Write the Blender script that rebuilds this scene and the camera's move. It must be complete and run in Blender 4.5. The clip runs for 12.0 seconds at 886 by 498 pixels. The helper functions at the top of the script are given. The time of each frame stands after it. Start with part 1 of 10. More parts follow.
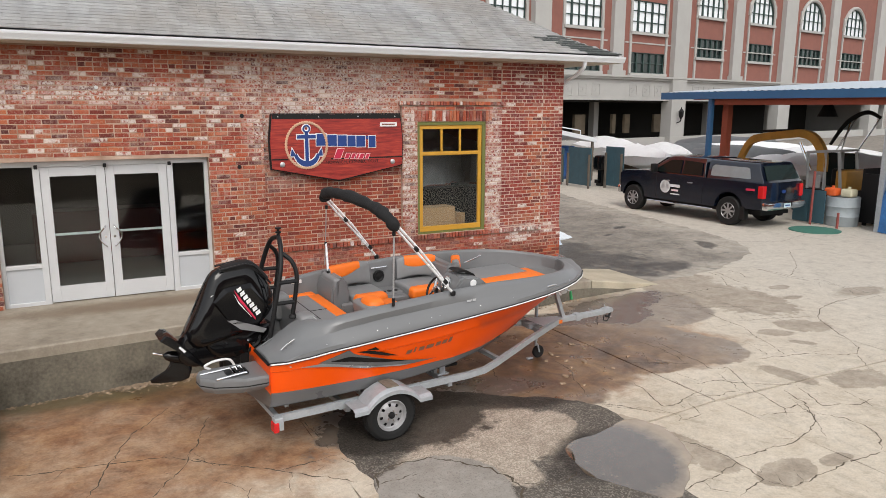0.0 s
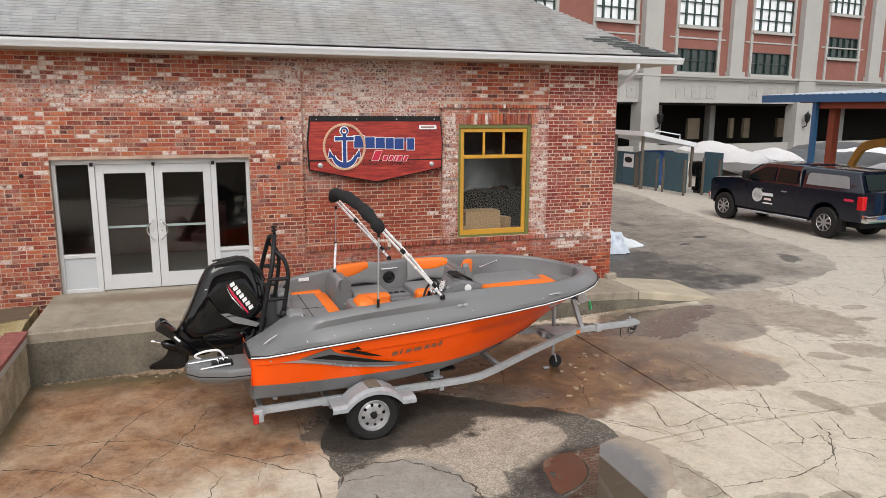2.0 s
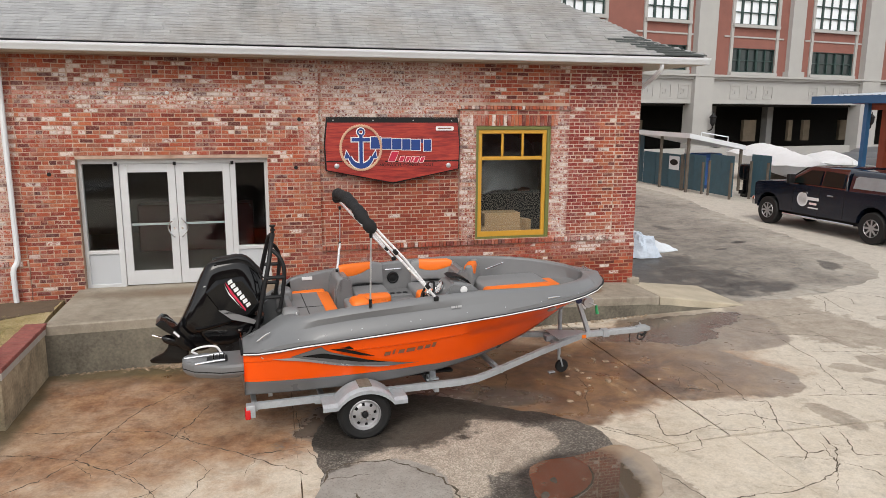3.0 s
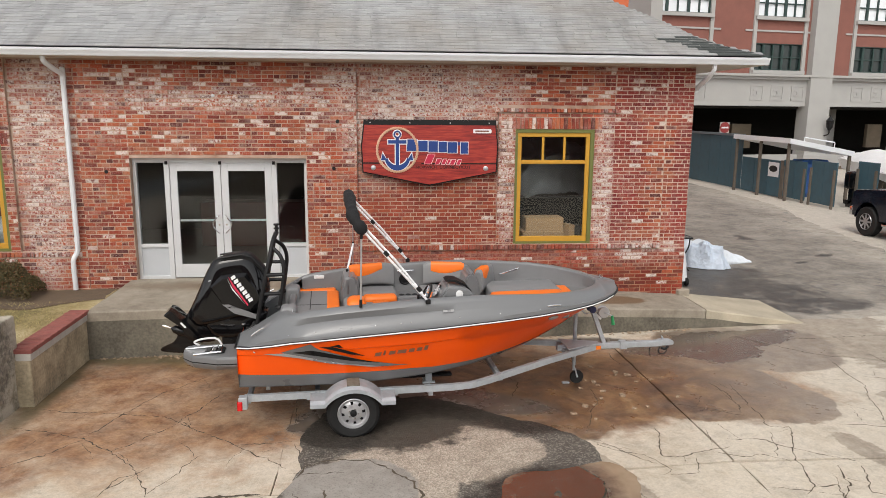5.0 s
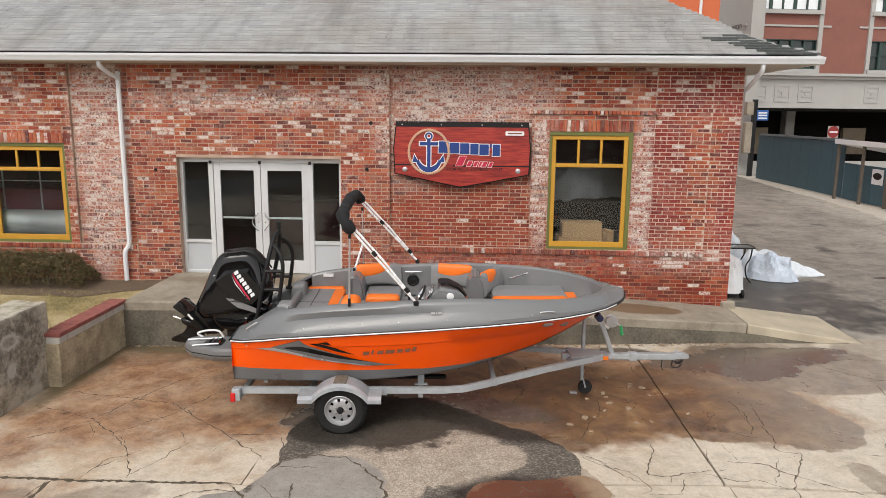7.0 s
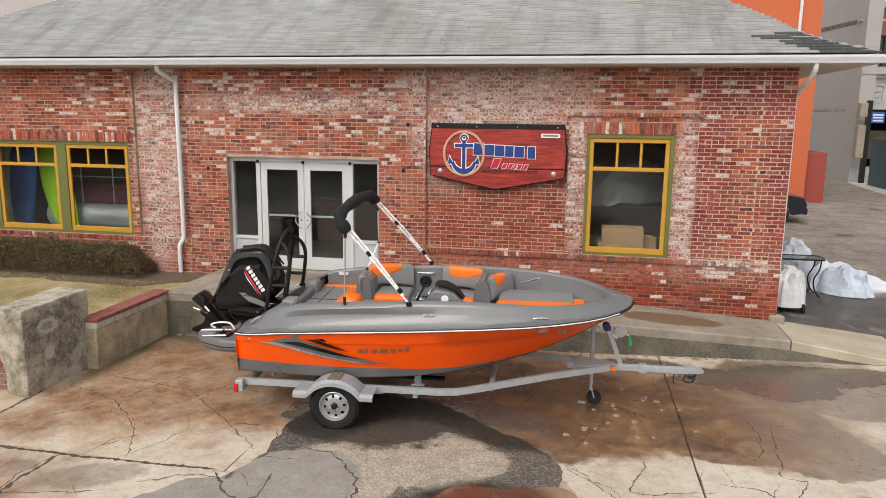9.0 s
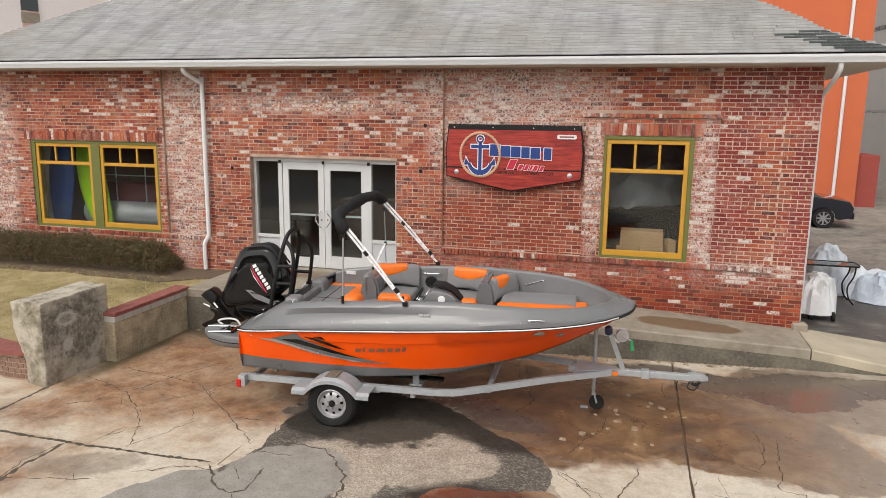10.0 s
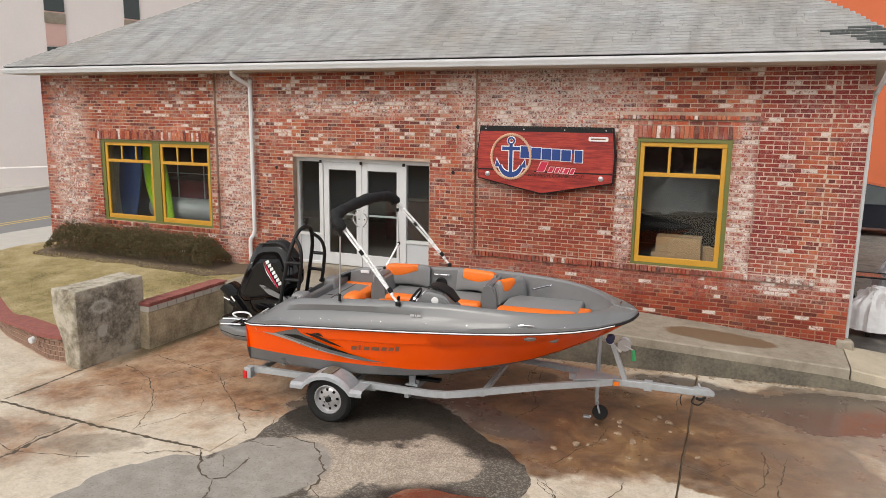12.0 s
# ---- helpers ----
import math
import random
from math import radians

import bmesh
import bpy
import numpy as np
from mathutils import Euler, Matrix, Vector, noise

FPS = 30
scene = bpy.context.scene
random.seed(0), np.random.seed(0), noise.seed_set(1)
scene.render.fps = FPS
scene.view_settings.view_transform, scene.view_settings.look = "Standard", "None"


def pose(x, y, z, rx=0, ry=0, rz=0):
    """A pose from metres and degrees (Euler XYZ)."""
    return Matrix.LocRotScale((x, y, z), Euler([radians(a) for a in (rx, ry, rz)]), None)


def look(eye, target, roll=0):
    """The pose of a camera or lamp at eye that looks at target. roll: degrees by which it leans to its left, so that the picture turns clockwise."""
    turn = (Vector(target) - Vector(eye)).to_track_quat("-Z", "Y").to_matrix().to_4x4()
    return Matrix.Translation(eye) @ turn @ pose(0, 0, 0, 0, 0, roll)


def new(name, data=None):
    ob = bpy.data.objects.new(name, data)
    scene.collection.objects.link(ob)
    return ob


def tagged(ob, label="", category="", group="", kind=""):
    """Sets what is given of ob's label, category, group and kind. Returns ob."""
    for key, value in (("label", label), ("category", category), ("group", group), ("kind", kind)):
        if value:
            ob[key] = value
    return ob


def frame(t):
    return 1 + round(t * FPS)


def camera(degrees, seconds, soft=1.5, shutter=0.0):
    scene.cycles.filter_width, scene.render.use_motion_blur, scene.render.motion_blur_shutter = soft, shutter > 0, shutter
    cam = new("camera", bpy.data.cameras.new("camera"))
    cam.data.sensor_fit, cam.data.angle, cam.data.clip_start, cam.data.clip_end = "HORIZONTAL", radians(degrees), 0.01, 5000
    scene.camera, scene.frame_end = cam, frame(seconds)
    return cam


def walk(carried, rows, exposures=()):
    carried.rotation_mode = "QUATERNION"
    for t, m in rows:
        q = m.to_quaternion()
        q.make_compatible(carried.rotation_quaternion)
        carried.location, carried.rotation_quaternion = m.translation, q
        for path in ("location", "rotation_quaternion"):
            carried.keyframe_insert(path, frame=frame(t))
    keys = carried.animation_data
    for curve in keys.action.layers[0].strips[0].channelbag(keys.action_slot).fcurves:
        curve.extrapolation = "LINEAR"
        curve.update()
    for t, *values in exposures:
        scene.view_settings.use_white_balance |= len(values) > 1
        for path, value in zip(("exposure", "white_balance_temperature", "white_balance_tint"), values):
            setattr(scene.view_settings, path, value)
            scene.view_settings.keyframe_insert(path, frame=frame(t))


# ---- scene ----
cam = camera(63.2, 12.0, soft=0.8)
METRES, EYE, BACK, TURN = 8.0, 3.77, -12.31, -27.8
ROWS = [
    (0.0, 0.0, 0.0, 0.0, 0.03, -11.14, -0.15),
    (0.5, 0.0489, 0.0011, 0.0004, 2.61, -11.09, -0.18),
    (1.0, 0.095, 0.005, 0.0004, 5.03, -11.04, -0.21),
    (1.5, 0.1408, 0.011, 0.0005, 7.26, -10.98, -0.24),
    (2.0, 0.1852, 0.0195, 0.0008, 9.51, -10.95, -0.27),
    (2.5, 0.2286, 0.0293, 0.001, 11.74, -10.91, -0.29),
    (3.0, 0.2708, 0.0384, 0.0012, 13.86, -10.87, -0.3),
    (5.0, 0.4294, 0.097, 0.0019, 22.63, -10.71, -0.43),
    (5.5, 0.4674, 0.1164, 0.002, 24.66, -10.66, -0.45),
    (6.0, 0.5056, 0.1342, 0.0014, 26.78, -10.61, -0.49),
    (6.5, 0.5421, 0.1534, 0.0011, 28.88, -10.57, -0.51),
    (7.0, 0.5752, 0.1761, 0.0008, 30.91, -10.54, -0.53),
    (9.0, 0.7076, 0.2694, 0.0038, 39.34, -10.53, -0.64),
    (9.5, 0.7382, 0.2947, 0.0047, 41.4, -10.52, -0.65),
    (10.0, 0.7672, 0.3203, 0.0046, 43.36, -10.5, -0.67),
    (10.5, 0.795, 0.3469, 0.0045, 45.29, -10.49, -0.7),
    (11.0, 0.8207, 0.3753, 0.004, 47.24, -10.45, -0.73),
    (11.5, 0.8445, 0.4041, 0.0048, 49.12, -10.45, -0.74),
    (12.0, 0.8673, 0.4314, 0.0043, 51.02, -10.41, -0.77),
]
walk(cam, [(t, pose(0, BACK, EYE, 0, 0, TURN) @ pose(METRES * x, METRES * y, METRES * z, 90 + pitch, roll, yaw)) for t, x, y, z, yaw, pitch, roll in ROWS], exposures=[(0.0, 0.31, 6720, 10), (5.0, 0.32, 6800, 10), (12.0, 0.33, 6930, 10)])

# ---- sky and sun ----
world = bpy.data.worlds.new("overcast_sky")
scene.world = world
world.use_nodes = True
wn, wl = world.node_tree.nodes, world.node_tree.links
sky = wn.new("ShaderNodeTexSky")
sky.sky_type = "NISHITA"
sky.sun_disc = False
sky.sun_elevation, sky.sun_rotation = radians(48), radians(200)
sky.air_density, sky.dust_density, sky.ozone_density = 1.0, 1.5, 1.0
grey = wn.new("ShaderNodeHueSaturation")
grey.inputs["Saturation"].default_value, grey.inputs["Value"].default_value = 0.22, 1.45
wl.new(sky.outputs[0], grey.inputs["Color"])
wl.new(grey.outputs[0], wn["Background"].inputs["Color"])
wn["Background"].inputs["Strength"].default_value = 0.14
sun = new("sun", bpy.data.lights.new("sun", "SUN"))
sun.data.energy, sun.data.angle, sun.data.color = 1.0, radians(24), (1.0, 0.97, 0.93)
sun.matrix_world = look((-8, -30, 34), (0, 0, 0))


# ---- small helpers ----
def thing(name, m, label, category, group="", kind=""):
    ob = new(name)
    ob.matrix_world = m
    ob.empty_display_size = 0.1
    return tagged(ob, label, category, group, kind)


def mesh_of(name, bm, material, smooth=False):
    bmesh.ops.recalc_face_normals(bm, faces=bm.faces)
    data = bpy.data.meshes.new(name)
    bm.to_mesh(data)
    bm.free()
    for m in material if isinstance(material, (list, tuple)) else [material]:
        data.materials.append(m)
    if smooth:
        data.polygons.foreach_set("use_smooth", [True] * len(data.polygons))
        data.set_sharp_from_angle(angle=radians(38))
    return data


def part(name, bm, material, parent=None, label="", smooth=False, kind=""):
    ob = new(name, mesh_of(name, bm, material, smooth))
    ob.parent = parent
    return tagged(ob, label, "", "", kind)


def solo(name, bm, material, label, category, smooth=False, kind="", group="", m=None):
    """A thing that is one mesh."""
    ob = new(name, mesh_of(name, bm, material, smooth))
    if m is not None:
        ob.matrix_world = m
    return tagged(ob, label, category, group, kind)


def box(bm, x0, x1, y0, y1, z0, z1, bevel=0.0, seg=1, m=None):
    vs = bmesh.ops.create_cube(bm, size=1)["verts"]
    for v in vs:
        v.co = Vector((x0 + (v.co.x + 0.5) * (x1 - x0), y0 + (v.co.y + 0.5) * (y1 - y0), z0 + (v.co.z + 0.5) * (z1 - z0)))
    if bevel:
        es = list({e for v in vs for e in v.link_edges})
        out = bmesh.ops.bevel(bm, geom=es, offset=bevel, segments=seg, affect="EDGES", profile=0.5, clamp_overlap=True)
        vs = list({v for f in out["faces"] for v in f.verts} | {v for v in vs if v.is_valid})
    if m is not None:
        for v in vs:
            v.co = m @ v.co
    return vs


def rings(bm, loops, closed=True, caps=True):
    """Skin loops of equal length; returns the vertex rows."""
    rows = [[bm.verts.new(p) for p in lp] for lp in loops]
    n = len(rows[0])
    for a, b in zip(rows, rows[1:]):
        for i in range(n if closed else n - 1):
            j = (i + 1) % n
            bm.faces.new((a[i], a[j], b[j], b[i]))
    if caps and closed:
        bm.faces.new(rows[0])
        bm.faces.new(list(reversed(rows[-1])))
    return rows


def tube(bm, pts, r, n=8, caps=True):
    """A round bar along points; r is one radius or one for each point."""
    pts = [Vector(p) for p in pts]
    radii = r if isinstance(r, (list, tuple)) else [r] * len(pts)
    loops, side = [], None
    for i, p in enumerate(pts):
        d = (pts[min(i + 1, len(pts) - 1)] - pts[max(i - 1, 0)]).normalized()
        if side is None:
            side = d.cross(Vector((0, 0, 1)) if abs(d.z) < 0.9 else Vector((1, 0, 0))).normalized()
        side = (side - d * side.dot(d)).normalized()
        up = d.cross(side)
        loops.append([p + radii[i] * (math.cos(a) * side + math.sin(a) * up) for a in [2 * math.pi * k / n for k in range(n)]])
    rings(bm, loops, True, caps)


def arc_pts(fn, n):
    return [fn(i / (n - 1)) for i in range(n)]


def smooth_path(pts, n=6):
    """Catmull-Rom through the points."""
    pts = [Vector(p) for p in pts]
    out = []
    for i in range(len(pts) - 1):
        p0, p1, p2, p3 = pts[max(i - 1, 0)], pts[i], pts[i + 1], pts[min(i + 2, len(pts) - 1)]
        for k in range(n):
            t = k / n
            out.append(0.5 * (2 * p1 + (p2 - p0) * t + (2 * p0 - 5 * p1 + 4 * p2 - p3) * t * t + (3 * p1 - p0 - 3 * p2 + p3) * t ** 3))
    return out + [pts[-1]]


def prism(bm, outline, axis, a, b):
    """An outline of (u, v) pushed along an axis from a to b: 'x' (u=y, v=z), 'y' (u=x, v=z), 'z' (u=x, v=y)."""
    place = {"x": lambda u, v, w: (w, u, v), "y": lambda u, v, w: (u, w, v), "z": lambda u, v, w: (u, v, w)}[axis]
    lo = [bm.verts.new(place(u, v, a)) for u, v in outline]
    hi = [bm.verts.new(place(u, v, b)) for u, v in outline]
    n = len(outline)
    bm.faces.new(lo)
    bm.faces.new(list(reversed(hi)))
    for i in range(n):
        bm.faces.new((lo[i], hi[i], hi[(i + 1) % n], lo[(i + 1) % n]))
    return lo + hi


def turned(bm, profile, n=24, m=None):
    """A lathe round the local z axis from (radius, z) pairs."""
    loops = [[Vector((r * math.cos(2 * math.pi * k / n), r * math.sin(2 * math.pi * k / n), z)) for k in range(n)] for r, z in profile]
    if m is not None:
        loops = [[m @ p for p in lp] for lp in loops]
    rings(bm, loops, True, True)


def fresh():
    return bmesh.new()


def lerp(xs, ys, x):
    return float(np.interp(x, xs, ys))


def ragged(outline, step=0.15, amount=0.04, seed=1):
    """An outline with its edges broken up."""
    out = []
    for i, a in enumerate(outline):
        b = outline[(i + 1) % len(outline)]
        d = math.hypot(b[0] - a[0], b[1] - a[1])
        k = max(1, int(d / step))
        for j in range(k):
            x, y = a[0] + (b[0] - a[0]) * j / k, a[1] + (b[1] - a[1]) * j / k
            v = noise.noise_vector((x * 2.3 + seed * 7, y * 2.3, seed)) + 0.5 * noise.noise_vector((x * 7 + seed, y * 7, seed))
            out.append((x + amount * v.x, y + amount * v.y))
    return out


# ---- materials ----
class Nodes:
    """Shortcuts for a material's nodes."""

    def __init__(self, name):
        self.m = bpy.data.materials.new(name)
        self.m.use_nodes = True
        self.n, self.l = self.m.node_tree.nodes, self.m.node_tree.links
        self.bsdf = self.n["Principled BSDF"]
        self.pos = self.n.new("ShaderNodeNewGeometry").outputs["Position"]

    def put(self, socket, value):
        if isinstance(value, bpy.types.NodeSocket):
            self.l.new(value, socket)
        elif isinstance(value, (tuple, list)) and len(value) == 3 and socket.type == "RGBA":
            socket.default_value = (*value, 1)
        else:
            socket.default_value = value

    def set(self, **kw):
        for key, value in kw.items():
            self.put(self.bsdf.inputs[key.replace("_", " ")], value)
        return self

    def noise(self, scale, detail=4, rough=0.55, vec=None, out="Fac", distort=0.0):
        t = self.n.new("ShaderNodeTexNoise")
        t.inputs["Scale"].default_value, t.inputs["Detail"].default_value = scale, detail
        t.inputs["Roughness"].default_value, t.inputs["Distortion"].default_value = rough, distort
        self.l.new(vec if vec is not None else self.pos, t.inputs["Vector"])
        return t.outputs[out]

    def stretch(self, x, y, z):
        t = self.n.new("ShaderNodeMapping")
        t.inputs["Scale"].default_value = (x, y, z)
        self.l.new(self.pos, t.inputs["Vector"])
        return t.outputs[0]

    def ramp(self, fac, *stops):
        t = self.n.new("ShaderNodeValToRGB")
        e = t.color_ramp.elements
        while len(e) < len(stops):
            e.new(0.5)
        for k, (p, c) in enumerate(stops):
            e[k].position = p
            e[k].color = (*c, 1) if isinstance(c, (tuple, list)) else (c, c, c, 1)
        self.put(t.inputs[0], fac)
        return t.outputs[0]

    def mix(self, fac, a, b, kind="MIX"):
        t = self.n.new("ShaderNodeMix")
        t.data_type, t.blend_type = "RGBA", kind
        self.put(t.inputs[0], fac), self.put(t.inputs[6], a), self.put(t.inputs[7], b)
        return t.outputs[2]

    def math(self, op, a, b=0.0):
        t = self.n.new("ShaderNodeMath")
        t.operation = op
        self.put(t.inputs[0], a), self.put(t.inputs[1], b)
        return t.outputs[0]

    def bump(self, height, strength=0.3, distance=0.01):
        t = self.n.new("ShaderNodeBump")
        t.inputs["Strength"].default_value, t.inputs["Distance"].default_value = strength, distance
        self.l.new(height, t.inputs["Height"])
        self.l.new(t.outputs[0], self.bsdf.inputs["Normal"])
        return self

    def axis(self, k):
        t = self.n.new("ShaderNodeSeparateXYZ")
        self.l.new(self.pos, t.inputs[0])
        return t.outputs[k]

    def blob(self, cx, cy, rx, ry, turn=0.0, soft=0.25, axes=(0, 1), wobble=None):
        """1 inside an ellipse of the plan, 0 outside, with a wobbling edge."""
        u = self.math("SUBTRACT", self.axis(axes[0]), cx)
        v = self.math("SUBTRACT", self.axis(axes[1]), cy)
        c, s = math.cos(radians(turn)), math.sin(radians(turn))
        p = self.math("ADD", self.math("MULTIPLY", u, c / rx), self.math("MULTIPLY", v, s / rx))
        q = self.math("ADD", self.math("MULTIPLY", u, -s / ry), self.math("MULTIPLY", v, c / ry))
        r = self.math("SQRT", self.math("ADD", self.math("MULTIPLY", p, p), self.math("MULTIPLY", q, q)))
        if wobble is not None:
            r = self.math("ADD", r, wobble)
        t = self.n.new("ShaderNodeMapRange")
        t.inputs["From Min"].default_value, t.inputs["From Max"].default_value = 1 + soft / 2, 1 - soft / 2
        self.l.new(r, t.inputs["Value"])
        return t.outputs[0]

    def any(self, masks):
        out = masks[0]
        for m in masks[1:]:
            out = self.math("MAXIMUM", out, m)
        return out


def surf(name, color, rough=0.5, metal=0.0, var=0.12, scale=6.0, bump=0.15, fine=90.0, coat=0.0, depth=0.004, rvar=0.12, shine=0.5):
    """A surface with broad and fine variation in colour, gloss and relief."""
    k = Nodes(name)
    broad, grain = k.noise(scale, 5), k.noise(fine, 3)
    fac = k.math("ADD", k.math("MULTIPLY", broad, 0.65), k.math("MULTIPLY", grain, 0.35))
    col = k.ramp(fac, (0.25, tuple(c * (1 - var) for c in color)), (0.75, tuple(min(1, c * (1 + var)) for c in color)))
    rr = k.ramp(broad, (0.2, max(0.02, rough - rvar / 2)), (0.8, min(1, rough + rvar / 2)))
    k.set(Base_Color=col, Roughness=rr, Metallic=metal, Specular_IOR_Level=shine)
    if coat:
        k.set(Coat_Weight=coat, Coat_Roughness=0.05)
    if bump:
        k.bump(grain, bump, depth)
    return k.m


def brick_material(name, per_object):
    k = Nodes(name)
    if per_object:
        rnd = k.n.new("ShaderNodeObjectInfo").outputs["Random"]
    else:
        rnd = k.n.new("ShaderNodeNewGeometry").outputs["Random Per Island"]
    tone = k.ramp(rnd, (0.0, (0.095, 0.025, 0.023)), (0.10, (0.17, 0.028, 0.020)), (0.34, (0.30, 0.050, 0.026)), (0.64, (0.39, 0.080, 0.033)), (0.86, (0.45, 0.135, 0.060)), (1.0, (0.26, 0.085, 0.060)))
    # the bay by the corner is of a darker, redder brick
    wob = k.math("MULTIPLY", k.math("SUBTRACT", k.noise(1.3, 4), 0.5), 0.9)
    corner = k.any([k.blob(8.0, 2.7, 0.42, 1.5, 0, 0.6, (0, 2), wob), k.blob(9.22, 2.7, 0.26, 1.7, 0, 0.4, (0, 2), wob), k.blob(8.6, 4.3, 0.9, 0.5, 0, 0.6, (0, 2), wob)])
    tone = k.mix(k.math("MULTIPLY", corner, 0.66), tone, (0.20, 0.016, 0.022))
    panel = k.blob(4.35, 1.9, 1.5, 0.62, 0, 0.5, (0, 2), wob)
    tone = k.mix(k.math("MULTIPLY", panel, 0.62), tone, (0.235, 0.036, 0.018))
    low = k.blob(6.6, 0.72, 4.4, 0.72, 0, 0.5, (0, 2), wob)
    tone = k.mix(k.math("MULTIPLY", low, 0.74), tone, k.ramp(k.math("FRACT", k.math("MULTIPLY", rnd, 7.3)), (0.0, (0.075, 0.012, 0.008)), (0.35, (0.20, 0.016, 0.008)), (0.8, (0.31, 0.036, 0.012)), (1.0, (0.36, 0.075, 0.028))))
    bloom = k.math("MULTIPLY", k.any([k.math("MULTIPLY", k.blob(6.2, 1.12, 3.6, 0.20, 0, 0.9, (0, 2), wob), 0.7), k.blob(8.4, 1.12, 0.85, 0.24, 0, 0.7, (0, 2), wob)]), k.ramp(k.noise(20, 5, 0.7), (0.42, 0.0), (0.62, 0.6)))
    tone = k.mix(bloom, tone, (0.50, 0.30, 0.25))
    patchy = k.ramp(k.noise(0.9, 5, 0.6), (0.35, 0.76), (0.65, 1.16))
    tone = k.mix(1.0, tone, patchy, "MULTIPLY")
    grain = k.noise(55, 4)
    tone = k.mix(k.ramp(grain, (0.35, 0.0), (0.75, 0.35)), tone, (0.12, 0.045, 0.035))
    # old white paint and lime left on the bricks
    slight = k.math("MULTIPLY", wob, 0.35)
    left = k.any([k.blob(4.3, 4.15, 1.75, 0.72, 0, 0.5, (0, 2), wob), k.blob(3.4, 3.4, 0.55, 0.9, 0, 0.6, (0, 2), wob), k.blob(-2.45, 3.2, 0.5, 2.4, 0, 0.5, (0, 2), wob), k.blob(-7.3, 2.6, 0.6, 2.2, 0, 0.6, (0, 2), wob),
                  k.blob(5.78, 2.6, 0.17, 1.25, 0, 0.5, (0, 2), slight), k.blob(7.62, 2.5, 0.19, 1.3, 0, 0.5, (0, 2), slight),
                  k.blob(8.5, 1.3, 0.7, 0.10, 0, 0.8, (0, 2), wob), k.blob(0.6, 4.0, 2.2, 0.2, 0, 0.9, (0, 2), wob)])
    chance = k.math("MULTIPLY", k.math("FRACT", k.math("MULTIPLY", rnd, 13.7)), 1.0)
    flake = k.ramp(k.noise(16, 5, 0.7), (0.47, 0.0), (0.56, 1.0))
    worn = k.ramp(k.noise(24, 5, 0.75), (0.42, 0.0), (0.55, 1.0))
    some = k.math("MULTIPLY", left, k.math("MULTIPLY", worn, k.ramp(chance, (0.1, 0.4), (0.55, 1.0))))
    upper = k.any([k.blob(0.5, 3.9, 5.0, 0.9, 0, 0.8, (0, 2), wob), k.blob(8.3, 1.2, 1.2, 0.16, 0, 0.6, (0, 2), wob)])
    few = k.math("MULTIPLY", k.ramp(k.math("ADD", chance, k.math("MULTIPLY", upper, 0.13)), (0.94, 0.0), (0.96, 1.0)), k.ramp(k.noise(18, 5, 0.7), (0.36, 0.0), (0.5, 1.0)))
    haze = k.math("MULTIPLY", k.ramp(k.noise(1.1, 5), (0.46, 0.0), (0.68, 0.8)), flake)
    fleck = k.math("MULTIPLY", k.ramp(k.noise(60, 3, 0.6), (0.60, 0.0), (0.66, 1.0)), k.ramp(k.noise(2.6, 4), (0.40, 0.15), (0.62, 0.9)))
    clean = k.math("SUBTRACT", 1.0, k.math("MULTIPLY", k.any([low, panel]), 0.75))
    white = k.any([k.math("MULTIPLY", some, 0.85), k.math("MULTIPLY", few, 0.8), k.math("MULTIPLY", k.math("MULTIPLY", haze, 0.34), clean), k.math("MULTIPLY", k.math("MULTIPLY", fleck, 0.5), clean)])
    tone = k.mix(white, tone, k.mix(k.noise(8), (0.55, 0.49, 0.45), (0.78, 0.73, 0.69)))
    smear = k.math("MULTIPLY", k.ramp(k.noise(13, 7, 0.74, distort=0.4), (0.53, 0.0), (0.63, 1.0)), k.math("MULTIPLY", clean, 0.36))
    tone = k.mix(smear, tone, k.mix(k.noise(4), (0.30, 0.17, 0.115), (0.46, 0.33, 0.255)))
    soot = k.math("MULTIPLY", k.ramp(k.noise(7, 7, 0.75), (0.54, 0.0), (0.68, 1.0)), 0.45)
    tone = k.mix(soot, tone, (0.10, 0.030, 0.022))
    k.set(Base_Color=tone, Roughness=k.ramp(grain, (0.3, 0.72), (0.7, 0.92)), Specular_IOR_Level=0.3)
    k.bump(k.math("ADD", grain, k.noise(16, 4)), 0.5, 0.006)
    return k.m


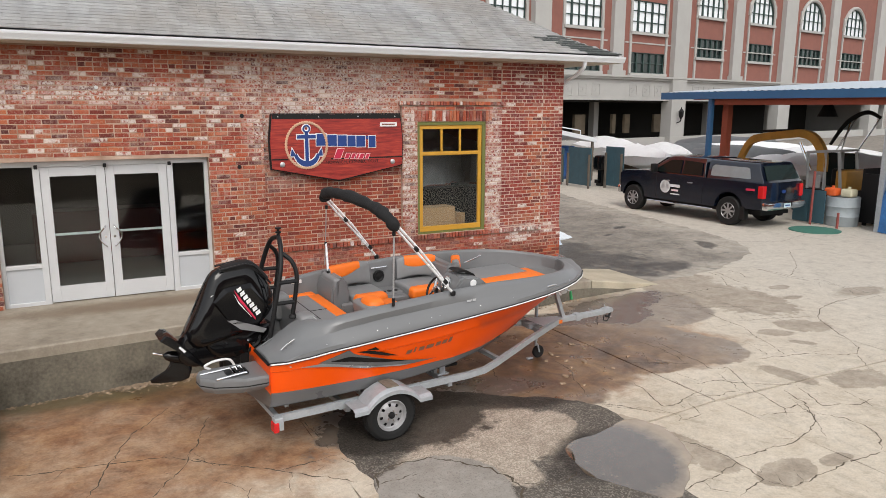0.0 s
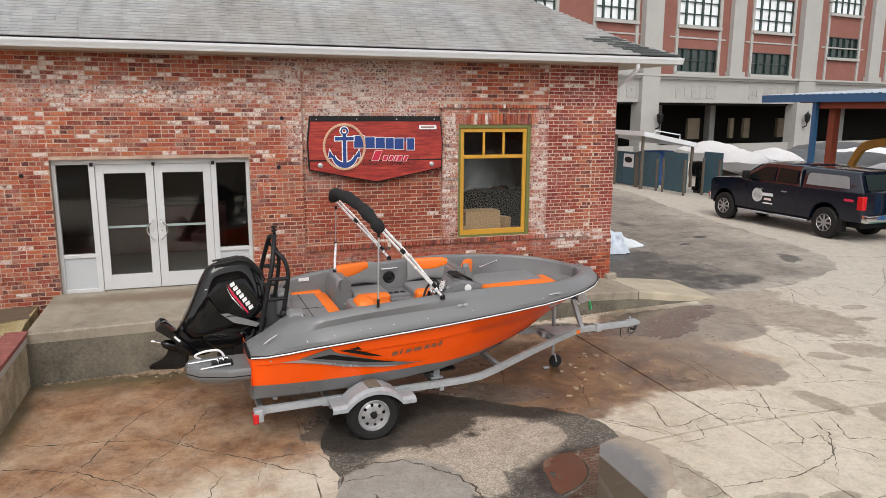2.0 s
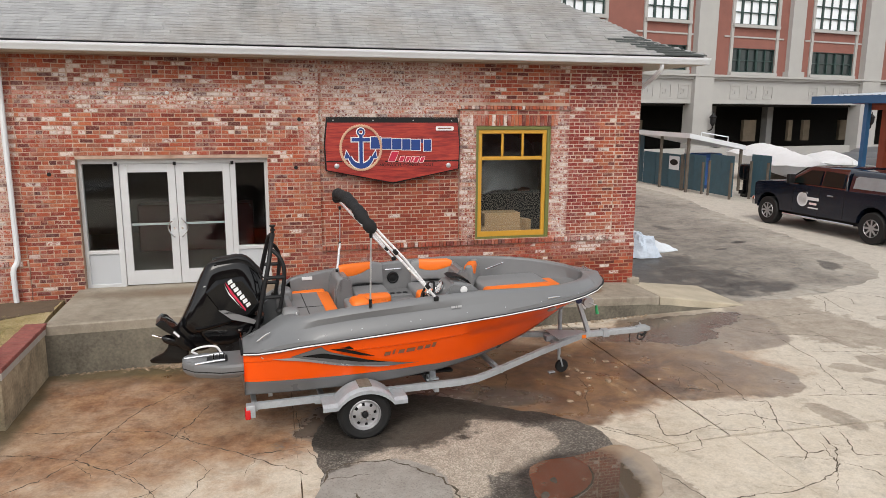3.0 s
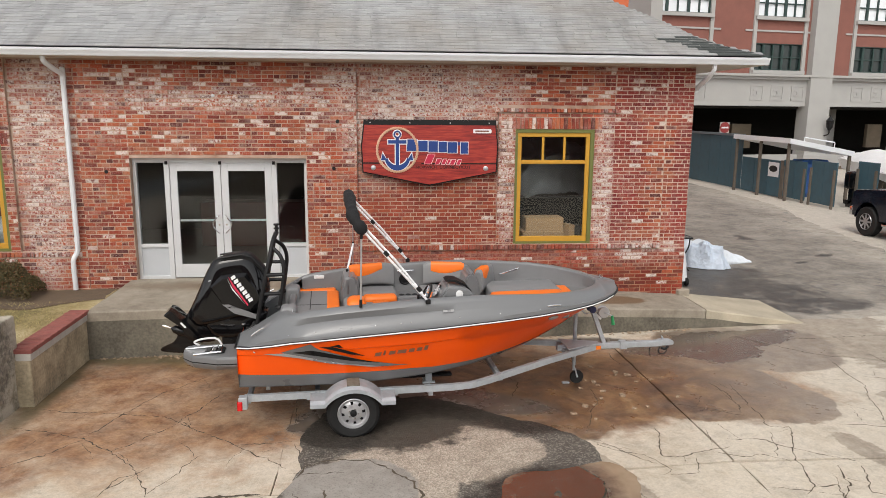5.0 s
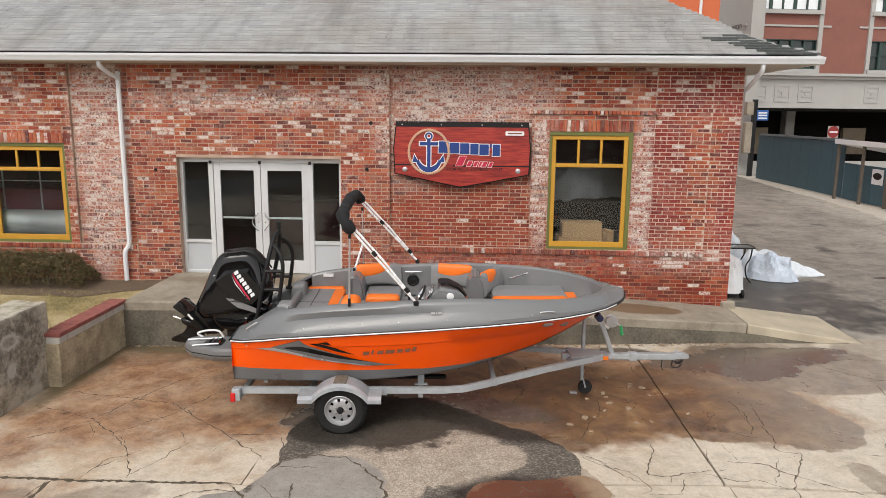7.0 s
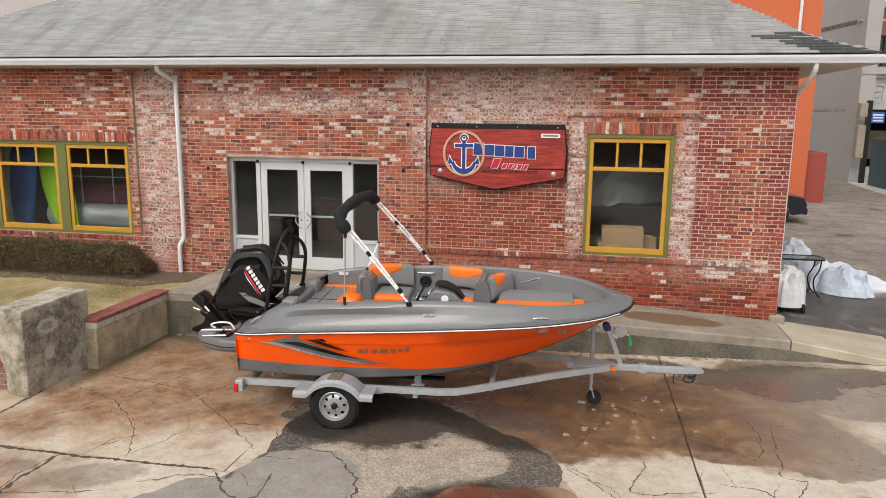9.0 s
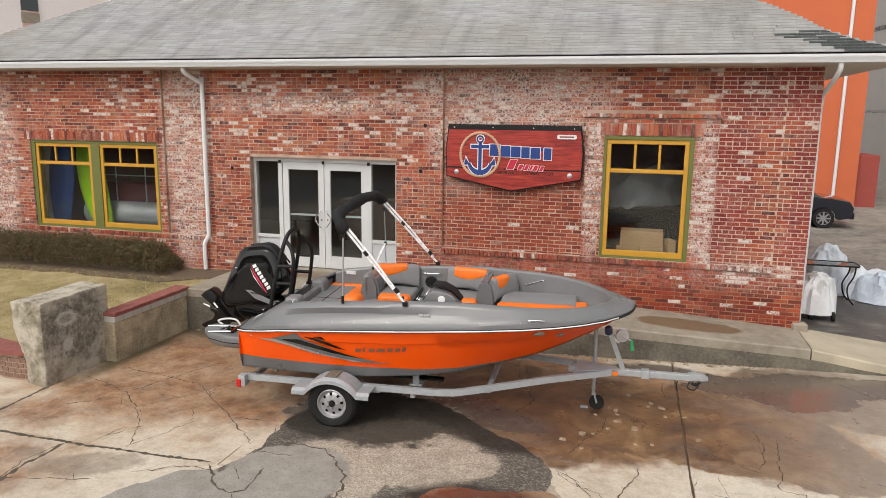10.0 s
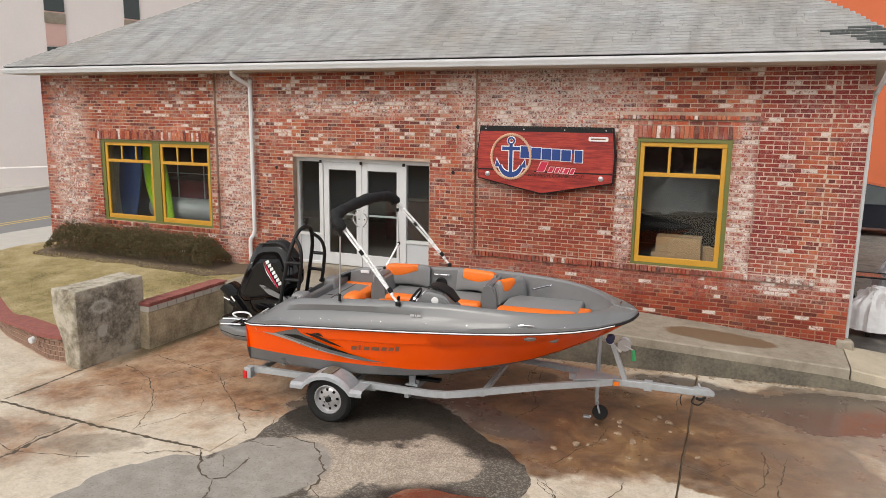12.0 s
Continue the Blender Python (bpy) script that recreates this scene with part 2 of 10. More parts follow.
def mortar_material():
    k = Nodes("mortar")
    wob = k.math("MULTIPLY", k.math("SUBTRACT", k.noise(1.3, 4), 0.5), 0.9)
    pale = k.any([k.blob(8.6, 2.4, 1.2, 2.6, 0, 0.6, (0, 2), wob), k.blob(4.3, 4.1, 1.8, 0.6, 0, 0.6, (0, 2), wob), k.blob(-2.4, 3.0, 0.5, 2.3, 0, 0.6, (0, 2), wob)])
    col = k.mix(k.ramp(k.noise(3, 5), (0.3, 0.0), (0.7, 1.0)), (0.30, 0.19, 0.135), (0.52, 0.39, 0.31))
    low = k.blob(5.8, 1.16, 3.0, 0.11, 0, 0.6, (0, 2), wob)
    col = k.mix(k.math("MULTIPLY", pale, 0.6), col, (0.55, 0.43, 0.36))
    col = k.mix(k.math("MULTIPLY", low, 0.6), col, (0.26, 0.055, 0.03))
    foot = k.blob(6.4, 0.6, 4.2, 0.5, 0, 0.5, (0, 2), wob)
    col = k.mix(k.math("MULTIPLY", foot, 0.85), col, k.mix(k.ramp(k.noise(2.2, 5), (0.35, 0.0), (0.65, 1.0)), (0.17, 0.052, 0.028), (0.36, 0.19, 0.11)))
    k.set(Base_Color=col, Roughness=0.95, Specular_IOR_Level=0.15).bump(k.noise(70, 4), 0.6, 0.006)
    return k.m


def concrete_material():
    """The yard's slabs: pale concrete with rust-brown and damp places of their own shape."""
    k = Nodes("yard_concrete")
    broad, mid, fine = k.noise(0.7, 6, 0.6), k.noise(4.5, 6, 0.65), k.noise(70, 4)
    col = k.ramp(k.math("ADD", k.math("MULTIPLY", broad, 0.5), k.math("MULTIPLY", mid, 0.5)), (0.3, (0.46, 0.38, 0.28)), (0.5, (0.60, 0.525, 0.42)), (0.72, (0.68, 0.615, 0.52)))
    col = k.mix(k.ramp(fine, (0.35, 0.0), (0.8, 0.35)), col, (0.30, 0.27, 0.23))
    pits = k.ramp(k.noise(24, 4, 0.7), (0.64, 0.0), (0.72, 0.5))
    col = k.mix(pits, col, (0.25, 0.21, 0.16))
    t = k.n.new("ShaderNodeMapRange")
    t.inputs["From Min"].default_value, t.inputs["From Max"].default_value = 8.0, 15.0
    k.l.new(k.axis(0), t.inputs["Value"])
    col = k.mix(k.math("MULTIPLY", t.outputs[0], 0.75), col, k.mix(mid, (0.40, 0.37, 0.325), (0.62, 0.585, 0.52)))
    wob = k.math("MULTIPLY", k.math("SUBTRACT", k.noise(1.5, 7, 0.68, distort=0.5), 0.5), 1.9)
    tight = k.math("ADD", k.math("MULTIPLY", k.math("SUBTRACT", k.noise(1.4, 5, 0.6, distort=0.4), 0.5), 1.1), k.math("MULTIPLY", k.math("SUBTRACT", k.noise(6.0, 5, 0.65), 0.5), 0.5))
    # rust
    rust = k.any([k.blob(0.4, -3.2, 2.0, 1.3, 0, 0.9, wobble=wob), k.blob(0.1, -2.6, 1.8, 0.7, 0, 0.6, wobble=wob), k.blob(1.8, -4.1, 1.2, 1.5, 0, 0.8, wobble=wob), k.blob(0.1, -4.9, 1.3, 0.9, 0, 0.9, wobble=wob), k.blob(4.6, -2.7, 3.2, 1.1, 0, 0.8, wobble=wob),
                  k.blob(6.2, -3.9, 1.6, 1.2, -10, 0.5, wobble=wob), k.blob(8.3, -4.0, 1.2, 0.9, 10, 0.7, wobble=wob), k.blob(-0.7, -5.8, 0.6, 0.5, 0, 0.9, wobble=wob), k.blob(-0.1, -7.2, 0.9, 0.6, 0, 0.9, wobble=wob)])
    amber = k.any([k.blob(0.4, -4.1, 2.1, 2.0, 0, 0.7, wobble=wob), k.blob(4.5, -2.6, 3.4, 1.3, 0, 0.7, wobble=wob)])
    col = k.mix(k.math("MULTIPLY", amber, 0.6), col, k.mix(mid, (0.35, 0.19, 0.085), (0.56, 0.37, 0.215)))
    mott = k.noise(1.7, 8, 0.74, distort=0.35)
    rust = k.math("MULTIPLY", rust, k.ramp(mott, (0.34, 0.42), (0.58, 1.0)))
    col = k.mix(k.math("MULTIPLY", rust, 0.9), col, k.ramp(k.noise(2.6, 6, 0.7), (0.32, (0.12, 0.050, 0.024)), (0.5, (0.25, 0.115, 0.054)), (0.68, (0.38, 0.215, 0.105))))
    speck = k.ramp(k.noise(30, 6, 0.75), (0.34, 0.82), (0.6, 1.0))
    # brown damp, still partly showing the slab; also a darker strip along the walk
    calm = k.math("MULTIPLY", tight, 0.55)
    damp = k.any([k.blob(6.2, -3.75, 1.8, 1.35, 0, 0.2, wobble=calm), k.blob(7.9, -3.5, 1.25, 1.25, 0, 0.10, wobble=calm), k.blob(4.6, -3.2, 1.6, 1.0, 0, 0.4, wobble=tight), k.blob(5.55, -4.7, 0.95, 0.75, -25, 0.12, wobble=calm), k.blob(7.6, -4.45, 1.0, 0.62, -12, 0.06, wobble=calm), k.blob(2.0, -2.4, 2.6, 0.5, 0, 0.7, wobble=tight),
                  k.blob(8.72, -4.45, 0.78, 0.80, 0, 0.05, wobble=calm), k.blob(9.9, -3.0, 0.9, 0.45, 10, 0.12, wobble=calm), k.blob(9.3, -2.1, 1.7, 1.0, 5, 0.2, wobble=tight)])
    tint = k.ramp(k.noise(1.7, 6, 0.65, distort=0.8), (0.36, (0.062, 0.028, 0.012)), (0.50, (0.140, 0.070, 0.028)), (0.62, (0.24, 0.140, 0.062)), (0.76, (0.36, 0.245, 0.125)))
    t = k.n.new("ShaderNodeMapRange")
    t.inputs["From Min"].default_value, t.inputs["From Max"].default_value = 7.6, 9.4
    k.l.new(k.axis(0), t.inputs["Value"])
    tint = k.mix(k.math("MULTIPLY", t.outputs[0], 0.75), tint, k.mix(mid, (0.225, 0.185, 0.145), (0.36, 0.305, 0.25)))
    col = k.mix(k.math("MULTIPLY", damp, k.ramp(k.noise(5, 7, 0.75), (0.35, 0.72), (0.55, 0.95))), col, tint)
    fray = k.math("ADD", calm, k.math("MULTIPLY", k.math("SUBTRACT", k.noise(4.5, 6, 0.7), 0.5), 0.9))
    faint = k.any([k.blob(9.75, -6.5, 0.52, 0.33, 0, 0.07, wobble=fray), k.blob(9.0, -5.95, 0.2, 0.42, 10, 0.1, wobble=fray), k.blob(6.5, -7.8, 0.44, 0.22, 8, 0.07, wobble=fray), k.blob(7.2, -7.86, 0.26, 0.1, 0, 0.1, wobble=fray), k.blob(5.85, -6.6, 0.3, 0.95, 12, 0.06, wobble=fray), k.blob(11.35, -4.45, 0.48, 0.38, -30, 0.07, wobble=fray), k.blob(10.55, -4.5, 0.3, 0.18, -30, 0.08, wobble=fray), k.blob(10.5, -5.08, 0.22, 0.09, -50, 0.1, wobble=fray),
                   k.blob(11.6, -2.1, 1.05, 1.75, 8, 0.10, wobble=fray), k.blob(12.0, -0.9, 0.8, 0.7, 0, 0.15, wobble=fray), k.blob(14.6, -3.4, 0.7, 0.3, 0, 0.3, wobble=fray), k.blob(13.4, -2.4, 0.3, 0.15, 0, 0.2, wobble=fray), k.blob(12.9, -3.1, 0.25, 0.12, 0, 0.2, wobble=fray),
                   k.blob(-0.5, -7.0, 0.5, 0.14, -15, 0.2, wobble=fray), k.blob(0.95, -6.85, 0.6, 0.26, 25, 0.25, wobble=fray), k.blob(0.1, -6.8, 0.2, 0.12, 0, 0.2, wobble=fray)])
    col = k.mix(k.math("MULTIPLY", faint, k.ramp(k.noise(3.5, 6, 0.7), (0.35, 0.38), (0.62, 0.72))), col, k.mix(mid, (0.17, 0.13, 0.095), (0.30, 0.245, 0.19)))
    col = k.mix(1.0, col, speck, "MULTIPLY")
    # grime in blotches at the width of a hand and of a step
    col = k.mix(1.0, col, k.ramp(k.noise(3.1, 9, 0.76, distort=0.6), (0.34, 0.80), (0.47, 1.0), (0.64, 1.08)), "MULTIPLY")
    col = k.mix(1.0, col, k.ramp(k.noise(11, 6, 0.72), (0.33, 0.86), (0.48, 1.0), (0.66, 1.05)), "MULTIPLY")
    # thin sheet of rainwater beside the ramp
    edge = k.math("ADD", k.math("MULTIPLY", calm, 1.2), k.math("MULTIPLY", k.math("SUBTRACT", k.noise(2.6, 7, 0.7), 0.5), 0.8))
    sheet = k.any([k.blob(8.85, -2.25, 0.85, 0.72, 15, 0.16, wobble=edge), k.blob(9.5, -1.8, 1.0, 0.44, 0, 0.16, wobble=edge), k.blob(7.9, -2.2, 0.5, 0.42, 0, 0.25, wobble=edge), k.blob(10.3, -1.5, 0.5, 0.18, 0, 0.3, wobble=edge)])
    col = k.mix(k.math("MULTIPLY", sheet, 0.8), col, k.mix(k.noise(4, 7, 0.7), (0.050, 0.033, 0.028), (0.10, 0.078, 0.066)))
    wet = k.any([k.blob(3.3, -4.75, 1.1, 0.85, -5, 0.12, wobble=tight), k.blob(4.4, -4.15, 1.35, 0.42, -20, 0.3, wobble=calm), k.blob(7.1, -1.9, 0.7, 0.3, 0, 0.3, wobble=tight),
                 k.blob(15.5, 2.2, 1.2, 0.5, 20, 0.3, wobble=tight)])
    col = k.mix(k.math("MULTIPLY", wet, 0.82), col, k.mix(k.noise(3.0, 5), (0.052, 0.044, 0.040), (0.11, 0.094, 0.084)))
    # moss, with the shadow at the walls' feet put into its dark tone
    moss = k.math("MULTIPLY", k.any([k.blob(-0.1, -2.25, 1.4, 0.22, 0, 0.8, wobble=tight), k.blob(-1.05, -3.4, 0.16, 1.3, 0, 0.8, wobble=tight)]), 0.75)
    col = k.mix(moss, col, k.mix(k.noise(7, 5), (0.05, 0.048, 0.022), (0.13, 0.105, 0.05)))
    rough = k.ramp(mid, (0.3, 0.7), (0.7, 0.9))
    rough = k.mix(damp, rough, k.ramp(k.noise(2.4, 5), (0.35, 0.26), (0.62, 0.5)))
    rough = k.mix(wet, rough, k.ramp(k.noise(2.0, 5), (0.42, 0.20), (0.64, 0.36)))
    rough = k.mix(sheet, rough, k.ramp(k.noise(4.0, 5), (0.36, 0.16), (0.70, 0.30)))
    k.set(Base_Color=col, Roughness=rough, IOR=k.mix(sheet, (1.5, 1.5, 1.5), (1.75, 1.75, 1.75)), Specular_IOR_Level=k.mix(k.any([wet, damp, sheet]), (0.4, 0.4, 0.4), (0.9, 0.9, 0.9)))
    k.bump(k.math("MULTIPLY", k.math("ADD", k.math("MULTIPLY", mid, 2.0), fine), k.math("SUBTRACT", 1.0, k.math("MULTIPLY", k.any([wet, sheet]), 0.93))), 0.25, 0.006)
    return k.m


def walk_material():
    """Foot-worn grey concrete with stains and one damp place by the window."""
    k = Nodes("walk_concrete")
    a, b, fine = k.noise(0.9, 6, 0.65), k.noise(6, 6, 0.7), k.noise(60, 4)
    col = k.ramp(k.math("ADD", k.math("MULTIPLY", a, 0.55), k.math("MULTIPLY", b, 0.45)), (0.33, (0.185, 0.155, 0.12)), (0.5, (0.305, 0.265, 0.21)), (0.68, (0.39, 0.35, 0.285)))
    col = k.mix(k.ramp(fine, (0.4, 0.0), (0.8, 0.4)), col, (0.18, 0.155, 0.12))
    wob = k.math("MULTIPLY", k.math("SUBTRACT", k.noise(2.5, 5, 0.6), 0.5), 0.8)
    damp = k.any([k.blob(7.45, -0.72, 0.85, 0.33, 2, 0.12, wobble=wob), k.blob(10.4, -0.5, 0.5, 0.12, 0, 0.3, wobble=wob), k.blob(1.0, -0.5, 1.6, 0.3, 0, 0.9, wobble=wob)])
    col = k.mix(k.math("MULTIPLY", damp, 0.85), col, (0.155, 0.10, 0.055))
    k.set(Base_Color=col, Roughness=k.mix(damp, (0.85, 0.85, 0.85), (0.5, 0.5, 0.5)), Specular_IOR_Level=0.35)
    k.bump(k.math("ADD", b, fine), 0.3, 0.006)
    return k.m


def patched_asphalt_material():
    """The worn asphalt by the wheel: stony grey, pale gravel, smooth grey repairs, one damp place."""
    k = Nodes("patched_asphalt")
    cells = k.n.new("ShaderNodeTexVoronoi")
    cells.inputs["Scale"].default_value = 62
    k.l.new(k.pos, cells.inputs["Vector"])
    bit = k.n.new("ShaderNodeSeparateColor")
    k.l.new(cells.outputs["Color"], bit.inputs[0])
    tight = k.math("ADD", k.math("MULTIPLY", k.math("SUBTRACT", k.noise(1.7, 5, 0.6, distort=0.4), 0.5), 0.8), k.math("MULTIPLY", k.math("SUBTRACT", k.noise(7.0, 5, 0.65), 0.5), 0.45))
    broad = k.noise(1.6, 6, 0.65)
    col = k.ramp(broad, (0.3, (0.055, 0.047, 0.040)), (0.6, (0.115, 0.10, 0.083)))
    col = k.mix(k.ramp(bit.outputs[0], (0.55, 0.0), (0.95, 0.55)), col, (0.33, 0.30, 0.255))
    pale = k.any([k.blob(4.15, -5.6, 0.95, 0.85, 0, 0.10, wobble=tight), k.blob(4.75, -5.65, 0.52, 0.42, 0, 0.12, wobble=tight), k.blob(3.95, -6.3, 0.30, 0.5, 0, 0.15, wobble=tight), k.blob(3.4, -5.65, 0.5, 0.16, 20, 0.3, wobble=tight), k.blob(4.2, -8.2, 0.8, 0.8, 0, 0.2, wobble=tight)])
    gravel = k.mix(k.ramp(bit.outputs[1], (0.2, 0.0), (0.9, 1.0)), (0.31, 0.26, 0.205), (0.52, 0.45, 0.37))
    gravel = k.mix(k.ramp(k.noise(3.2, 6, 0.7), (0.45, 0.0), (0.7, 0.6)), gravel, (0.20, 0.16, 0.12))
    col = k.mix(k.math("MULTIPLY", pale, 0.92), col, gravel)
    soft = k.math("MULTIPLY", k.math("SUBTRACT", k.noise(2.2, 5, 0.6), 0.5), 0.45)
    disc = k.any([k.blob(3.1, -6.5, 0.70, 0.76, 0, 0.05, wobble=soft), k.blob(2.15, -7.5, 0.80, 0.98, 0, 0.05, wobble=soft), k.blob(1.7, -9.2, 0.5, 1.4, 0, 0.05, wobble=soft)])
    smooth = k.mix(k.ramp(k.noise(4, 6, 0.7), (0.3, 0.0), (0.7, 1.0)), (0.235, 0.215, 0.19), (0.34, 0.315, 0.28))
    smooth = k.mix(k.ramp(bit.outputs[2], (0.7, 0.0), (0.98, 0.5)), smooth, (0.15, 0.135, 0.12))
    col = k.mix(disc, col, smooth)
    # damp places; their near-black colour also holds the shade under the boat
    wet = k.any([k.blob(3.3, -4.7, 1.25, 0.85, -5, 0.14, wobble=tight), k.blob(5.2, -6.6, 0.9, 0.5, 10, 0.3, wobble=tight), k.blob(4.65, -4.62, 1.3, 0.42, -25, 0.25, wobble=tight)])
    col = k.mix(k.math("MULTIPLY", wet, 0.85), col, k.mix(bit.outputs[0], (0.010, 0.008, 0.007), (0.038, 0.031, 0.025)))
    k.set(Base_Color=col, Roughness=k.mix(wet, (0.85, 0.85, 0.85), k.ramp(k.noise(2.5, 4), (0.35, 0.45), (0.65, 0.7))), Specular_IOR_Level=0.3)
    k.bump(k.math("ADD", k.math("MULTIPLY", cells.outputs["Distance"], k.math("SUBTRACT", 1.0, k.math("MULTIPLY", disc, 0.7))), k.noise(6, 4)), 0.5, 0.008)
    return k.m


def block_material():
    """Old concrete, dark with pale lichen and a chalk scribble; east face shaded in colour, top left paler."""
    k = Nodes("lichened_concrete")
    a, b, fine = k.noise(2.2, 6, 0.7), k.noise(9, 6, 0.72), k.noise(60, 4)
    col = k.ramp(k.math("ADD", k.math("MULTIPLY", a, 0.6), k.math("MULTIPLY", b, 0.4)), (0.34, (0.11, 0.09, 0.065)), (0.43, (0.29, 0.255, 0.195)), (0.55, (0.54, 0.495, 0.41)))
    col = k.mix(k.ramp(k.noise(4, 5), (0.55, 0.0), (0.75, 0.45)), col, (0.17, 0.145, 0.06))
    # shade of the east face, put into the colour by position
    east_face = k.n.new("ShaderNodeMapRange")
    east_face.inputs["From Min"].default_value, east_face.inputs["From Max"].default_value = -1.30, -1.26
    k.l.new(k.axis(0), east_face.inputs["Value"])
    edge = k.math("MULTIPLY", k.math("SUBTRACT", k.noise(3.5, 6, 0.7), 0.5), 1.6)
    face_shade = k.math("MULTIPLY", east_face.outputs[0], k.math("MULTIPLY", k.blob(-4.55, 0.72, 0.62, 0.46, 0, 0.5, (1, 2), edge), k.ramp(k.noise(14, 5, 0.7), (0.4, 1.0), (0.66, 0.25))))
    col = k.mix(k.math("MULTIPLY", face_shade, 0.85), col, k.mix(b, (0.07, 0.066, 0.058), (0.15, 0.14, 0.125)))
    wob = k.math("MULTIPLY", k.math("SUBTRACT", k.noise(11, 5, 0.7, distort=1.0), 0.5), 1.6)
    ring = k.math("SUBTRACT", k.blob(-4.72, 0.88, 0.20, 0.10, 0, 0.3, (1, 2), wob), k.math("MULTIPLY", k.blob(-4.72, 0.88, 0.13, 0.055, 0, 0.4, (1, 2), wob), 0.8))
    ring = k.math("MAXIMUM", ring, k.blob(-4.72, 0.50, 0.10, 0.10, 0, 0.4, (1, 2), wob))
    col = k.mix(k.math("MULTIPLY", k.math("MAXIMUM", ring, 0.0), 0.75), col, (0.58, 0.56, 0.52))
    k.set(Base_Color=col, Roughness=0.92, Specular_IOR_Level=0.25)
    k.bump(k.math("ADD", k.math("MULTIPLY", b, 1.5), fine), 0.9, 0.02)
    return k.m


def asphalt_material(name, light=1.0, stone=0.5):
    k = Nodes(name)
    cells = k.n.new("ShaderNodeTexVoronoi")
    cells.inputs["Scale"].default_value = 75
    k.l.new(k.pos, cells.inputs["Vector"])
    broad = k.noise(0.9, 6, 0.6)
    col = k.ramp(broad, (0.32, tuple(c * light for c in (0.082, 0.075, 0.066))), (0.5, tuple(c * light for c in (0.13, 0.119, 0.105))), (0.70, tuple(c * light for c in (0.19, 0.172, 0.148))))
    spread = k.math("MULTIPLY", k.math("SUBTRACT", k.noise(1.2, 6, 0.7), 0.5), 1.4)
    dust = k.any([k.blob(13.4, -0.7, 1.9, 0.8, 0, 0.9, wobble=spread), k.blob(16.6, 1.2, 1.3, 1.7, 0, 0.9, wobble=spread), k.blob(17.6, 4.6, 1.3, 2.4, 0, 0.9, wobble=spread), k.blob(18.6, 9.0, 1.4, 3.0, 0, 0.9, wobble=spread), k.blob(20.6, 17, 1.6, 6, 0, 0.9, wobble=spread)])
    col = k.mix(k.math("MULTIPLY", dust, 0.8), col, (0.43, 0.395, 0.34))
    bit = k.n.new("ShaderNodeSeparateColor")
    k.l.new(cells.outputs["Color"], bit.inputs[0])
    col = k.mix(k.ramp(bit.outputs[0], (0.55, 0.0), (0.95, stone)), col, (0.36, 0.34, 0.30))
    worn = k.ramp(k.noise(3.5, 6, 0.7, distort=0.5), (0.42, 0.0), (0.66, 0.55))
    col = k.mix(worn, col, tuple(c * light for c in (0.20, 0.172, 0.14)))
    wet = k.math("MULTIPLY", k.ramp(k.noise(0.8, 6, 0.65, distort=0.4), (0.60, 0.0), (0.64, 1.0)), 0.8)
    wob = k.math("MULTIPLY", k.math("SUBTRACT", k.noise(1.6, 6, 0.7, distort=0.5), 0.5), 1.6)
    wet = k.any([wet, k.math("MULTIPLY", k.any([k.blob(10.7, 1.4, 2.1, 1.6, 0, 0.3, wobble=wob), k.blob(11.4, 3.3, 1.5, 0.8, 0, 0.4, wobble=wob), k.blob(12.2, 0.2, 1.2, 0.6, 10, 0.3, wobble=wob)]), k.ramp(k.noise(2.4, 8, 0.74, distort=0.5), (0.36, 0.25), (0.50, 1.0))), k.blob(15.6, 5.2, 0.32, 0.16, 20, 0.2, wobble=wob), k.blob(14.4, 4.3, 0.24, 0.10, 20, 0.2, wobble=wob)])
    rough = k.mix(wet, (0.85, 0.85, 0.85), (0.42, 0.42, 0.42))
    col = k.mix(k.math("MULTIPLY", wet, 0.85), col, k.mix(k.ramp(k.noise(5, 7, 0.72), (0.36, 0.0), (0.64, 1.0)), (0.020, 0.018, 0.017), (0.065, 0.059, 0.053)))
    col = k.mix(1.0, col, k.ramp(k.noise(2.7, 9, 0.76, distort=0.6), (0.36, 0.74), (0.5, 1.0), (0.66, 1.18)), "MULTIPLY")
    k.set(Base_Color=col, Roughness=rough, Specular_IOR_Level=0.4)
    k.bump(k.math("ADD", cells.outputs["Distance"], k.noise(6, 4)), 0.5, 0.008)
    return k.m


def wood_sign_material():
    k = Nodes("stained_sign_wood")
    grain = k.noise(3.0, 6, 0.6, k.stretch(0.9, 8, 9), distort=0.4)
    k.set(Base_Color=k.ramp(grain, (0.3, (0.13, 0.010, 0.009)), (0.5, (0.30, 0.026, 0.020)), (0.7, (0.46, 0.062, 0.034))), Roughness=0.42)
    k.bump(grain, 0.12, 0.003)
    return k.m


def grass_ground_material():
    k = Nodes("winter_lawn")
    a, b = k.noise(1.2, 6, 0.65), k.noise(38, 5, 0.7)
    col = k.ramp(k.math("ADD", k.math("MULTIPLY", a, 0.6), k.math("MULTIPLY", b, 0.4)), (0.36, (0.10, 0.095, 0.035)), (0.45, (0.26, 0.205, 0.085)), (0.54, (0.40, 0.32, 0.17)), (0.66, (0.56, 0.47, 0.30)))
    k.set(Base_Color=col, Roughness=0.95).bump(b, 0.8, 0.03)
    return k.m


def glass_material(name, tint=(0.75, 0.8, 0.8)):
    k = Nodes(name)
    k.set(Base_Color=tint, Roughness=0.015, Transmission_Weight=1.0, IOR=1.45)
    return k.m


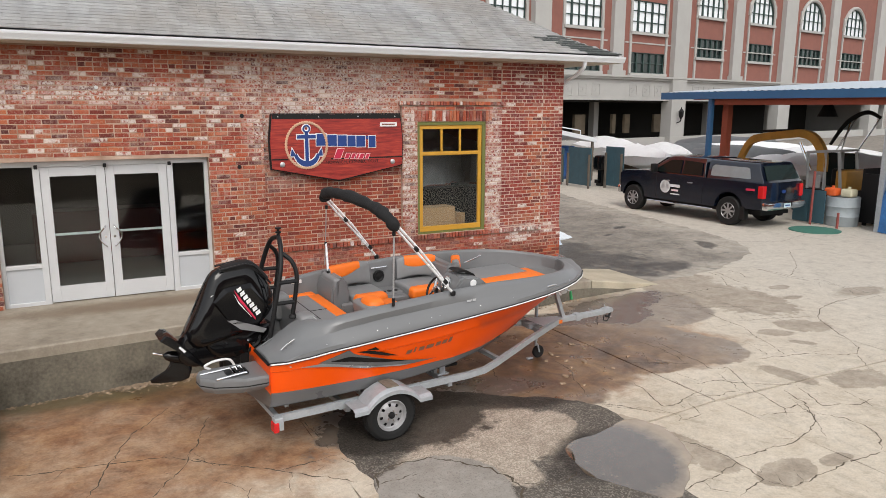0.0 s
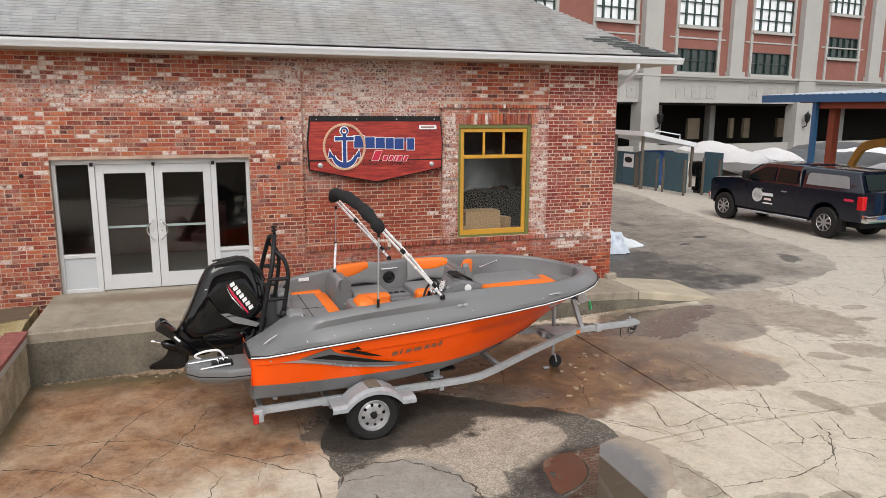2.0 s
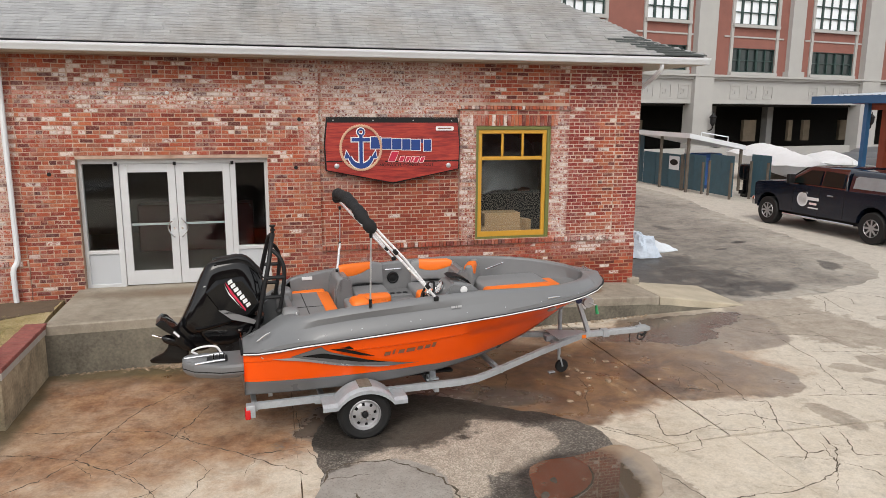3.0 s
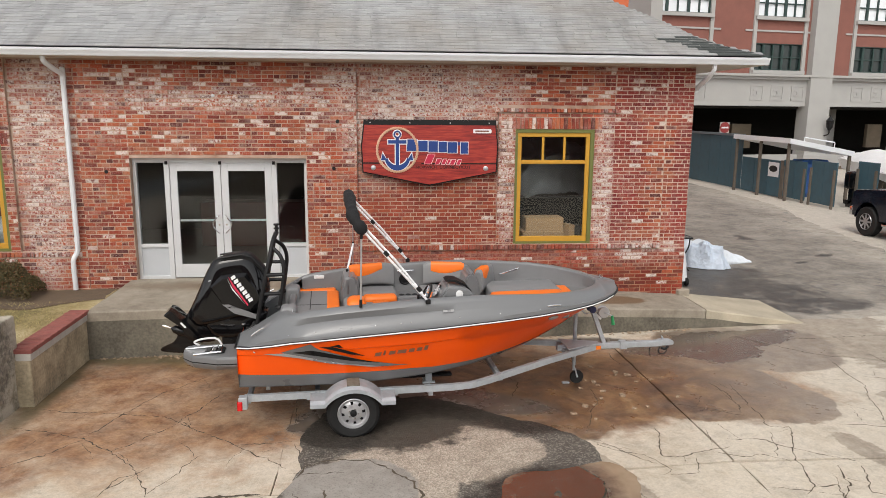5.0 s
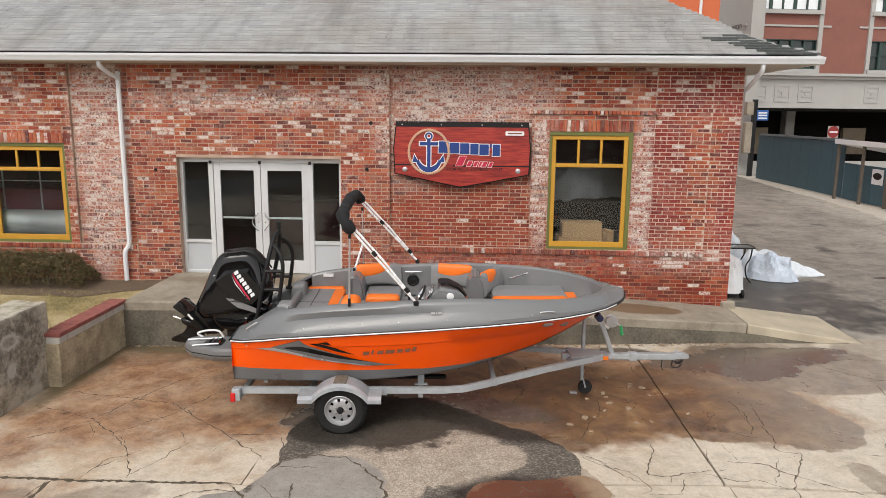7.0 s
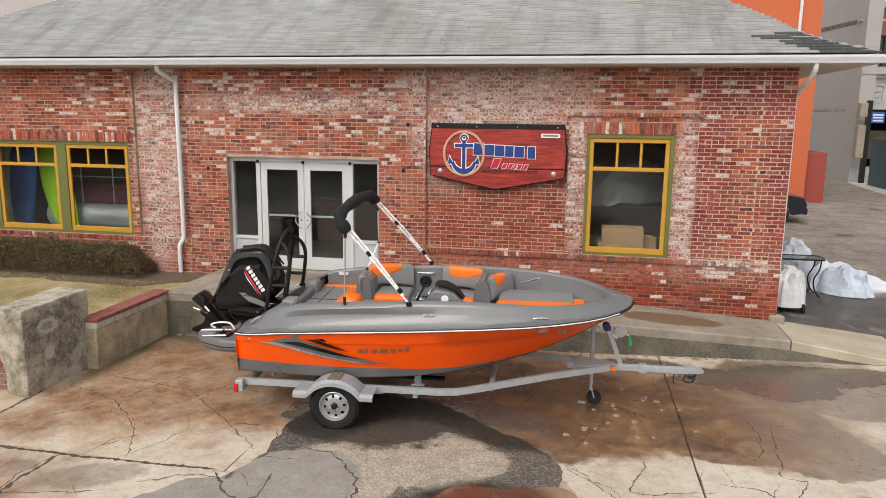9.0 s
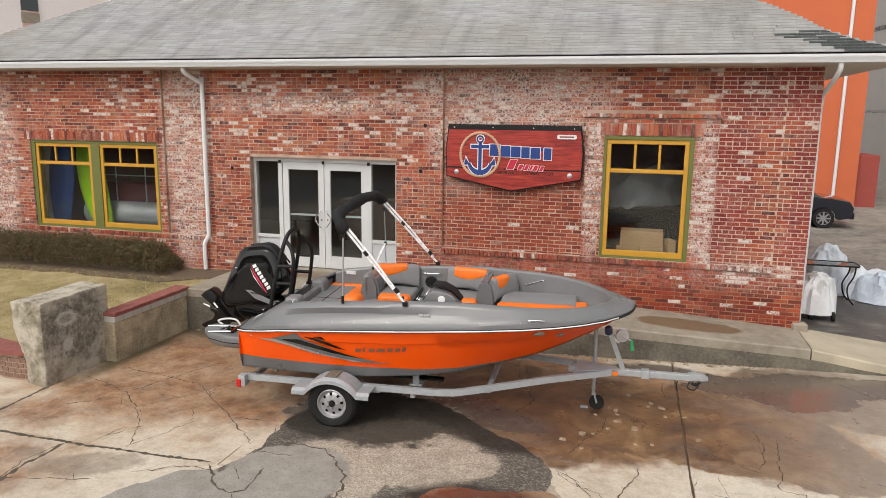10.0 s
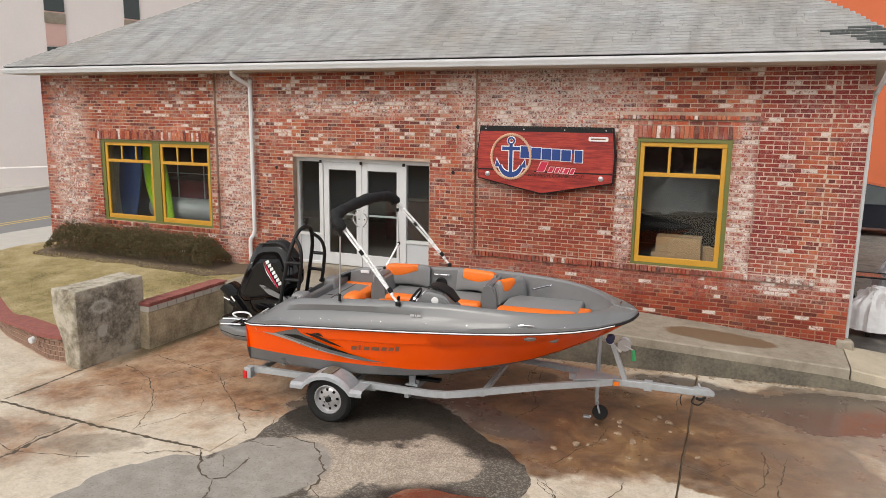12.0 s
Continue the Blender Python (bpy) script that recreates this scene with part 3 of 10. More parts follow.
def shingle_material(name, per_object):
    k = Nodes(name)
    rnd = k.n.new("ShaderNodeObjectInfo").outputs["Random"] if per_object else k.n.new("ShaderNodeNewGeometry").outputs["Random Per Island"]
    tone = k.ramp(rnd, (0.0, (0.315, 0.318, 0.32)), (0.5, (0.355, 0.358, 0.359)), (1.0, (0.40, 0.403, 0.402)))
    moss = k.ramp(k.noise(0.5, 5, 0.6), (0.45, 0.0), (0.72, 0.5))
    tone = k.mix(moss, tone, (0.27, 0.225, 0.175))
    streak = k.noise(1.1, 5, 0.6, k.stretch(2.2, 0.35, 0.35))
    tone = k.mix(k.ramp(streak, (0.48, 0.0), (0.68, 0.42)), tone, (0.12, 0.12, 0.118))
    k.set(Base_Color=k.mix(k.ramp(k.noise(160, 3), (0.3, 0.0), (0.8, 0.5)), tone, (0.12, 0.12, 0.12)), Roughness=0.93, Specular_IOR_Level=0.25)
    k.bump(k.noise(160, 3), 0.5, 0.004)
    return k.m


BRICK, BRICK_ONE = brick_material("old_red_brick", False), brick_material("old_red_brick_single", True)
MORTAR, YARD = mortar_material(), concrete_material()
ASPHALT, PATCH_DARK = asphalt_material("worn_asphalt", 1.6, 0.4), patched_asphalt_material()
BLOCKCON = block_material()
SIGNWOOD, LAWN = wood_sign_material(), grass_ground_material()
SHINGLE, SHINGLE_ONE = shingle_material("grey_shingle", False), shingle_material("grey_shingle_single", True)
GLASS = glass_material("window_glass")
WALKCON = walk_material()
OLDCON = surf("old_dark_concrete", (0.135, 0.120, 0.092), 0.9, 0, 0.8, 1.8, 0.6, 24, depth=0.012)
WHITE = surf("white_paint", (0.66, 0.68, 0.70), 0.45, 0, 0.06, 3, 0.05)
ALU = surf("storefront_aluminium", (0.62, 0.63, 0.64), 0.38, 0.25, 0.05, 3, 0.03)
ALUPANEL = surf("grey_infill_panel", (0.47, 0.49, 0.51), 0.5, 0.1, 0.06, 2, 0.03)
YELLOW = surf("ochre_window_paint", (0.50, 0.26, 0.025), 0.5, 0, 0.1, 5, 0.06)
OLIVE = surf("olive_window_paint", (0.13, 0.14, 0.035), 0.5, 0, 0.12, 5, 0.06)
ORANGE = surf("orange_gelcoat", (0.92, 0.092, 0.0), 0.34, 0, 0.03, 1.5, 0.0, coat=0.06, rvar=0.05, shine=0.35)
GELGREY = surf("grey_gelcoat", (0.158, 0.162, 0.166), 0.36, 0, 0.05, 1.5, 0.0, coat=0.2, rvar=0.06)
HULLGREY = surf("dark_grey_gelcoat", (0.125, 0.127, 0.13), 0.3, 0, 0.06, 2, 0.0)
VINYL = surf("grey_vinyl", (0.20, 0.20, 0.202), 0.5, 0, 0.08, 8, 0.12, 220, depth=0.002)
VINYLO = surf("orange_vinyl", (0.85, 0.17, 0.012), 0.48, 0, 0.05, 8, 0.12, 220, depth=0.002)
INNER = surf("charcoal_liner", (0.15, 0.15, 0.152), 0.5, 0, 0.1, 6, 0.15, 150)
FLOORMAT = surf("cockpit_floor", (0.16, 0.16, 0.16), 0.8, 0, 0.15, 8, 0.3, 150)
BLACK = surf("black_gloss", (0.005, 0.005, 0.0055), 0.09, 0, 0.1, 3, 0.0, shine=0.35, rvar=0.05)
MATTE = surf("black_plastic", (0.009, 0.009, 0.0095), 0.5, 0, 0.15, 8, 0.1, shine=0.3)
CANVAS = surf("black_canvas", (0.018, 0.018, 0.019), 0.85, 0, 0.3, 9, 0.5, 120, depth=0.006, shine=0.25)
RUBBER = surf("tyre_rubber", (0.014, 0.014, 0.014), 0.75, 0, 0.25, 12, 0.3, 120, shine=0.3)
GALV = surf("galvanised_steel", (0.40, 0.43, 0.455), 0.42, 0.3, 0.18, 14, 0.1, 60)
CHROME = surf("polished_steel", (0.75, 0.75, 0.76), 0.12, 1.0, 0.04, 4, 0.0)
RIM = surf("silver_wheel_paint", (0.46, 0.46, 0.47), 0.38, 0.6, 0.10, 8, 0.03)
RED = surf("red_lens", (0.55, 0.012, 0.014), 0.2, 0, 0.1, 8, 0.0)
AMBER = surf("amber_reflector", (0.9, 0.2, 0.01), 0.3, 0, 0.1, 8, 0.0)
DECAL = surf("white_decal", (0.75, 0.75, 0.75), 0.35, 0, 0.03, 4, 0.0)
DECALGREY = surf("grey_decal", (0.20, 0.085, 0.05), 0.35, 0, 0.05, 4, 0.0)
DECALRED = surf("crimson_decal", (0.5, 0.02, 0.06), 0.35, 0, 0.05, 4, 0.0)
BLUE = surf("sign_blue", (0.012, 0.045, 0.20), 0.4, 0, 0.06, 4, 0.0)
ROPE = surf("rope_tan", (0.62, 0.40, 0.27), 0.8, 0, 0.2, 60, 0.4, 90)
PINKW = surf("script_white", (0.78, 0.62, 0.60), 0.4, 0, 0.05, 4, 0.0)
CARD = surf("cardboard", (0.42, 0.26, 0.14), 0.85, 0, 0.12, 4, 0.1)
TARPGREY = surf("grey_tarpaulin", (0.10, 0.105, 0.11), 0.55, 0, 0.25, 3, 0.3, 30)
TARPWHITE = surf("white_shrink_wrap", (0.80, 0.81, 0.82), 0.42, 0, 0.08, 2.5, 0.6, 9, depth=0.05)
TARPBLUE = surf("pale_blue_tarpaulin", (0.60, 0.68, 0.78), 0.4, 0, 0.2, 4, 0.7, 9, depth=0.05)
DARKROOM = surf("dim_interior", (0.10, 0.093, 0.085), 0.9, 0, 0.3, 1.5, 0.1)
REDBRICKCAP = surf("red_coping_brick", (0.25, 0.082, 0.068), 0.88, 0, 0.35, 9, 0.5, 50, depth=0.008)
TEAL = surf("teal_painted_boards", (0.035, 0.085, 0.11), 0.7, 0, 0.25, 3, 0.2, 40)
FARBRICK = surf("far_red_brick", (0.225, 0.092, 0.072), 0.9, 0, 0.15, 1.2, 0.3, 14)
FARSTONE = surf("far_pale_stone", (0.37, 0.365, 0.35), 0.88, 0, 0.08, 0.8, 0.1, 20)
ORANGEWALL = surf("orange_stucco", (0.52, 0.125, 0.05), 0.85, 0, 0.1, 0.8, 0.2, 20)
FARWHITE = surf("white_render", (0.80, 0.755, 0.73), 0.85, 0, 0.05, 0.6, 0.1, 12)
FARPINK = surf("pink_panel", (0.62, 0.42, 0.37), 0.8, 0, 0.05, 1, 0.1, 12)
GREENFRAME = surf("dark_green_frames", (0.02, 0.045, 0.04), 0.5, 0, 0.1, 4, 0.0)
DARKGLASS = surf("dark_far_glass", (0.02, 0.03, 0.03), 0.06, 0, 0.1, 2, 0.0)
# sky seen in the upper panes is put into this pale colour
SKYGLASS = surf("sky_toned_far_glass", (0.80, 0.83, 0.86), 0.1, 0, 0.05, 2, 0.0)
TRUCKGLASS = surf("tinted_truck_glass", (0.008, 0.012, 0.011), 0.05, 0, 0.1, 2, 0.0, shine=0.22)
NAVY = surf("navy_truck_paint", (0.007, 0.011, 0.022), 0.16, 0.2, 0.1, 2, 0.0, coat=0.8, rvar=0.05)
STEELBLUE = surf("blue_roof_sheet", (0.03, 0.115, 0.24), 0.45, 0.1, 0.1, 3, 0.05)
REDSTEEL = surf("red_oxide_steel", (0.28, 0.06, 0.03), 0.6, 0, 0.15, 4, 0.1)
DIGGER = surf("digger_yellow", (0.42, 0.21, 0.03), 0.5, 0, 0.25, 3, 0.15)
CRACKDIRT = surf("crack_dirt", (0.085, 0.066, 0.045), 0.95, 0, 0.4, 6, 0.4)
KERB = surf("kerb_concrete", (0.46, 0.44, 0.40), 0.88, 0, 0.12, 3, 0.3, 50)
CHIPCON = surf("broken_concrete", (0.30, 0.22, 0.15), 0.9, 0, 0.35, 18, 0.4, 50)
ROADTOP = surf("road_asphalt", (0.19, 0.19, 0.19), 0.85, 0, 0.15, 1.4, 0.4, 80)
LINEYELLOW = surf("road_line", (0.55, 0.38, 0.08), 0.7, 0, 0.15, 9, 0.2)
_leaf = Nodes("hedge_leaf")
LEAF = _leaf.set(Base_Color=_leaf.ramp(_leaf.n.new("ShaderNodeNewGeometry").outputs["Random Per Island"], (0.0, (0.035, 0.034, 0.012)), (0.5, (0.085, 0.075, 0.025)), (0.8, (0.15, 0.10, 0.04)), (1.0, (0.20, 0.12, 0.06))), Roughness=0.7).m
SOIL = surf("dry_soil", (0.12, 0.085, 0.055), 0.95, 0, 0.3, 5, 0.6, 40, depth=0.02)
_w = Nodes("standing_water")
_deep = _w.blob(5.15, -6.75, 0.62, 0.85, -25, 0.35, wobble=_w.math("MULTIPLY", _w.math("SUBTRACT", _w.noise(2.5, 6, 0.7), 0.5), 0.6))
WATER = _w.set(Base_Color=_w.mix(_deep, _w.ramp(_w.noise(3, 5), (0.3, (0.26, 0.19, 0.12)), (0.7, (0.36, 0.28, 0.19))), _w.ramp(_w.noise(7, 7, 0.75), (0.35, (0.06, 0.042, 0.030)), (0.65, (0.11, 0.085, 0.064)))), Roughness=_w.mix(_deep, (0.22, 0.22, 0.22), (0.02, 0.02, 0.02)), IOR=1.8, Specular_IOR_Level=0.9).m
# near black, for the shade inside the garage and under the canopy
FARSHADE = surf("shade_dark", (0.030, 0.029, 0.027), 0.9, 0, 0.2, 1, 0.0, shine=0.2)

# ---- ground ----
def flat_piece(name, outline, z, material, parent=None, thick=0.03, label=""):
    bm = fresh()
    prism(bm, outline, "z", z - thick, z)
    return part(name, bm, material, parent, label)


def rounded(outline):
    """The outline with its corners cut twice."""
    for _ in range(2):
        outline = [q for a, b in zip(outline, outline[1:] + outline[:1]) for q in ((a[0] * 0.75 + b[0] * 0.25, a[1] * 0.75 + b[1] * 0.25), (a[0] * 0.25 + b[0] * 0.75, a[1] * 0.25 + b[1] * 0.75))]
    return outline


bm = fresh()
vs = [bm.verts.new(p) for p in ((-900, -900, -0.035), (900, -900, -0.035), (900, 900, -0.035), (-900, 900, -0.035))]
bm.faces.new(vs)
ground = solo("ground", bm, ASPHALT, "grey worn asphalt ground running to the distance", "ground", kind="structure")

bm = fresh()
box(bm, -60, 60, -60, 60, -0.10, -0.03)
pavement = solo("pavement", bm, SOIL, "cracked pale concrete yard stained rust brown", "pavement", kind="structure")
G = 0.008
SLABS = [
    [(-1.25, -6.45), (2.3, -6.45), (2.3, -0.9), (-1.25, -0.9)],
    [(2.3 + G, -6.45), (7.33 - 0.014, -6.1), (7.22 - 0.014, -0.6), (2.3 + G, -0.9)],
    [(7.33 + 0.014, -6.1 + G), (11.3, -6.22), (11.3, -0.4), (7.22 + 0.014, -0.6)],
    [(11.3 + G, -6.22), (15.4, -6.35), (15.4, 0.6), (11.3 + G, -0.4)],
    [(15.4 + G, -6.35), (21.5, -6.5), (21.5, 1.0), (15.4 + G, 1.0)],
    [(5.2 + G, -11.5), (7.36, -11.5), (7.36, -6.13), (4.9, -6.3), (4.9, -7.44), (5.2 + G, -7.44)],
    [(7.36 + G, -11.5), (11.6, -11.5), (11.6, -6.27), (7.36 + G, -6.14)],
    [(11.6 + G, -11.5), (16.5, -11.5), (16.5, -6.43), (11.6 + G, -6.27)],
    [(16.5 + G, -11.5), (26, -11.5), (26, -6.55), (16.5 + G, -6.43)],
]
SLABS += [
    [(-1.1, -11.5), (5.2 - G, -11.5), (5.2 - G, -7.5), (2.6, -7.5), (2.6, -6.47), (-1.1, -6.47)],
    [(-4.6, -11.5), (-1.1 - G, -11.5), (-1.1 - G, -6.5 - G), (-1.25 - G, -6.45), (-1.25 - G, -4.4), (-4.6, -3.6)],
    [(-9.0, -11.5), (-4.6 - G, -11.5), (-4.6 - G, -4.0), (-9.0, -3.2)],
    [(15.4 + G, 1.0 + G), (21.5, 1.0 + G), (21.5, 5.6), (15.4 + G, 5.6)],
    [(21.5 + G, -6.5), (30, -6.5), (30, 5.6), (21.5 + G, 5.6)],
    [(15.4 + G, 5.6 + G), (30, 5.6 + G), (30, 13.6), (15.4 + G, 13.6)],
    [(15.4 + G, 13.6 + G), (48, 13.6 + G), (48, 36), (15.4 + G, 36)],
    [(-9, -20), (30, -20), (30, -11.5 - G), (-9, -11.5 - G)],
]
for n, outline in enumerate(SLABS):
    flat_piece("slab", ragged(outline, 0.12, 0.016, n), 0.0, YARD, pavement)

# asphalt lane behind the ramp and the patches in the yard
ALLEY = [(9.32, 1.0), (9.6, -0.4), (11.3, -0.75), (12.6, -0.8), (14.6, -0.2), (16.6, 0.8), (17.4, 3.2), (17.9, 6.0), (18.5, 9.0), (19.2, 12.5), (20.6, 16.0), (21.0, 30.0), (24, 60.0), (9.32, 60.0)]
alley = flat_piece("asphalt_lane", ragged(rounded(ALLEY), 0.16, 0.13, 31), 0.004, ASPHALT)
tagged(alley, "patched grey asphalt lane beside the brick building", "pavement", kind="structure")
BIG = [(1.4, -12), (1.55, -7.27), (1.95, -6.72), (2.5, -6.5), (2.52, -5.8), (2.46, -5.0), (2.8, -4.2), (3.4, -3.98), (4.1, -4.0), (4.75, -4.62), (5.46, -5.0), (5.72, -5.34), (5.92, -5.7), (5.85, -6.2), (5.66, -6.7), (5.35, -7.2), (5.2, -7.7), (5.25, -8.4), (5.3, -12)]
big_patch = flat_piece("asphalt_patch", ragged(rounded(BIG), 0.05, 0.09, 5), 0.006, PATCH_DARK)
tagged(big_patch, "worn asphalt patch with exposed stones, pale gravel and a damp place", "pavement", kind="structure")


# cracks: broken dark seams with side branches
def crack(bm, pts, width=0.012, wander=0.05, z=0.0015, seed=0):
    rnd = random.Random(seed)
    line = []
    for a, b in zip(pts, pts[1:]):
        d = math.hypot(b[0] - a[0], b[1] - a[1])
        k = max(2, int(d / 0.045))
        for j in range(k):
            t = j / k
            v = noise.noise_vector(((a[0] + t * (b[0] - a[0])) * 2.5 + seed, (a[1] + t * (b[1] - a[1])) * 2.5, seed * 3.1))
            v += noise.noise_vector(((a[0] + t * (b[0] - a[0])) * 11, (a[1] + t * (b[1] - a[1])) * 11, seed * 1.7)) * 0.45
            line.append(Vector((a[0] + t * (b[0] - a[0]) + wander * v.x + rnd.uniform(-1, 1) * wander * 0.25, a[1] + t * (b[1] - a[1]) + wander * v.y + rnd.uniform(-1, 1) * wander * 0.25, z)))
    line.append(Vector((*pts[-1], z)))
    rows = []
    for i, p in enumerate(line):
        d = (line[min(i + 1, len(line) - 1)] - line[max(i - 1, 0)]).normalized()
        s = Vector((-d.y, d.x, 0))
        w = width * (0.3 + 1.1 * rnd.random() ** 1.5) * min(1, 0.3 + 0.2 * i, 0.3 + 0.2 * (len(line) - 1 - i))
        rows.append((bm.verts.new(p + s * w * 0.5), bm.verts.new(p - s * w * 0.5)))
    for a, b in zip(rows, rows[1:]):
        bm.faces.new((a[0], a[1], b[1], b[0]))
    return line


CRACKS_WEST = [
    [(-0.98, -4.64), (-0.07, -5.0), (0.37, -5.36), (0.83, -5.92), (1.06, -6.42)], [(-0.67, -5.66), (-0.33, -5.42), (-0.05, -5.0)], [(-1.05, -4.08), (0.13, -4.34), (0.71, -4.46), (1.34, -4.96), (1.91, -5.46), (2.39, -5.91)],
    [(-0.07, -5.0), (0.13, -4.34), (0.46, -3.68), (0.93, -3.07)], [(0.37, -5.36), (0.92, -4.62), (1.33, -3.59)], [(1.06, -6.34), (1.41, -5.52)], [(0.58, -6.44), (0.68, -5.99), (0.83, -5.92)], [(0.92, -4.62), (1.21, -4.91)],
    [(2.43, -5.32), (2.54, -5.69), (2.7, -5.85)], [(2.38, -5.09), (2.33, -4.21)], [(0.6, -6.19), (0.92, -5.78)], [(1.72, -5.29), (2.4, -5.27)],
]
CRACKS_MIDDLE = [
    [(5.97, -5.49), (6.18, -5.83), (6.45, -6.10)], [(6.84, -5.93), (6.81, -6.12)], [(7.42, -4.6), (8.14, -4.93)], [(6.34, -3.84), (6.28, -4.4), (6.06, -4.89), (5.9, -5.26)], [(4.9, -1.4), (4.9, -2.5), (5.4, -3.6), (5.15, -4.2)],
    [(7.05, -2.37), (7.08, -3.01)], [(5.04, -2.18), (5.16, -2.78)], [(7.22, -4.44), (8.02, -4.83)], [(8.14, -3.78), (8.16, -4.5), (8.07, -4.93)], [(5.94, -5.52), (6.17, -5.73)],
]
CRACKS_FIELD = [
    [(6.77, -5.13), (6.74, -5.44), (6.60, -5.74), (6.57, -5.92), (6.81, -5.94), (7.46, -5.75)], [(7.50, -5.53), (7.97, -5.63), (8.03, -5.77), (8.30, -5.92), (8.74, -6.28)], [(8.39, -3.87), (8.28, -4.62), (8.27, -4.91), (8.18, -5.18), (8.22, -5.29), (8.44, -5.30), (8.41, -5.48), (8.19, -5.82), (8.07, -6.12), (7.92, -6.68), (7.72, -6.86)], [(8.12, -5.47), (7.98, -5.84), (7.87, -6.04)], [(7.19, -5.90), (7.46, -6.02), (7.73, -6.00), (7.96, -6.17)],
]
CRACKS_WEB = [
    [(5.92, -5.51), (6.17, -5.84), (6.39, -5.90), (6.51, -6.25), (6.43, -6.35)], [(6.93, -5.97), (6.90, -6.12), (6.84, -6.33)], [(6.47, -6.32), (6.61, -6.35), (6.84, -6.33)], [(8.45, -6.29), (8.36, -6.50), (8.29, -6.72), (8.14, -6.91), (7.92, -7.10)], [(8.72, -6.31), (8.50, -6.72), (8.45, -6.87), (8.65, -6.92), (8.88, -7.07), (9.22, -7.03)], [(7.88, -6.72), (8.10, -6.71), (8.30, -6.71)], [(7.45, -6.70), (7.69, -6.76), (7.84, -6.77)], [(9.14, -6.71), (9.08, -6.93), (8.95, -7.21)],
]
CRACKS_SOUTH = [
    [(6.06, -6.38), (5.98, -6.59), (6.16, -6.94), (6.2, -7.37), (6.19, -7.6), (6.12, -7.81), (5.64, -7.93)], [(6.15, -7.42), (5.85, -7.53), (5.6, -7.54), (5.22, -7.59)], [(6.12, -7.81), (6.26, -8.03), (6.74, -8.0), (7.45, -7.98), (7.87, -8.02)],
    [(6.24, -7.35), (6.57, -7.37), (7.11, -7.39), (7.65, -7.29), (8.05, -7.01), (8.08, -6.83), (8.24, -6.5)], [(8.13, -6.95), (8.35, -7.26), (8.27, -7.66), (7.87, -8.02)], [(5.58, -7.55), (5.54, -7.7), (5.66, -7.84)],
    [(-4.4, -6.3), (-2.6, -6.0), (-1.3, -6.6)], [(0.33, -6.5), (0.2, -7.0), (0.3, -7.5), (-0.2, -8.4)], [(-1.0, -6.9), (0.2, -7.4), (1.3, -7.1)],
]
CRACKS_LANE_SIDE = [
    [(10.48, -3.05), (10.39, -3.47), (10.35, -4.00), (10.06, -4.54), (9.95, -4.86), (9.70, -5.30)], [(9.12, -5.30), (9.46, -5.32), (10.09, -5.51), (10.57, -5.81), (10.78, -5.85), (11.07, -5.64), (11.37, -5.30), (11.54, -4.93), (11.73, -4.60), (12.14, -4.20), (12.56, -3.92), (12.99, -3.78), (13.63, -3.67)], [(10.53, -3.72), (11.25, -3.94), (12.07, -4.20)], [(10.73, -5.88), (10.47, -6.10), (10.25, -6.33)], [(13.03, -3.75), (14.24, -3.67)],
]
CRACKS_FAR = [
    [(14.46, -0.84), (14.54, -1.39), (14.58, -1.95), (14.77, -2.49), (14.68, -2.88), (14.25, -3.54)], [(10.49, -1.87), (11.11, -1.91), (11.94, -1.79), (12.43, -1.86)], [(13.19, -0.59), (13.05, -1.14), (12.55, -1.75), (12.61, -1.99)], [(13.71, -0.70), (13.77, -1.04), (13.44, -1.49)],
]
CRACKS_EAST = [
    [(13.96, -0.4), (14.5, -1.1), (14.38, -1.94), (14.55, -2.51), (14.72, -3.06)],
    [(13.32, -0.63), (12.99, -1.71), (13.0, -2.01)], [(14.72, -3.06), (14.52, -4.01)], [(17.18, 0.24), (15.67, -1.13), (14.48, -1.87)], [(9.5, -1.6), (10.4, -2.7), (11.6, -3.2)], [(16.5, 2.0), (18.2, 1.2), (20.6, 1.9)],
]
bm = fresh()
for n, c in enumerate(CRACKS_WEST + CRACKS_MIDDLE + CRACKS_FIELD + CRACKS_WEB + CRACKS_LANE_SIDE + CRACKS_FAR + CRACKS_SOUTH + CRACKS_EAST):
    line = crack(bm, c, 0.015, 0.05, seed=n)
    rnd = random.Random(100 + n)
    for _ in range(len(line) // 20):
        p = rnd.choice(line)
        a = rnd.uniform(0, 6.28)
        d = rnd.uniform(0.15, 0.6)
        if p.y < -2.3 and p.x > -0.6:
            crack(bm, [(p.x, p.y), (p.x + d * math.cos(a), p.y + d * math.sin(a))], 0.007, 0.05, seed=200 + n)
CRACKS_ASPHALT = [[(2.52, -6.2), (2.6, -5.92), (2.9, -5.76), (3.27, -5.79), (3.43, -5.95), (3.69, -6.21), (3.8, -6.5), (3.8, -6.76), (3.76, -6.9), (3.4, -7.3)], [(2.2, -6.44), (2.41, -6.72), (2.57, -6.93), (2.78, -6.97), (2.87, -6.9), (2.87, -6.72), (2.8, -6.4)],
                  [(2.78, -6.97), (2.92, -7.16), (2.98, -7.4), (3.1, -8.2)], [(2.45, -6.05), (2.74, -6.11), (3.02, -6.06)], [(2.87, -6.72), (2.7, -6.7), (2.52, -6.45)], [(1.5, -6.9), (1.9, -6.62), (2.4, -6.6)], [(3.74, -6.6), (4.1, -6.9), (4.5, -6.8)]]
for n, c in enumerate(CRACKS_ASPHALT):
    crack(bm, c, 0.026 if n < 3 else 0.014, 0.07, z=0.0085, seed=60 + n)
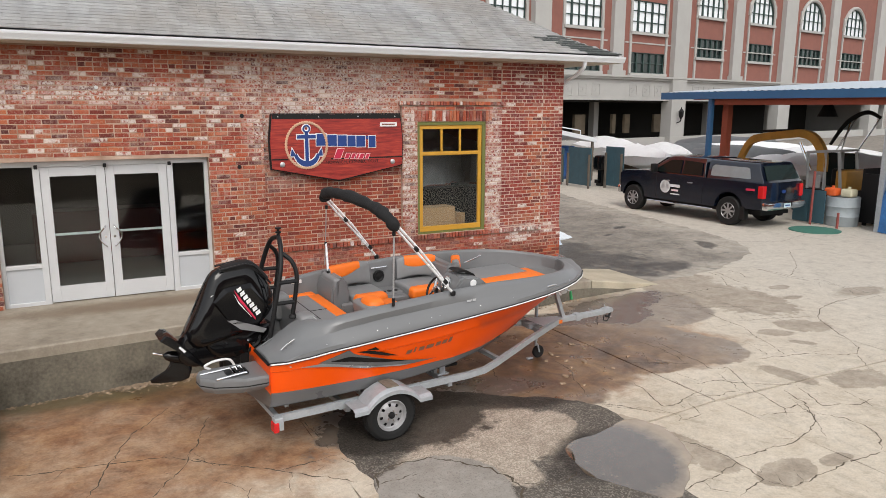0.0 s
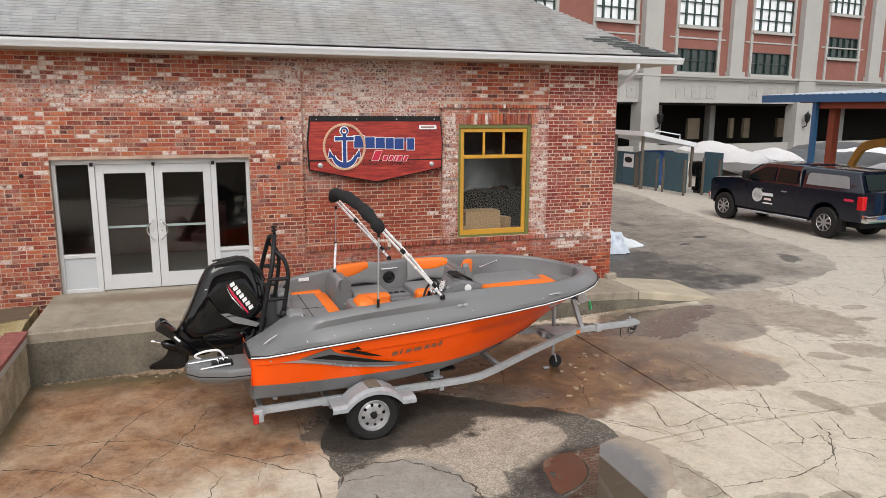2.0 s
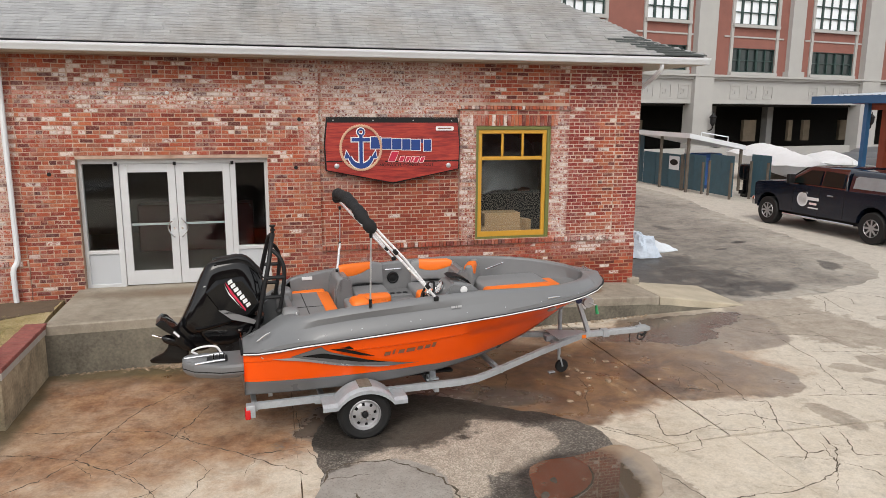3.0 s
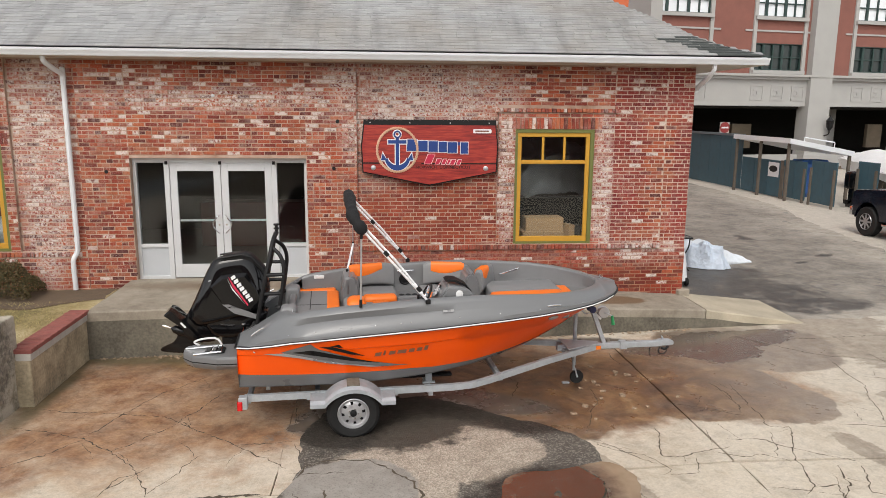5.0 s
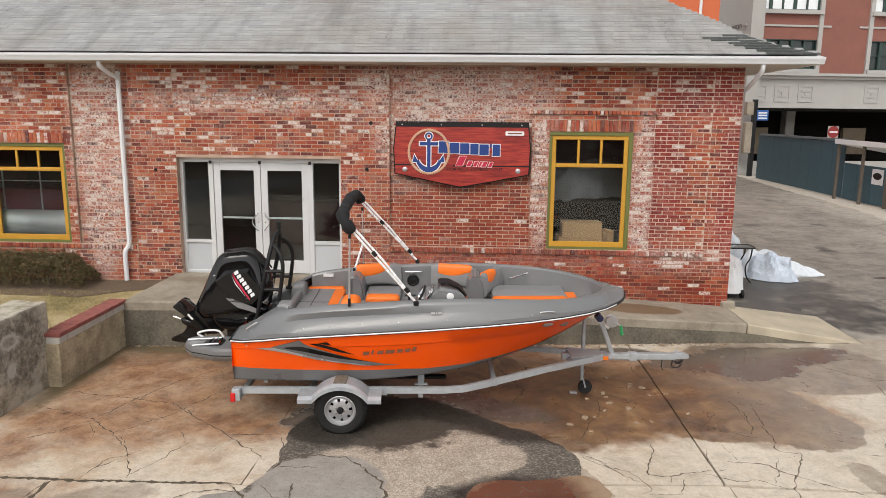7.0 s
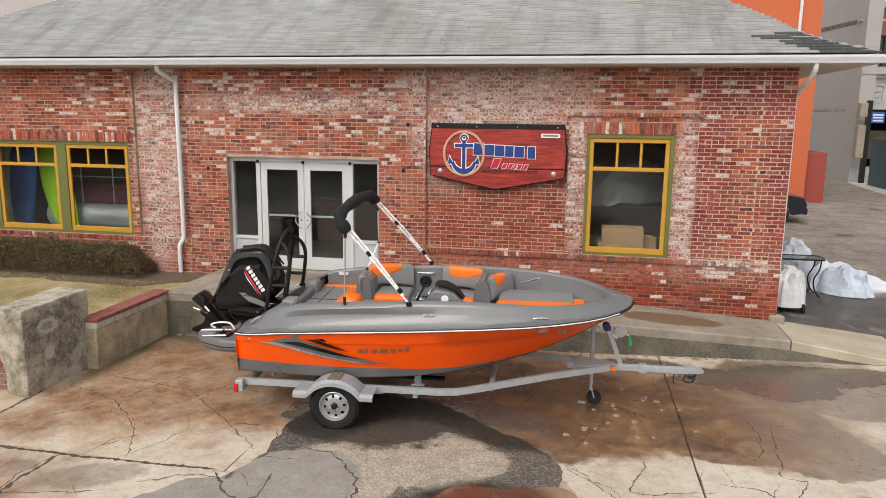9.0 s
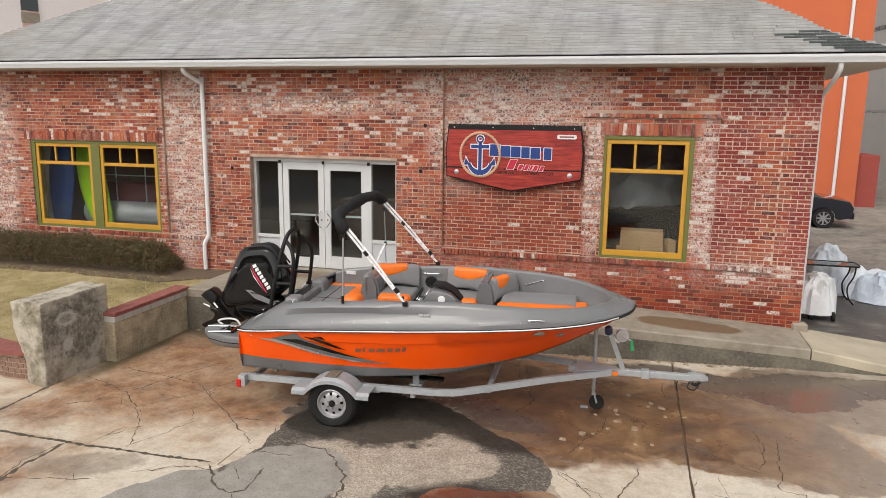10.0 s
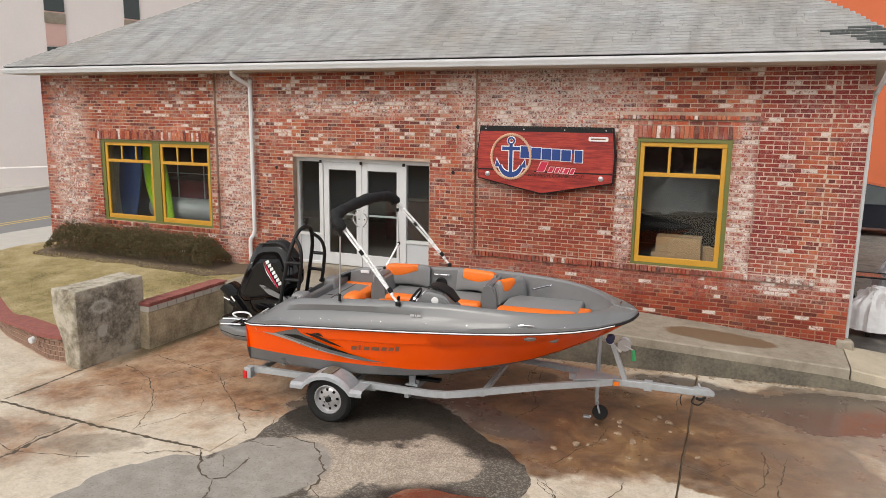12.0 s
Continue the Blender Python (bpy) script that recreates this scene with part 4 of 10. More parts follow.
crack(bm, [(-1.2, -6.46), (0.3, -6.49), (1.2, -6.48), (2.2, -6.44)], 0.05, 0.022, seed=91)
crack(bm, [(-1.2, -6.4), (-1.22, -5.4), (-1.24, -4.9)], 0.05, 0.03, seed=92)
crack(bm, [(0.33, -6.5), (0.28, -7.0), (0.32, -7.6)], 0.05, 0.05, seed=93)
solo("pavement_cracks", bm, CRACKDIRT, "dirt-filled cracks wandering over the concrete yard", "cracks", kind="stuff")

# standing water
PUDDLE = [(4.66, -6.3), (4.95, -6.18), (5.35, -6.2), (5.95, -6.02), (6.18, -6.45), (5.95, -6.95), (5.5, -7.45), (5.05, -7.7), (4.68, -7.25), (4.55, -6.9)]
puddle = flat_piece("puddle", ragged(rounded(PUDDLE), 0.05, 0.07, 77), 0.0075, WATER, None, 0.004)
tagged(puddle, "shallow puddle of rainwater at the asphalt patch edge", "puddle", kind="structure")

# broken bits of concrete lying about
CHIPS = [(7.04, -3.41), (7.33, -3.62), (6.71, -4.18), (6.92, -4.57), (6.23, -4.46), (5.88, -4.72), (6.46, -3.66), (6.21, -3.87), (6.48, -3.78), (6.72, -4.62), (6.91, -3.28), (7.45, -4.28), (6.87, -3.4), (7.08, -3.68), (6.37, -3.58), (6.1, -4.51), (6.39, -4.26), (6.6, -3.05), (6.12, -4.9), (6.5, -4.0)]
for n, (x, y) in enumerate(CHIPS):
    rnd = random.Random(n)
    bm = fresh()
    s = rnd.uniform(0.022, 0.06)
    out = [(s * rnd.uniform(0.7, 1.3) * math.cos(a), s * rnd.uniform(0.5, 0.9) * math.sin(a)) for a in [k * 1.05 for k in range(6)]]
    rings(bm, [[Vector((x_, y_, 0)) for x_, y_ in out], [Vector((x_ * 0.96, y_ * 0.96, s * 0.32 + rnd.uniform(-0.004, 0.006))) for x_, y_ in out], [Vector((x_ * 0.7, y_ * 0.7, s * 0.46)) for x_, y_ in out]])
    solo("concrete_chip", bm, CHIPCON, "small pale broken chip of concrete on the yard", "debris", group="chips on the yard", m=pose(x, y, 0.001, 0, 0, rnd.uniform(0, 360)))

# ---- raised walk and ramp ----
WX = [-1.05, 2.5, 6.5, 9.28, 11.25]
WZ = [0.755, 0.74, 0.50, 0.335, 0.01]
WF = [-2.16, -1.86, -1.47, -1.16, -1.02]
walk_thing = thing("entrance_walk", pose(-1.05, -2.1, 0), "raised concrete entrance walk sloping down into a ramp", "walkway", kind="structure")


def walk_piece(name, x0, x1, material, label=""):
    bm = fresh()
    loops = []
    for x in [x0 + (x1 - x0) * k / 8 for k in range(9)]:
        f, z = lerp(WX, WF, x), lerp(WX, WZ, x)
        back = 0.02 if x < 9.285 else 0.06 + (x - 9.3) * 0.28
        loops.append([Vector((x + 1.05, y + 2.1, zz)) for y, zz in ((f, -0.02), (f - 0.004, z - 0.02), (f + 0.02, z), (back, z + 0.004), (back, -0.02))])
    rings(bm, loops)
    return part(name, bm, material, walk_thing, label)


walk_piece("walk_slab", -1.05, 2.99, WALKCON)
walk_piece("walk_slab", 3.0, 9.27, WALKCON)
walk_piece("ramp_slab", 9.29, 11.25, surf("pale_ramp_concrete", (0.44, 0.385, 0.29), 0.85, 0, 0.3, 2, 0.3, 60), "paler concrete ramp slab")
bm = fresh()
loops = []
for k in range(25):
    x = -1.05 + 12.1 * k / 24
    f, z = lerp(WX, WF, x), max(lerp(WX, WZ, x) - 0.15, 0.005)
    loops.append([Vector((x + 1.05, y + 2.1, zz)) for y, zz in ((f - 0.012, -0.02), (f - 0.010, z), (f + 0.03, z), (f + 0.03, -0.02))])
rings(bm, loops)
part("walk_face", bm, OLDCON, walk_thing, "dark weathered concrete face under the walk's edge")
bm = fresh()
rnd = random.Random(4)
for n in range(620):
    x = rnd.uniform(-0.9, 9.0) if n < 320 else rnd.gauss(0.95, 0.45)
    y = lerp(WX, WF, x) - abs(rnd.gauss(0.03, 0.05 if n < 320 else 0.12)) - 0.012
    s = rnd.uniform(0.010, 0.03)
    box(bm, -s, s, -s * 0.6, s * 0.6, 0, 0.006, m=pose(x, y, 0.004, rnd.uniform(-25, 25), rnd.uniform(-25, 25), rnd.uniform(0, 360)))
solo("leaf_litter", bm, CHIPCON, "brown dead leaves along the foot of the walk", "leaves", kind="stuff")

# ---- lawn, low walls, block ----
LAWNOUT = [(-1.3, -0.03), (-1.25, -3.9), (-1.65, -4.85), (-2.8, -4.62), (-3.9, -4.25), (-5.4, -3.45), (-7.2, -2.8), (-8.6, -2.2), (-8.35, -0.03)]


def lawn_z(x, y):
    """The lawn falls away from the building towards the curved wall."""
    fall = max(0.0, -0.8 - y)
    return 0.60 - 0.045 * fall - 0.045 * max(0.0, -1.6 - x) * min(1.0, fall / 3.4)


def on_lawn(x, y):
    inside = False
    for (x0, y0), (x1, y1) in zip(LAWNOUT, LAWNOUT[1:] + LAWNOUT[:1]):
        if (y0 > y) != (y1 > y) and x < x0 + (x1 - x0) * (y - y0) / (y1 - y0):
            inside = not inside
    return inside


bm = fresh()
prism(bm, ragged(LAWNOUT, 0.3, 0.02, 3), "z", -0.02, 0.60)
bmesh.ops.triangulate(bm, faces=[f for f in bm.faces if len(f.verts) > 4])
for v in bm.verts:
    if v.co.z > 0.3:
        v.co.z = lawn_z(v.co.x, v.co.y)
solo("lawn", bm, LAWN, "patchy winter lawn of dry straw and green", "lawn", kind="structure")
bm = fresh()
prism(bm, ragged([(-7.7, -0.06), (-1.32, -0.06), (-1.32, -0.75), (-2.3, -1.25), (-4.5, -1.0), (-7.5, -1.05)], 0.1, 0.09, 9), "z", 0.4, 0.612)
bmesh.ops.triangulate(bm, faces=[f for f in bm.faces if len(f.verts) > 4])
for v in bm.verts:
    if v.co.z > 0.5:
        v.co.z = lawn_z(v.co.x, v.co.y) + 0.006
solo("planting_bed", bm, SOIL, "bare brown soil bed under the hedge", "soil", kind="structure")
rnd = random.Random(12)
verts, faces = [], []
for _ in range(16000):
    x, y = rnd.uniform(-8.6, -1.3), rnd.uniform(-4.85, -0.9)
    if not on_lawn(x, y):
        continue
    h, a = rnd.uniform(0.012, 0.04), rnd.uniform(0, 6.28)
    w = 0.005
    dx, dy = math.cos(a), math.sin(a)
    n0, z = len(verts), lawn_z(x, y) - 0.004
    verts += [(x - w * dy, y + w * dx, z), (x + w * dy, y - w * dx, z), (x + dx * h * 0.9, y + dy * h * 0.9, z + h)]
    faces.append((n0, n0 + 1, n0 + 2))
data = bpy.data.meshes.new("grass")
data.from_pydata(verts, [], faces)
data.materials.append(surf("dry_grass_blades", (0.40, 0.33, 0.15), 0.9, 0, 0.6, 0.9, 0.0, 8))
tagged(new("grass", data), "short dry grass blades on the lawn", "grass", kind="stuff")

low = thing("retaining_wall", pose(-1.25, -3.0, 0), "low mossy concrete retaining wall capped with red brick", "wall", kind="structure")
bm = fresh()
box(bm, -0.12, 0.20, -1.0, 0.92, -0.02, 0.62, 0.012)
part("wall_body", bm, surf("mossy_concrete", (0.36, 0.30, 0.205), 0.92, 0, 0.7, 3.2, 0.6, 26, depth=0.012), low)
rnd = random.Random(8)
for k in range(9):
    y0 = -1.0 + k * 0.213
    bm = fresh()
    box(bm, 0.02, 0.215, y0 + 0.006, y0 + 0.207, 0.62, 0.715, 0.008)
    part("cap_block", bm, KERB, low, "grey block course" if k == 0 else "")
for k in range(26):
    y0 = -1.0 + k * 0.0735
    bm = fresh()
    box(bm, -0.06, 0.225, y0 + 0.004, y0 + 0.0695, 0.715, 0.775 + rnd.uniform(-0.004, 0.004), 0.006)
    part("coping_brick", bm, REDBRICKCAP, low)

pier = thing("concrete_block", pose(-1.24, -5.17, 0), "weathered concrete pier block with chipped corner and stains", "block")
bm = fresh()
vs = box(bm, -0.50, 0.0, 0.0, 1.30, -0.02, 1.20, 0.02, 2)
bmesh.ops.subdivide_edges(bm, edges=bm.edges, cuts=9, use_grid_fill=True)
for v in bm.verts:
    d = noise.noise_vector(v.co * 3.0) * 0.010 + noise.noise_vector(v.co * 9.0) * 0.006 + noise.noise_vector(v.co * 22.0) * 0.005
    v.co += d
    corner = (Vector((v.co.x + 0.0, v.co.y, 0)) - Vector((-0.5, 0.0, 0))).length
    if corner < 0.35 and v.co.z < 0.75:
        v.co += Vector((0.10, 0.07, 0)) * (0.35 - corner) / 0.35 * min(1, (0.8 - v.co.z) * 2)
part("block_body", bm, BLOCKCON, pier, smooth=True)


WALLBRICK = surf("grey_brown_brick", (0.24, 0.145, 0.105), 0.9, 0, 0.4, 5, 0.4, 50, depth=0.008)
curve_wall = thing("curved_brick_wall", pose(-1.7, -5.0, 0), "low curved brick garden wall with red coping", "wall", kind="structure")
CURVE = smooth_path([(-1.65, -4.95, 0), (-2.1, -4.95, 0), (-2.8, -4.72, 0), (-3.9, -4.35, 0), (-5.4, -3.55, 0), (-7.2, -2.9, 0), (-9.5, -2.2, 0)], 5)
def curve_top(x):
    return lerp([-9.5, -4.2, -2.3, -1.65], [0.30, 0.31, 0.44, 0.46], x)


def curve_frame(i):
    d = (CURVE[min(i + 1, len(CURVE) - 1)] - CURVE[max(i - 1, 0)]).normalized()
    return CURVE[i] + Vector((1.7, 5.0, 0)), Vector((-d.y, d.x, 0)), curve_top(CURVE[i].x)


bm = fresh()
rings(bm, [[p + q * a + Vector((0, 0, z)) for a, z in ((-0.09, -0.02), (0.09, -0.02), (0.09, t - 0.06), (-0.09, t - 0.06))] for p, q, t in [curve_frame(i) for i in range(len(CURVE))]])
part("wall_body", bm, MORTAR, curve_wall)
bm = fresh()
rings(bm, [[p + q * a + Vector((0, 0, z)) for a, z in ((-0.20, t - 0.06), (0.17, t - 0.06), (0.17, t), (-0.185, t + 0.004), (-0.20, t - 0.012))] for p, q, t in [curve_frame(i) for i in range(len(CURVE))]])
part("coping", bm, REDBRICKCAP, curve_wall, "worn red coping")
for row in range(5):
    for i in range(len(CURVE) - 1):
        a, b = CURVE[i], CURVE[i + 1]
        d = b - a
        k = max(1, round(d.length / 0.21))
        for j in range(k):
            m_ = a + d * ((j + (0.5 if row % 2 else 0.95)) / k)
            if i > 20 or 0.092 + row * 0.078 > curve_top(m_.x) - 0.05:
                continue
            bm = fresh()
            w = d.length / k * 0.5 - 0.005
            box(bm, -w, w, -0.1, 0.1, 0, 0.062, m=pose(m_.x + 1.7, m_.y + 5.0, 0.03 + row * 0.078, 0, 0, math.degrees(math.atan2(d.y, d.x))))
            part("brick", bm, WALLBRICK, curve_wall)
bm = fresh()
turned(bm, [(0.05, 0.0), (0.05, 0.06), (0.03, 0.07), (0.0, 0.05)], 14, Matrix.Translation((-2.35 + 1.7, -5.06 + 5.0, 0.30)) @ Matrix.Rotation(radians(100), 4, "X"))
part("pipe_end", bm, WHITE, curve_wall, "white plastic pipe end", True)

# hedge along the wall
hedge = thing("hedge", pose(-4.92, -0.55, 0.6), "clipped winter hedge of small brownish olive leaves", "hedge")
bm = fresh()
rnd = random.Random(3)
for _ in range(90):
    x = rnd.uniform(-2.25, 2.25)
    p = [Vector((x, rnd.uniform(-0.1, 0.1), 0))]
    for s in range(3):
        p.append(p[-1] + Vector((rnd.uniform(-0.1, 0.1), rnd.uniform(-0.1, 0.1), 0.17)))
    tube(bm, p, [0.008, 0.006, 0.004, 0.002], 4)
tagged(part("stems", bm, SOIL, hedge), kind="stuff")
verts, faces = [], []
for _ in range(44000):
    x = rnd.uniform(-2.42, 2.45)
    top = 0.58 + 0.10 * noise.noise(Vector((x * 1.6, 0, 3))) + 0.06 * noise.noise(Vector((x * 6, 0, 3)))
    top *= min(1, (x + 2.45) * 2.5, (2.48 - x) * 2.0) ** 0.5
    a = rnd.uniform(0, math.pi)
    rr = rnd.uniform(0.45, 1.12) ** 0.5 * (1 + 0.22 * noise.noise(Vector((x * 9, a * 3, 5))))
    y, z = 0.36 * rr * math.cos(a) * (1 + 0.15 * noise.noise(Vector((x * 3, a, 0)))), 0.03 + top * rr * abs(math.sin(a)) ** 0.6
    s = rnd.uniform(0.010, 0.024)
    u = Vector((rnd.gauss(0, 1), rnd.gauss(0, 1), rnd.gauss(0, 1))).normalized()
    w = u.cross(Vector((rnd.gauss(0, 1), rnd.gauss(0, 1), rnd.gauss(0, 1)))).normalized()
    c = Vector((x, y, z))
    n0 = len(verts)
    verts += [c - u * s, c + w * s * 0.5, c + u * s, c - w * s * 0.5]
    faces.append((n0, n0 + 1, n0 + 2, n0 + 3))
data = bpy.data.meshes.new("leaves")
data.from_pydata(verts, [], faces)
data.materials.append(LEAF)
ob = new("leaves", data)
ob.parent = hedge
tagged(ob, kind="stuff")

# ---- brick building ----
XL, XR, TOP = -8.12, 9.30, 4.66
OPEN = {"l": (-6.32, -3.08, 1.30, 3.19), "d": (-0.95, 2.13, 0.74, 2.96), "r": (5.94, 7.43, 1.36, 3.50)}
ZONES = [  # x0, x1, z0, z1, face
    (XL, -6.32, 1.257, TOP, -0.03), (-6.32, -3.08, 3.19, TOP, -0.03), (-3.08, -2.92, 1.257, TOP, -0.03), (XL, -2.92, 0.2, 1.20, -0.05),
    (-2.92, -1.78, 0.2, 1.20, -0.05), (-2.92, -1.78, 1.257, TOP, 0.03),
    (-1.78, -0.95, 0.2, TOP, -0.03), (-0.95, 2.13, 2.96, TOP, -0.03), (-0.95, 2.13, 0.2, 0.74, -0.03), (2.13, 3.04, 0.2, TOP, -0.03),
    (3.04, 5.62, 1.327, TOP, 0.045), (5.62, 5.94, 1.327, 3.80, -0.015), (7.43, 7.80, 1.327, 3.80, -0.015), (5.94, 7.43, 3.71, 3.80, -0.015),
    (5.62, 7.80, 3.88, TOP, 0.03), (7.80, 8.80, 1.327, TOP, 0.015), (8.80, XR, 1.257, TOP, 0.005), (3.04, XR, 0.2, 1.26, -0.03),
]
wall_south = thing("wall_south", pose(0, 0, 0), "old red brick wall with flaking white paint", "wall", kind="structure")
bm = fresh()
for x0, x1, z0, z1, f in ZONES:
    box(bm, x0, x1, f + 0.006, 0.34, z0, z1)
box(bm, XL, -1.78, -0.04, 0.34, 1.20, 1.30)
box(bm, 3.04, 8.80, -0.03, 0.34, 1.26, 1.36)
box(bm, 5.94, 7.43, 0.0, 0.34, 3.50, 3.71)
box(bm, 5.62, 7.80, 0.0, 0.34, 3.80, 3.88)
part("wall_core", bm, MORTAR, wall_south, "sandy lime mortar")
COURSE, LONG, HIGH = 0.0705, 0.214, 0.0565
rnd = random.Random(21)
pieces = []
for x0, x1, z0, z1, f in ZONES:
    r0 = math.ceil((z0 - 0.2) / COURSE - 1e-6)
    r = r0
    while 0.2 + r * COURSE + HIGH <= z1 + 0.006:
        z = 0.2 + r * COURSE
        header = r % 7 == 3
        step = LONG / 2 if header else LONG
        start = math.floor((x0 - 20) / step) * step + (0 if r % 2 else step / 2)
        k = math.floor((x0 - start) / step)
        while start + k * step < x1:
            a, b = max(start + k * step + 0.007, x0 + 0.002), min(start + (k + 1) * step - 0.007, x1 - 0.002)
            if b - a > 0.025:
                pieces.append((a + rnd.uniform(-0.002, 0.002), b + rnd.uniform(-0.002, 0.002), f + rnd.uniform(-0.003, 0.003), z + rnd.uniform(-0.002, 0.002), z + HIGH + rnd.uniform(-0.002, 0.002)))
            k += 1
        r += 1


def upright(x0, x1, z0, z1, f, wide):
    n = round((x1 - x0) / wide)
    w = (x1 - x0) / n
    for k in range(n):
        pieces.append((x0 + k * w + 0.005, x0 + (k + 1) * w - 0.005, f + rnd.uniform(-0.005, 0.005), z0 + rnd.uniform(0, 0.006), z1 - rnd.uniform(0, 0.006)))


upright(5.80, 7.57, 3.505, 3.71, -0.02, 0.074)
upright(-6.45, -2.95, 3.195, 3.39, -0.036, 0.072)
upright(5.56, 7.86, 3.805, 3.878, -0.055, 0.07)
upright(3.04, 8.78, 1.265, 1.355, -0.075, 0.068)
upright(XL, -1.80, 1.205, 1.295, -0.07, 0.068)
STRETCH = (5.2, XR - 0.3, 0.55, 1.2)
near = [p for p in pieces if STRETCH[0] < p[0] and p[1] < STRETCH[1] and STRETCH[2] < p[3] < STRETCH[3] and abs(p[1] - p[0] - LONG + 0.014) < 0.006][:300]
chosen = set(near)


def piece_mesh(name, boxes, material, worn=0.0):
    verts, faces = [], []
    rough = random.Random(99)
    for x0, x1, y0, z0, z1 in boxes:
        n = len(verts)
        y1, e = y0 + (0.13 if z1 - z0 > 0.075 else 0.05), 0.004
        verts += [(x0, y1, z0), (x1, y1, z0), (x1, y1, z1), (x0, y1, z1), (x0, y0 + e, z0), (x1, y0 + e, z0), (x1, y0 + e, z1), (x0, y0 + e, z1),
                  (x0 + e, y0, z0 + e), (x1 - e, y0, z0 + e), (x1 - e, y0, z1 - e), (x0 + e, y0, z1 - e)]
        for c in range(4):
            dx, dz = rough.uniform(-worn, worn), rough.uniform(-worn, worn) * 0.8
            for i in (n + 4 + c, n + 8 + c):
                verts[i] = (verts[i][0] + dx, verts[i][1], verts[i][2] + dz)
        for a, b in ((0, 4), (4, 8)):
            for k in range(4):
                j = (k + 1) % 4
                faces.append((n + a + k, n + a + j, n + b + j, n + b + k))
        faces.append((n + 8, n + 9, n + 10, n + 11))
    data = bpy.data.meshes.new(name)
    data.from_pydata(verts, [], faces)
    data.materials.append(material)
    return data


ob = new("brickwork", piece_mesh("brickwork", [p for p in pieces if p not in chosen], BRICK, 0.005))
ob.parent = wall_south
tagged(ob, "worn red bricks of mixed tone", kind="stuff")

# side and rear walls, floor and ceiling of the shop
for name, (x0, x1, y0, y1) in {"wall_east": (XR - 0.32, XR - 0.01, 0.35, 11.0), "wall_west": (XL + 0.01, XL + 0.32, 0.35, 11.0), "wall_north": (XL, XR, 11.0, 11.3)}.items():
    bm = fresh()
    box(bm, x0, x1, y0, y1, -0.02, TOP)
    solo(name, bm, [FARBRICK], "plain old red brick wall", "wall", kind="structure")
bm = fresh()
box(bm, XL + 0.33, XR - 0.33, 0.345, 10.99, 0.5, 0.74)
solo("floor", bm, surf("shop_floor", (0.20, 0.19, 0.18), 0.5, 0, 0.15, 2, 0.05), "grey concrete shop floor", "floor", kind="structure")
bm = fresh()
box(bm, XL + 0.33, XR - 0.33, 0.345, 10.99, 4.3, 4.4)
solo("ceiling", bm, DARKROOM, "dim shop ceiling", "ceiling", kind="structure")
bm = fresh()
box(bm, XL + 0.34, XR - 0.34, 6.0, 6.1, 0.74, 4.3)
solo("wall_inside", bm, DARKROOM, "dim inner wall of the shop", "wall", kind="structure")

# ---- roof ----
PITCH, EY, EZ = 0.56, -0.55, 4.83


def roof_z(y):
    return EZ + PITCH * (y - EY)


roof = thing("roof", pose(0, 0, 0), "hipped roof of weathered grey asphalt shingles", "roof", kind="structure")
RIDGE = 5.6


def right_edge(y):
    """The hip at the east end, flared out towards the eave."""
    return lerp([-0.6, -0.28, 0.06, 0.55, 1.75, RIDGE], [10.36, 9.70, 9.30, 8.98, 7.95, 4.1], y)


def left_edge(y):
    return -8.62 + (y - EY)


bm = fresh()
ys = [EY + (RIDGE - EY) * k / 24 for k in range(25)]
rows = []
for y in ys:
    z = roof_z(y) - 0.012
    rows.append([bm.verts.new((left_edge(y), y, z)), bm.verts.new((right_edge(y), y, z)), bm.verts.new((right_edge(y), y, z - 0.1)), bm.verts.new((left_edge(y), y, z - 0.1))])
for a, b in zip(rows, rows[1:]):
    for i in range(4):
        bm.faces.new((a[i], a[(i + 1) % 4], b[(i + 1) % 4], b[i]))
part("roof_deck", bm, SHINGLE, roof)
bm = fresh()
for k in range(24):
    y0, y1 = ys[k], ys[k + 1]
    a = [(right_edge(y0), y0, roof_z(y0)), (right_edge(y1), y1, roof_z(y1)), (right_edge(y1), 11.8 - (y1 - EY), roof_z(y1)), (right_edge(y0), 11.8 - (y0 - EY), roof_z(y0))]
    bm.faces.new([bm.verts.new(p) for p in a])
    b = [(left_edge(y0), y0, roof_z(y0)), (left_edge(y1), y1, roof_z(y1)), (left_edge(y1), 11.8 - (y1 - EY), roof_z(y1)), (left_edge(y0), 11.8 - (y0 - EY), roof_z(y0))]
    bm.faces.new([bm.verts.new(p) for p in b])
rear = [(left_edge(EY), 11.8, EZ), (right_edge(EY), 11.8, EZ), (right_edge(RIDGE), RIDGE, roof_z(RIDGE)), (left_edge(RIDGE), RIDGE, roof_z(RIDGE))]
bm.faces.new([bm.verts.new(p) for p in rear])
part("roof_sides", bm, SHINGLE, roof)
SL = math.sqrt(1 + PITCH ** 2)
EXPO = 0.112
rnd = random.Random(5)
tabs = []
r = 0
while True:
    y0 = EY - 0.02 + r * EXPO / SL
    if y0 > RIDGE - 0.2:
        break
    x = left_edge(y0) - rnd.uniform(0, 0.3)
    while x < right_edge(y0):
        w = 0.305
        a, b = max(x + 0.0015, left_edge(y0)), min(x + w - 0.0015, right_edge(y0) - 0.01)
        if b - a > 0.04:
            tabs.append((a, b, y0 + rnd.uniform(-0.003, 0.003), rnd.uniform(0.007, 0.012)))
        x += w
    r += 1


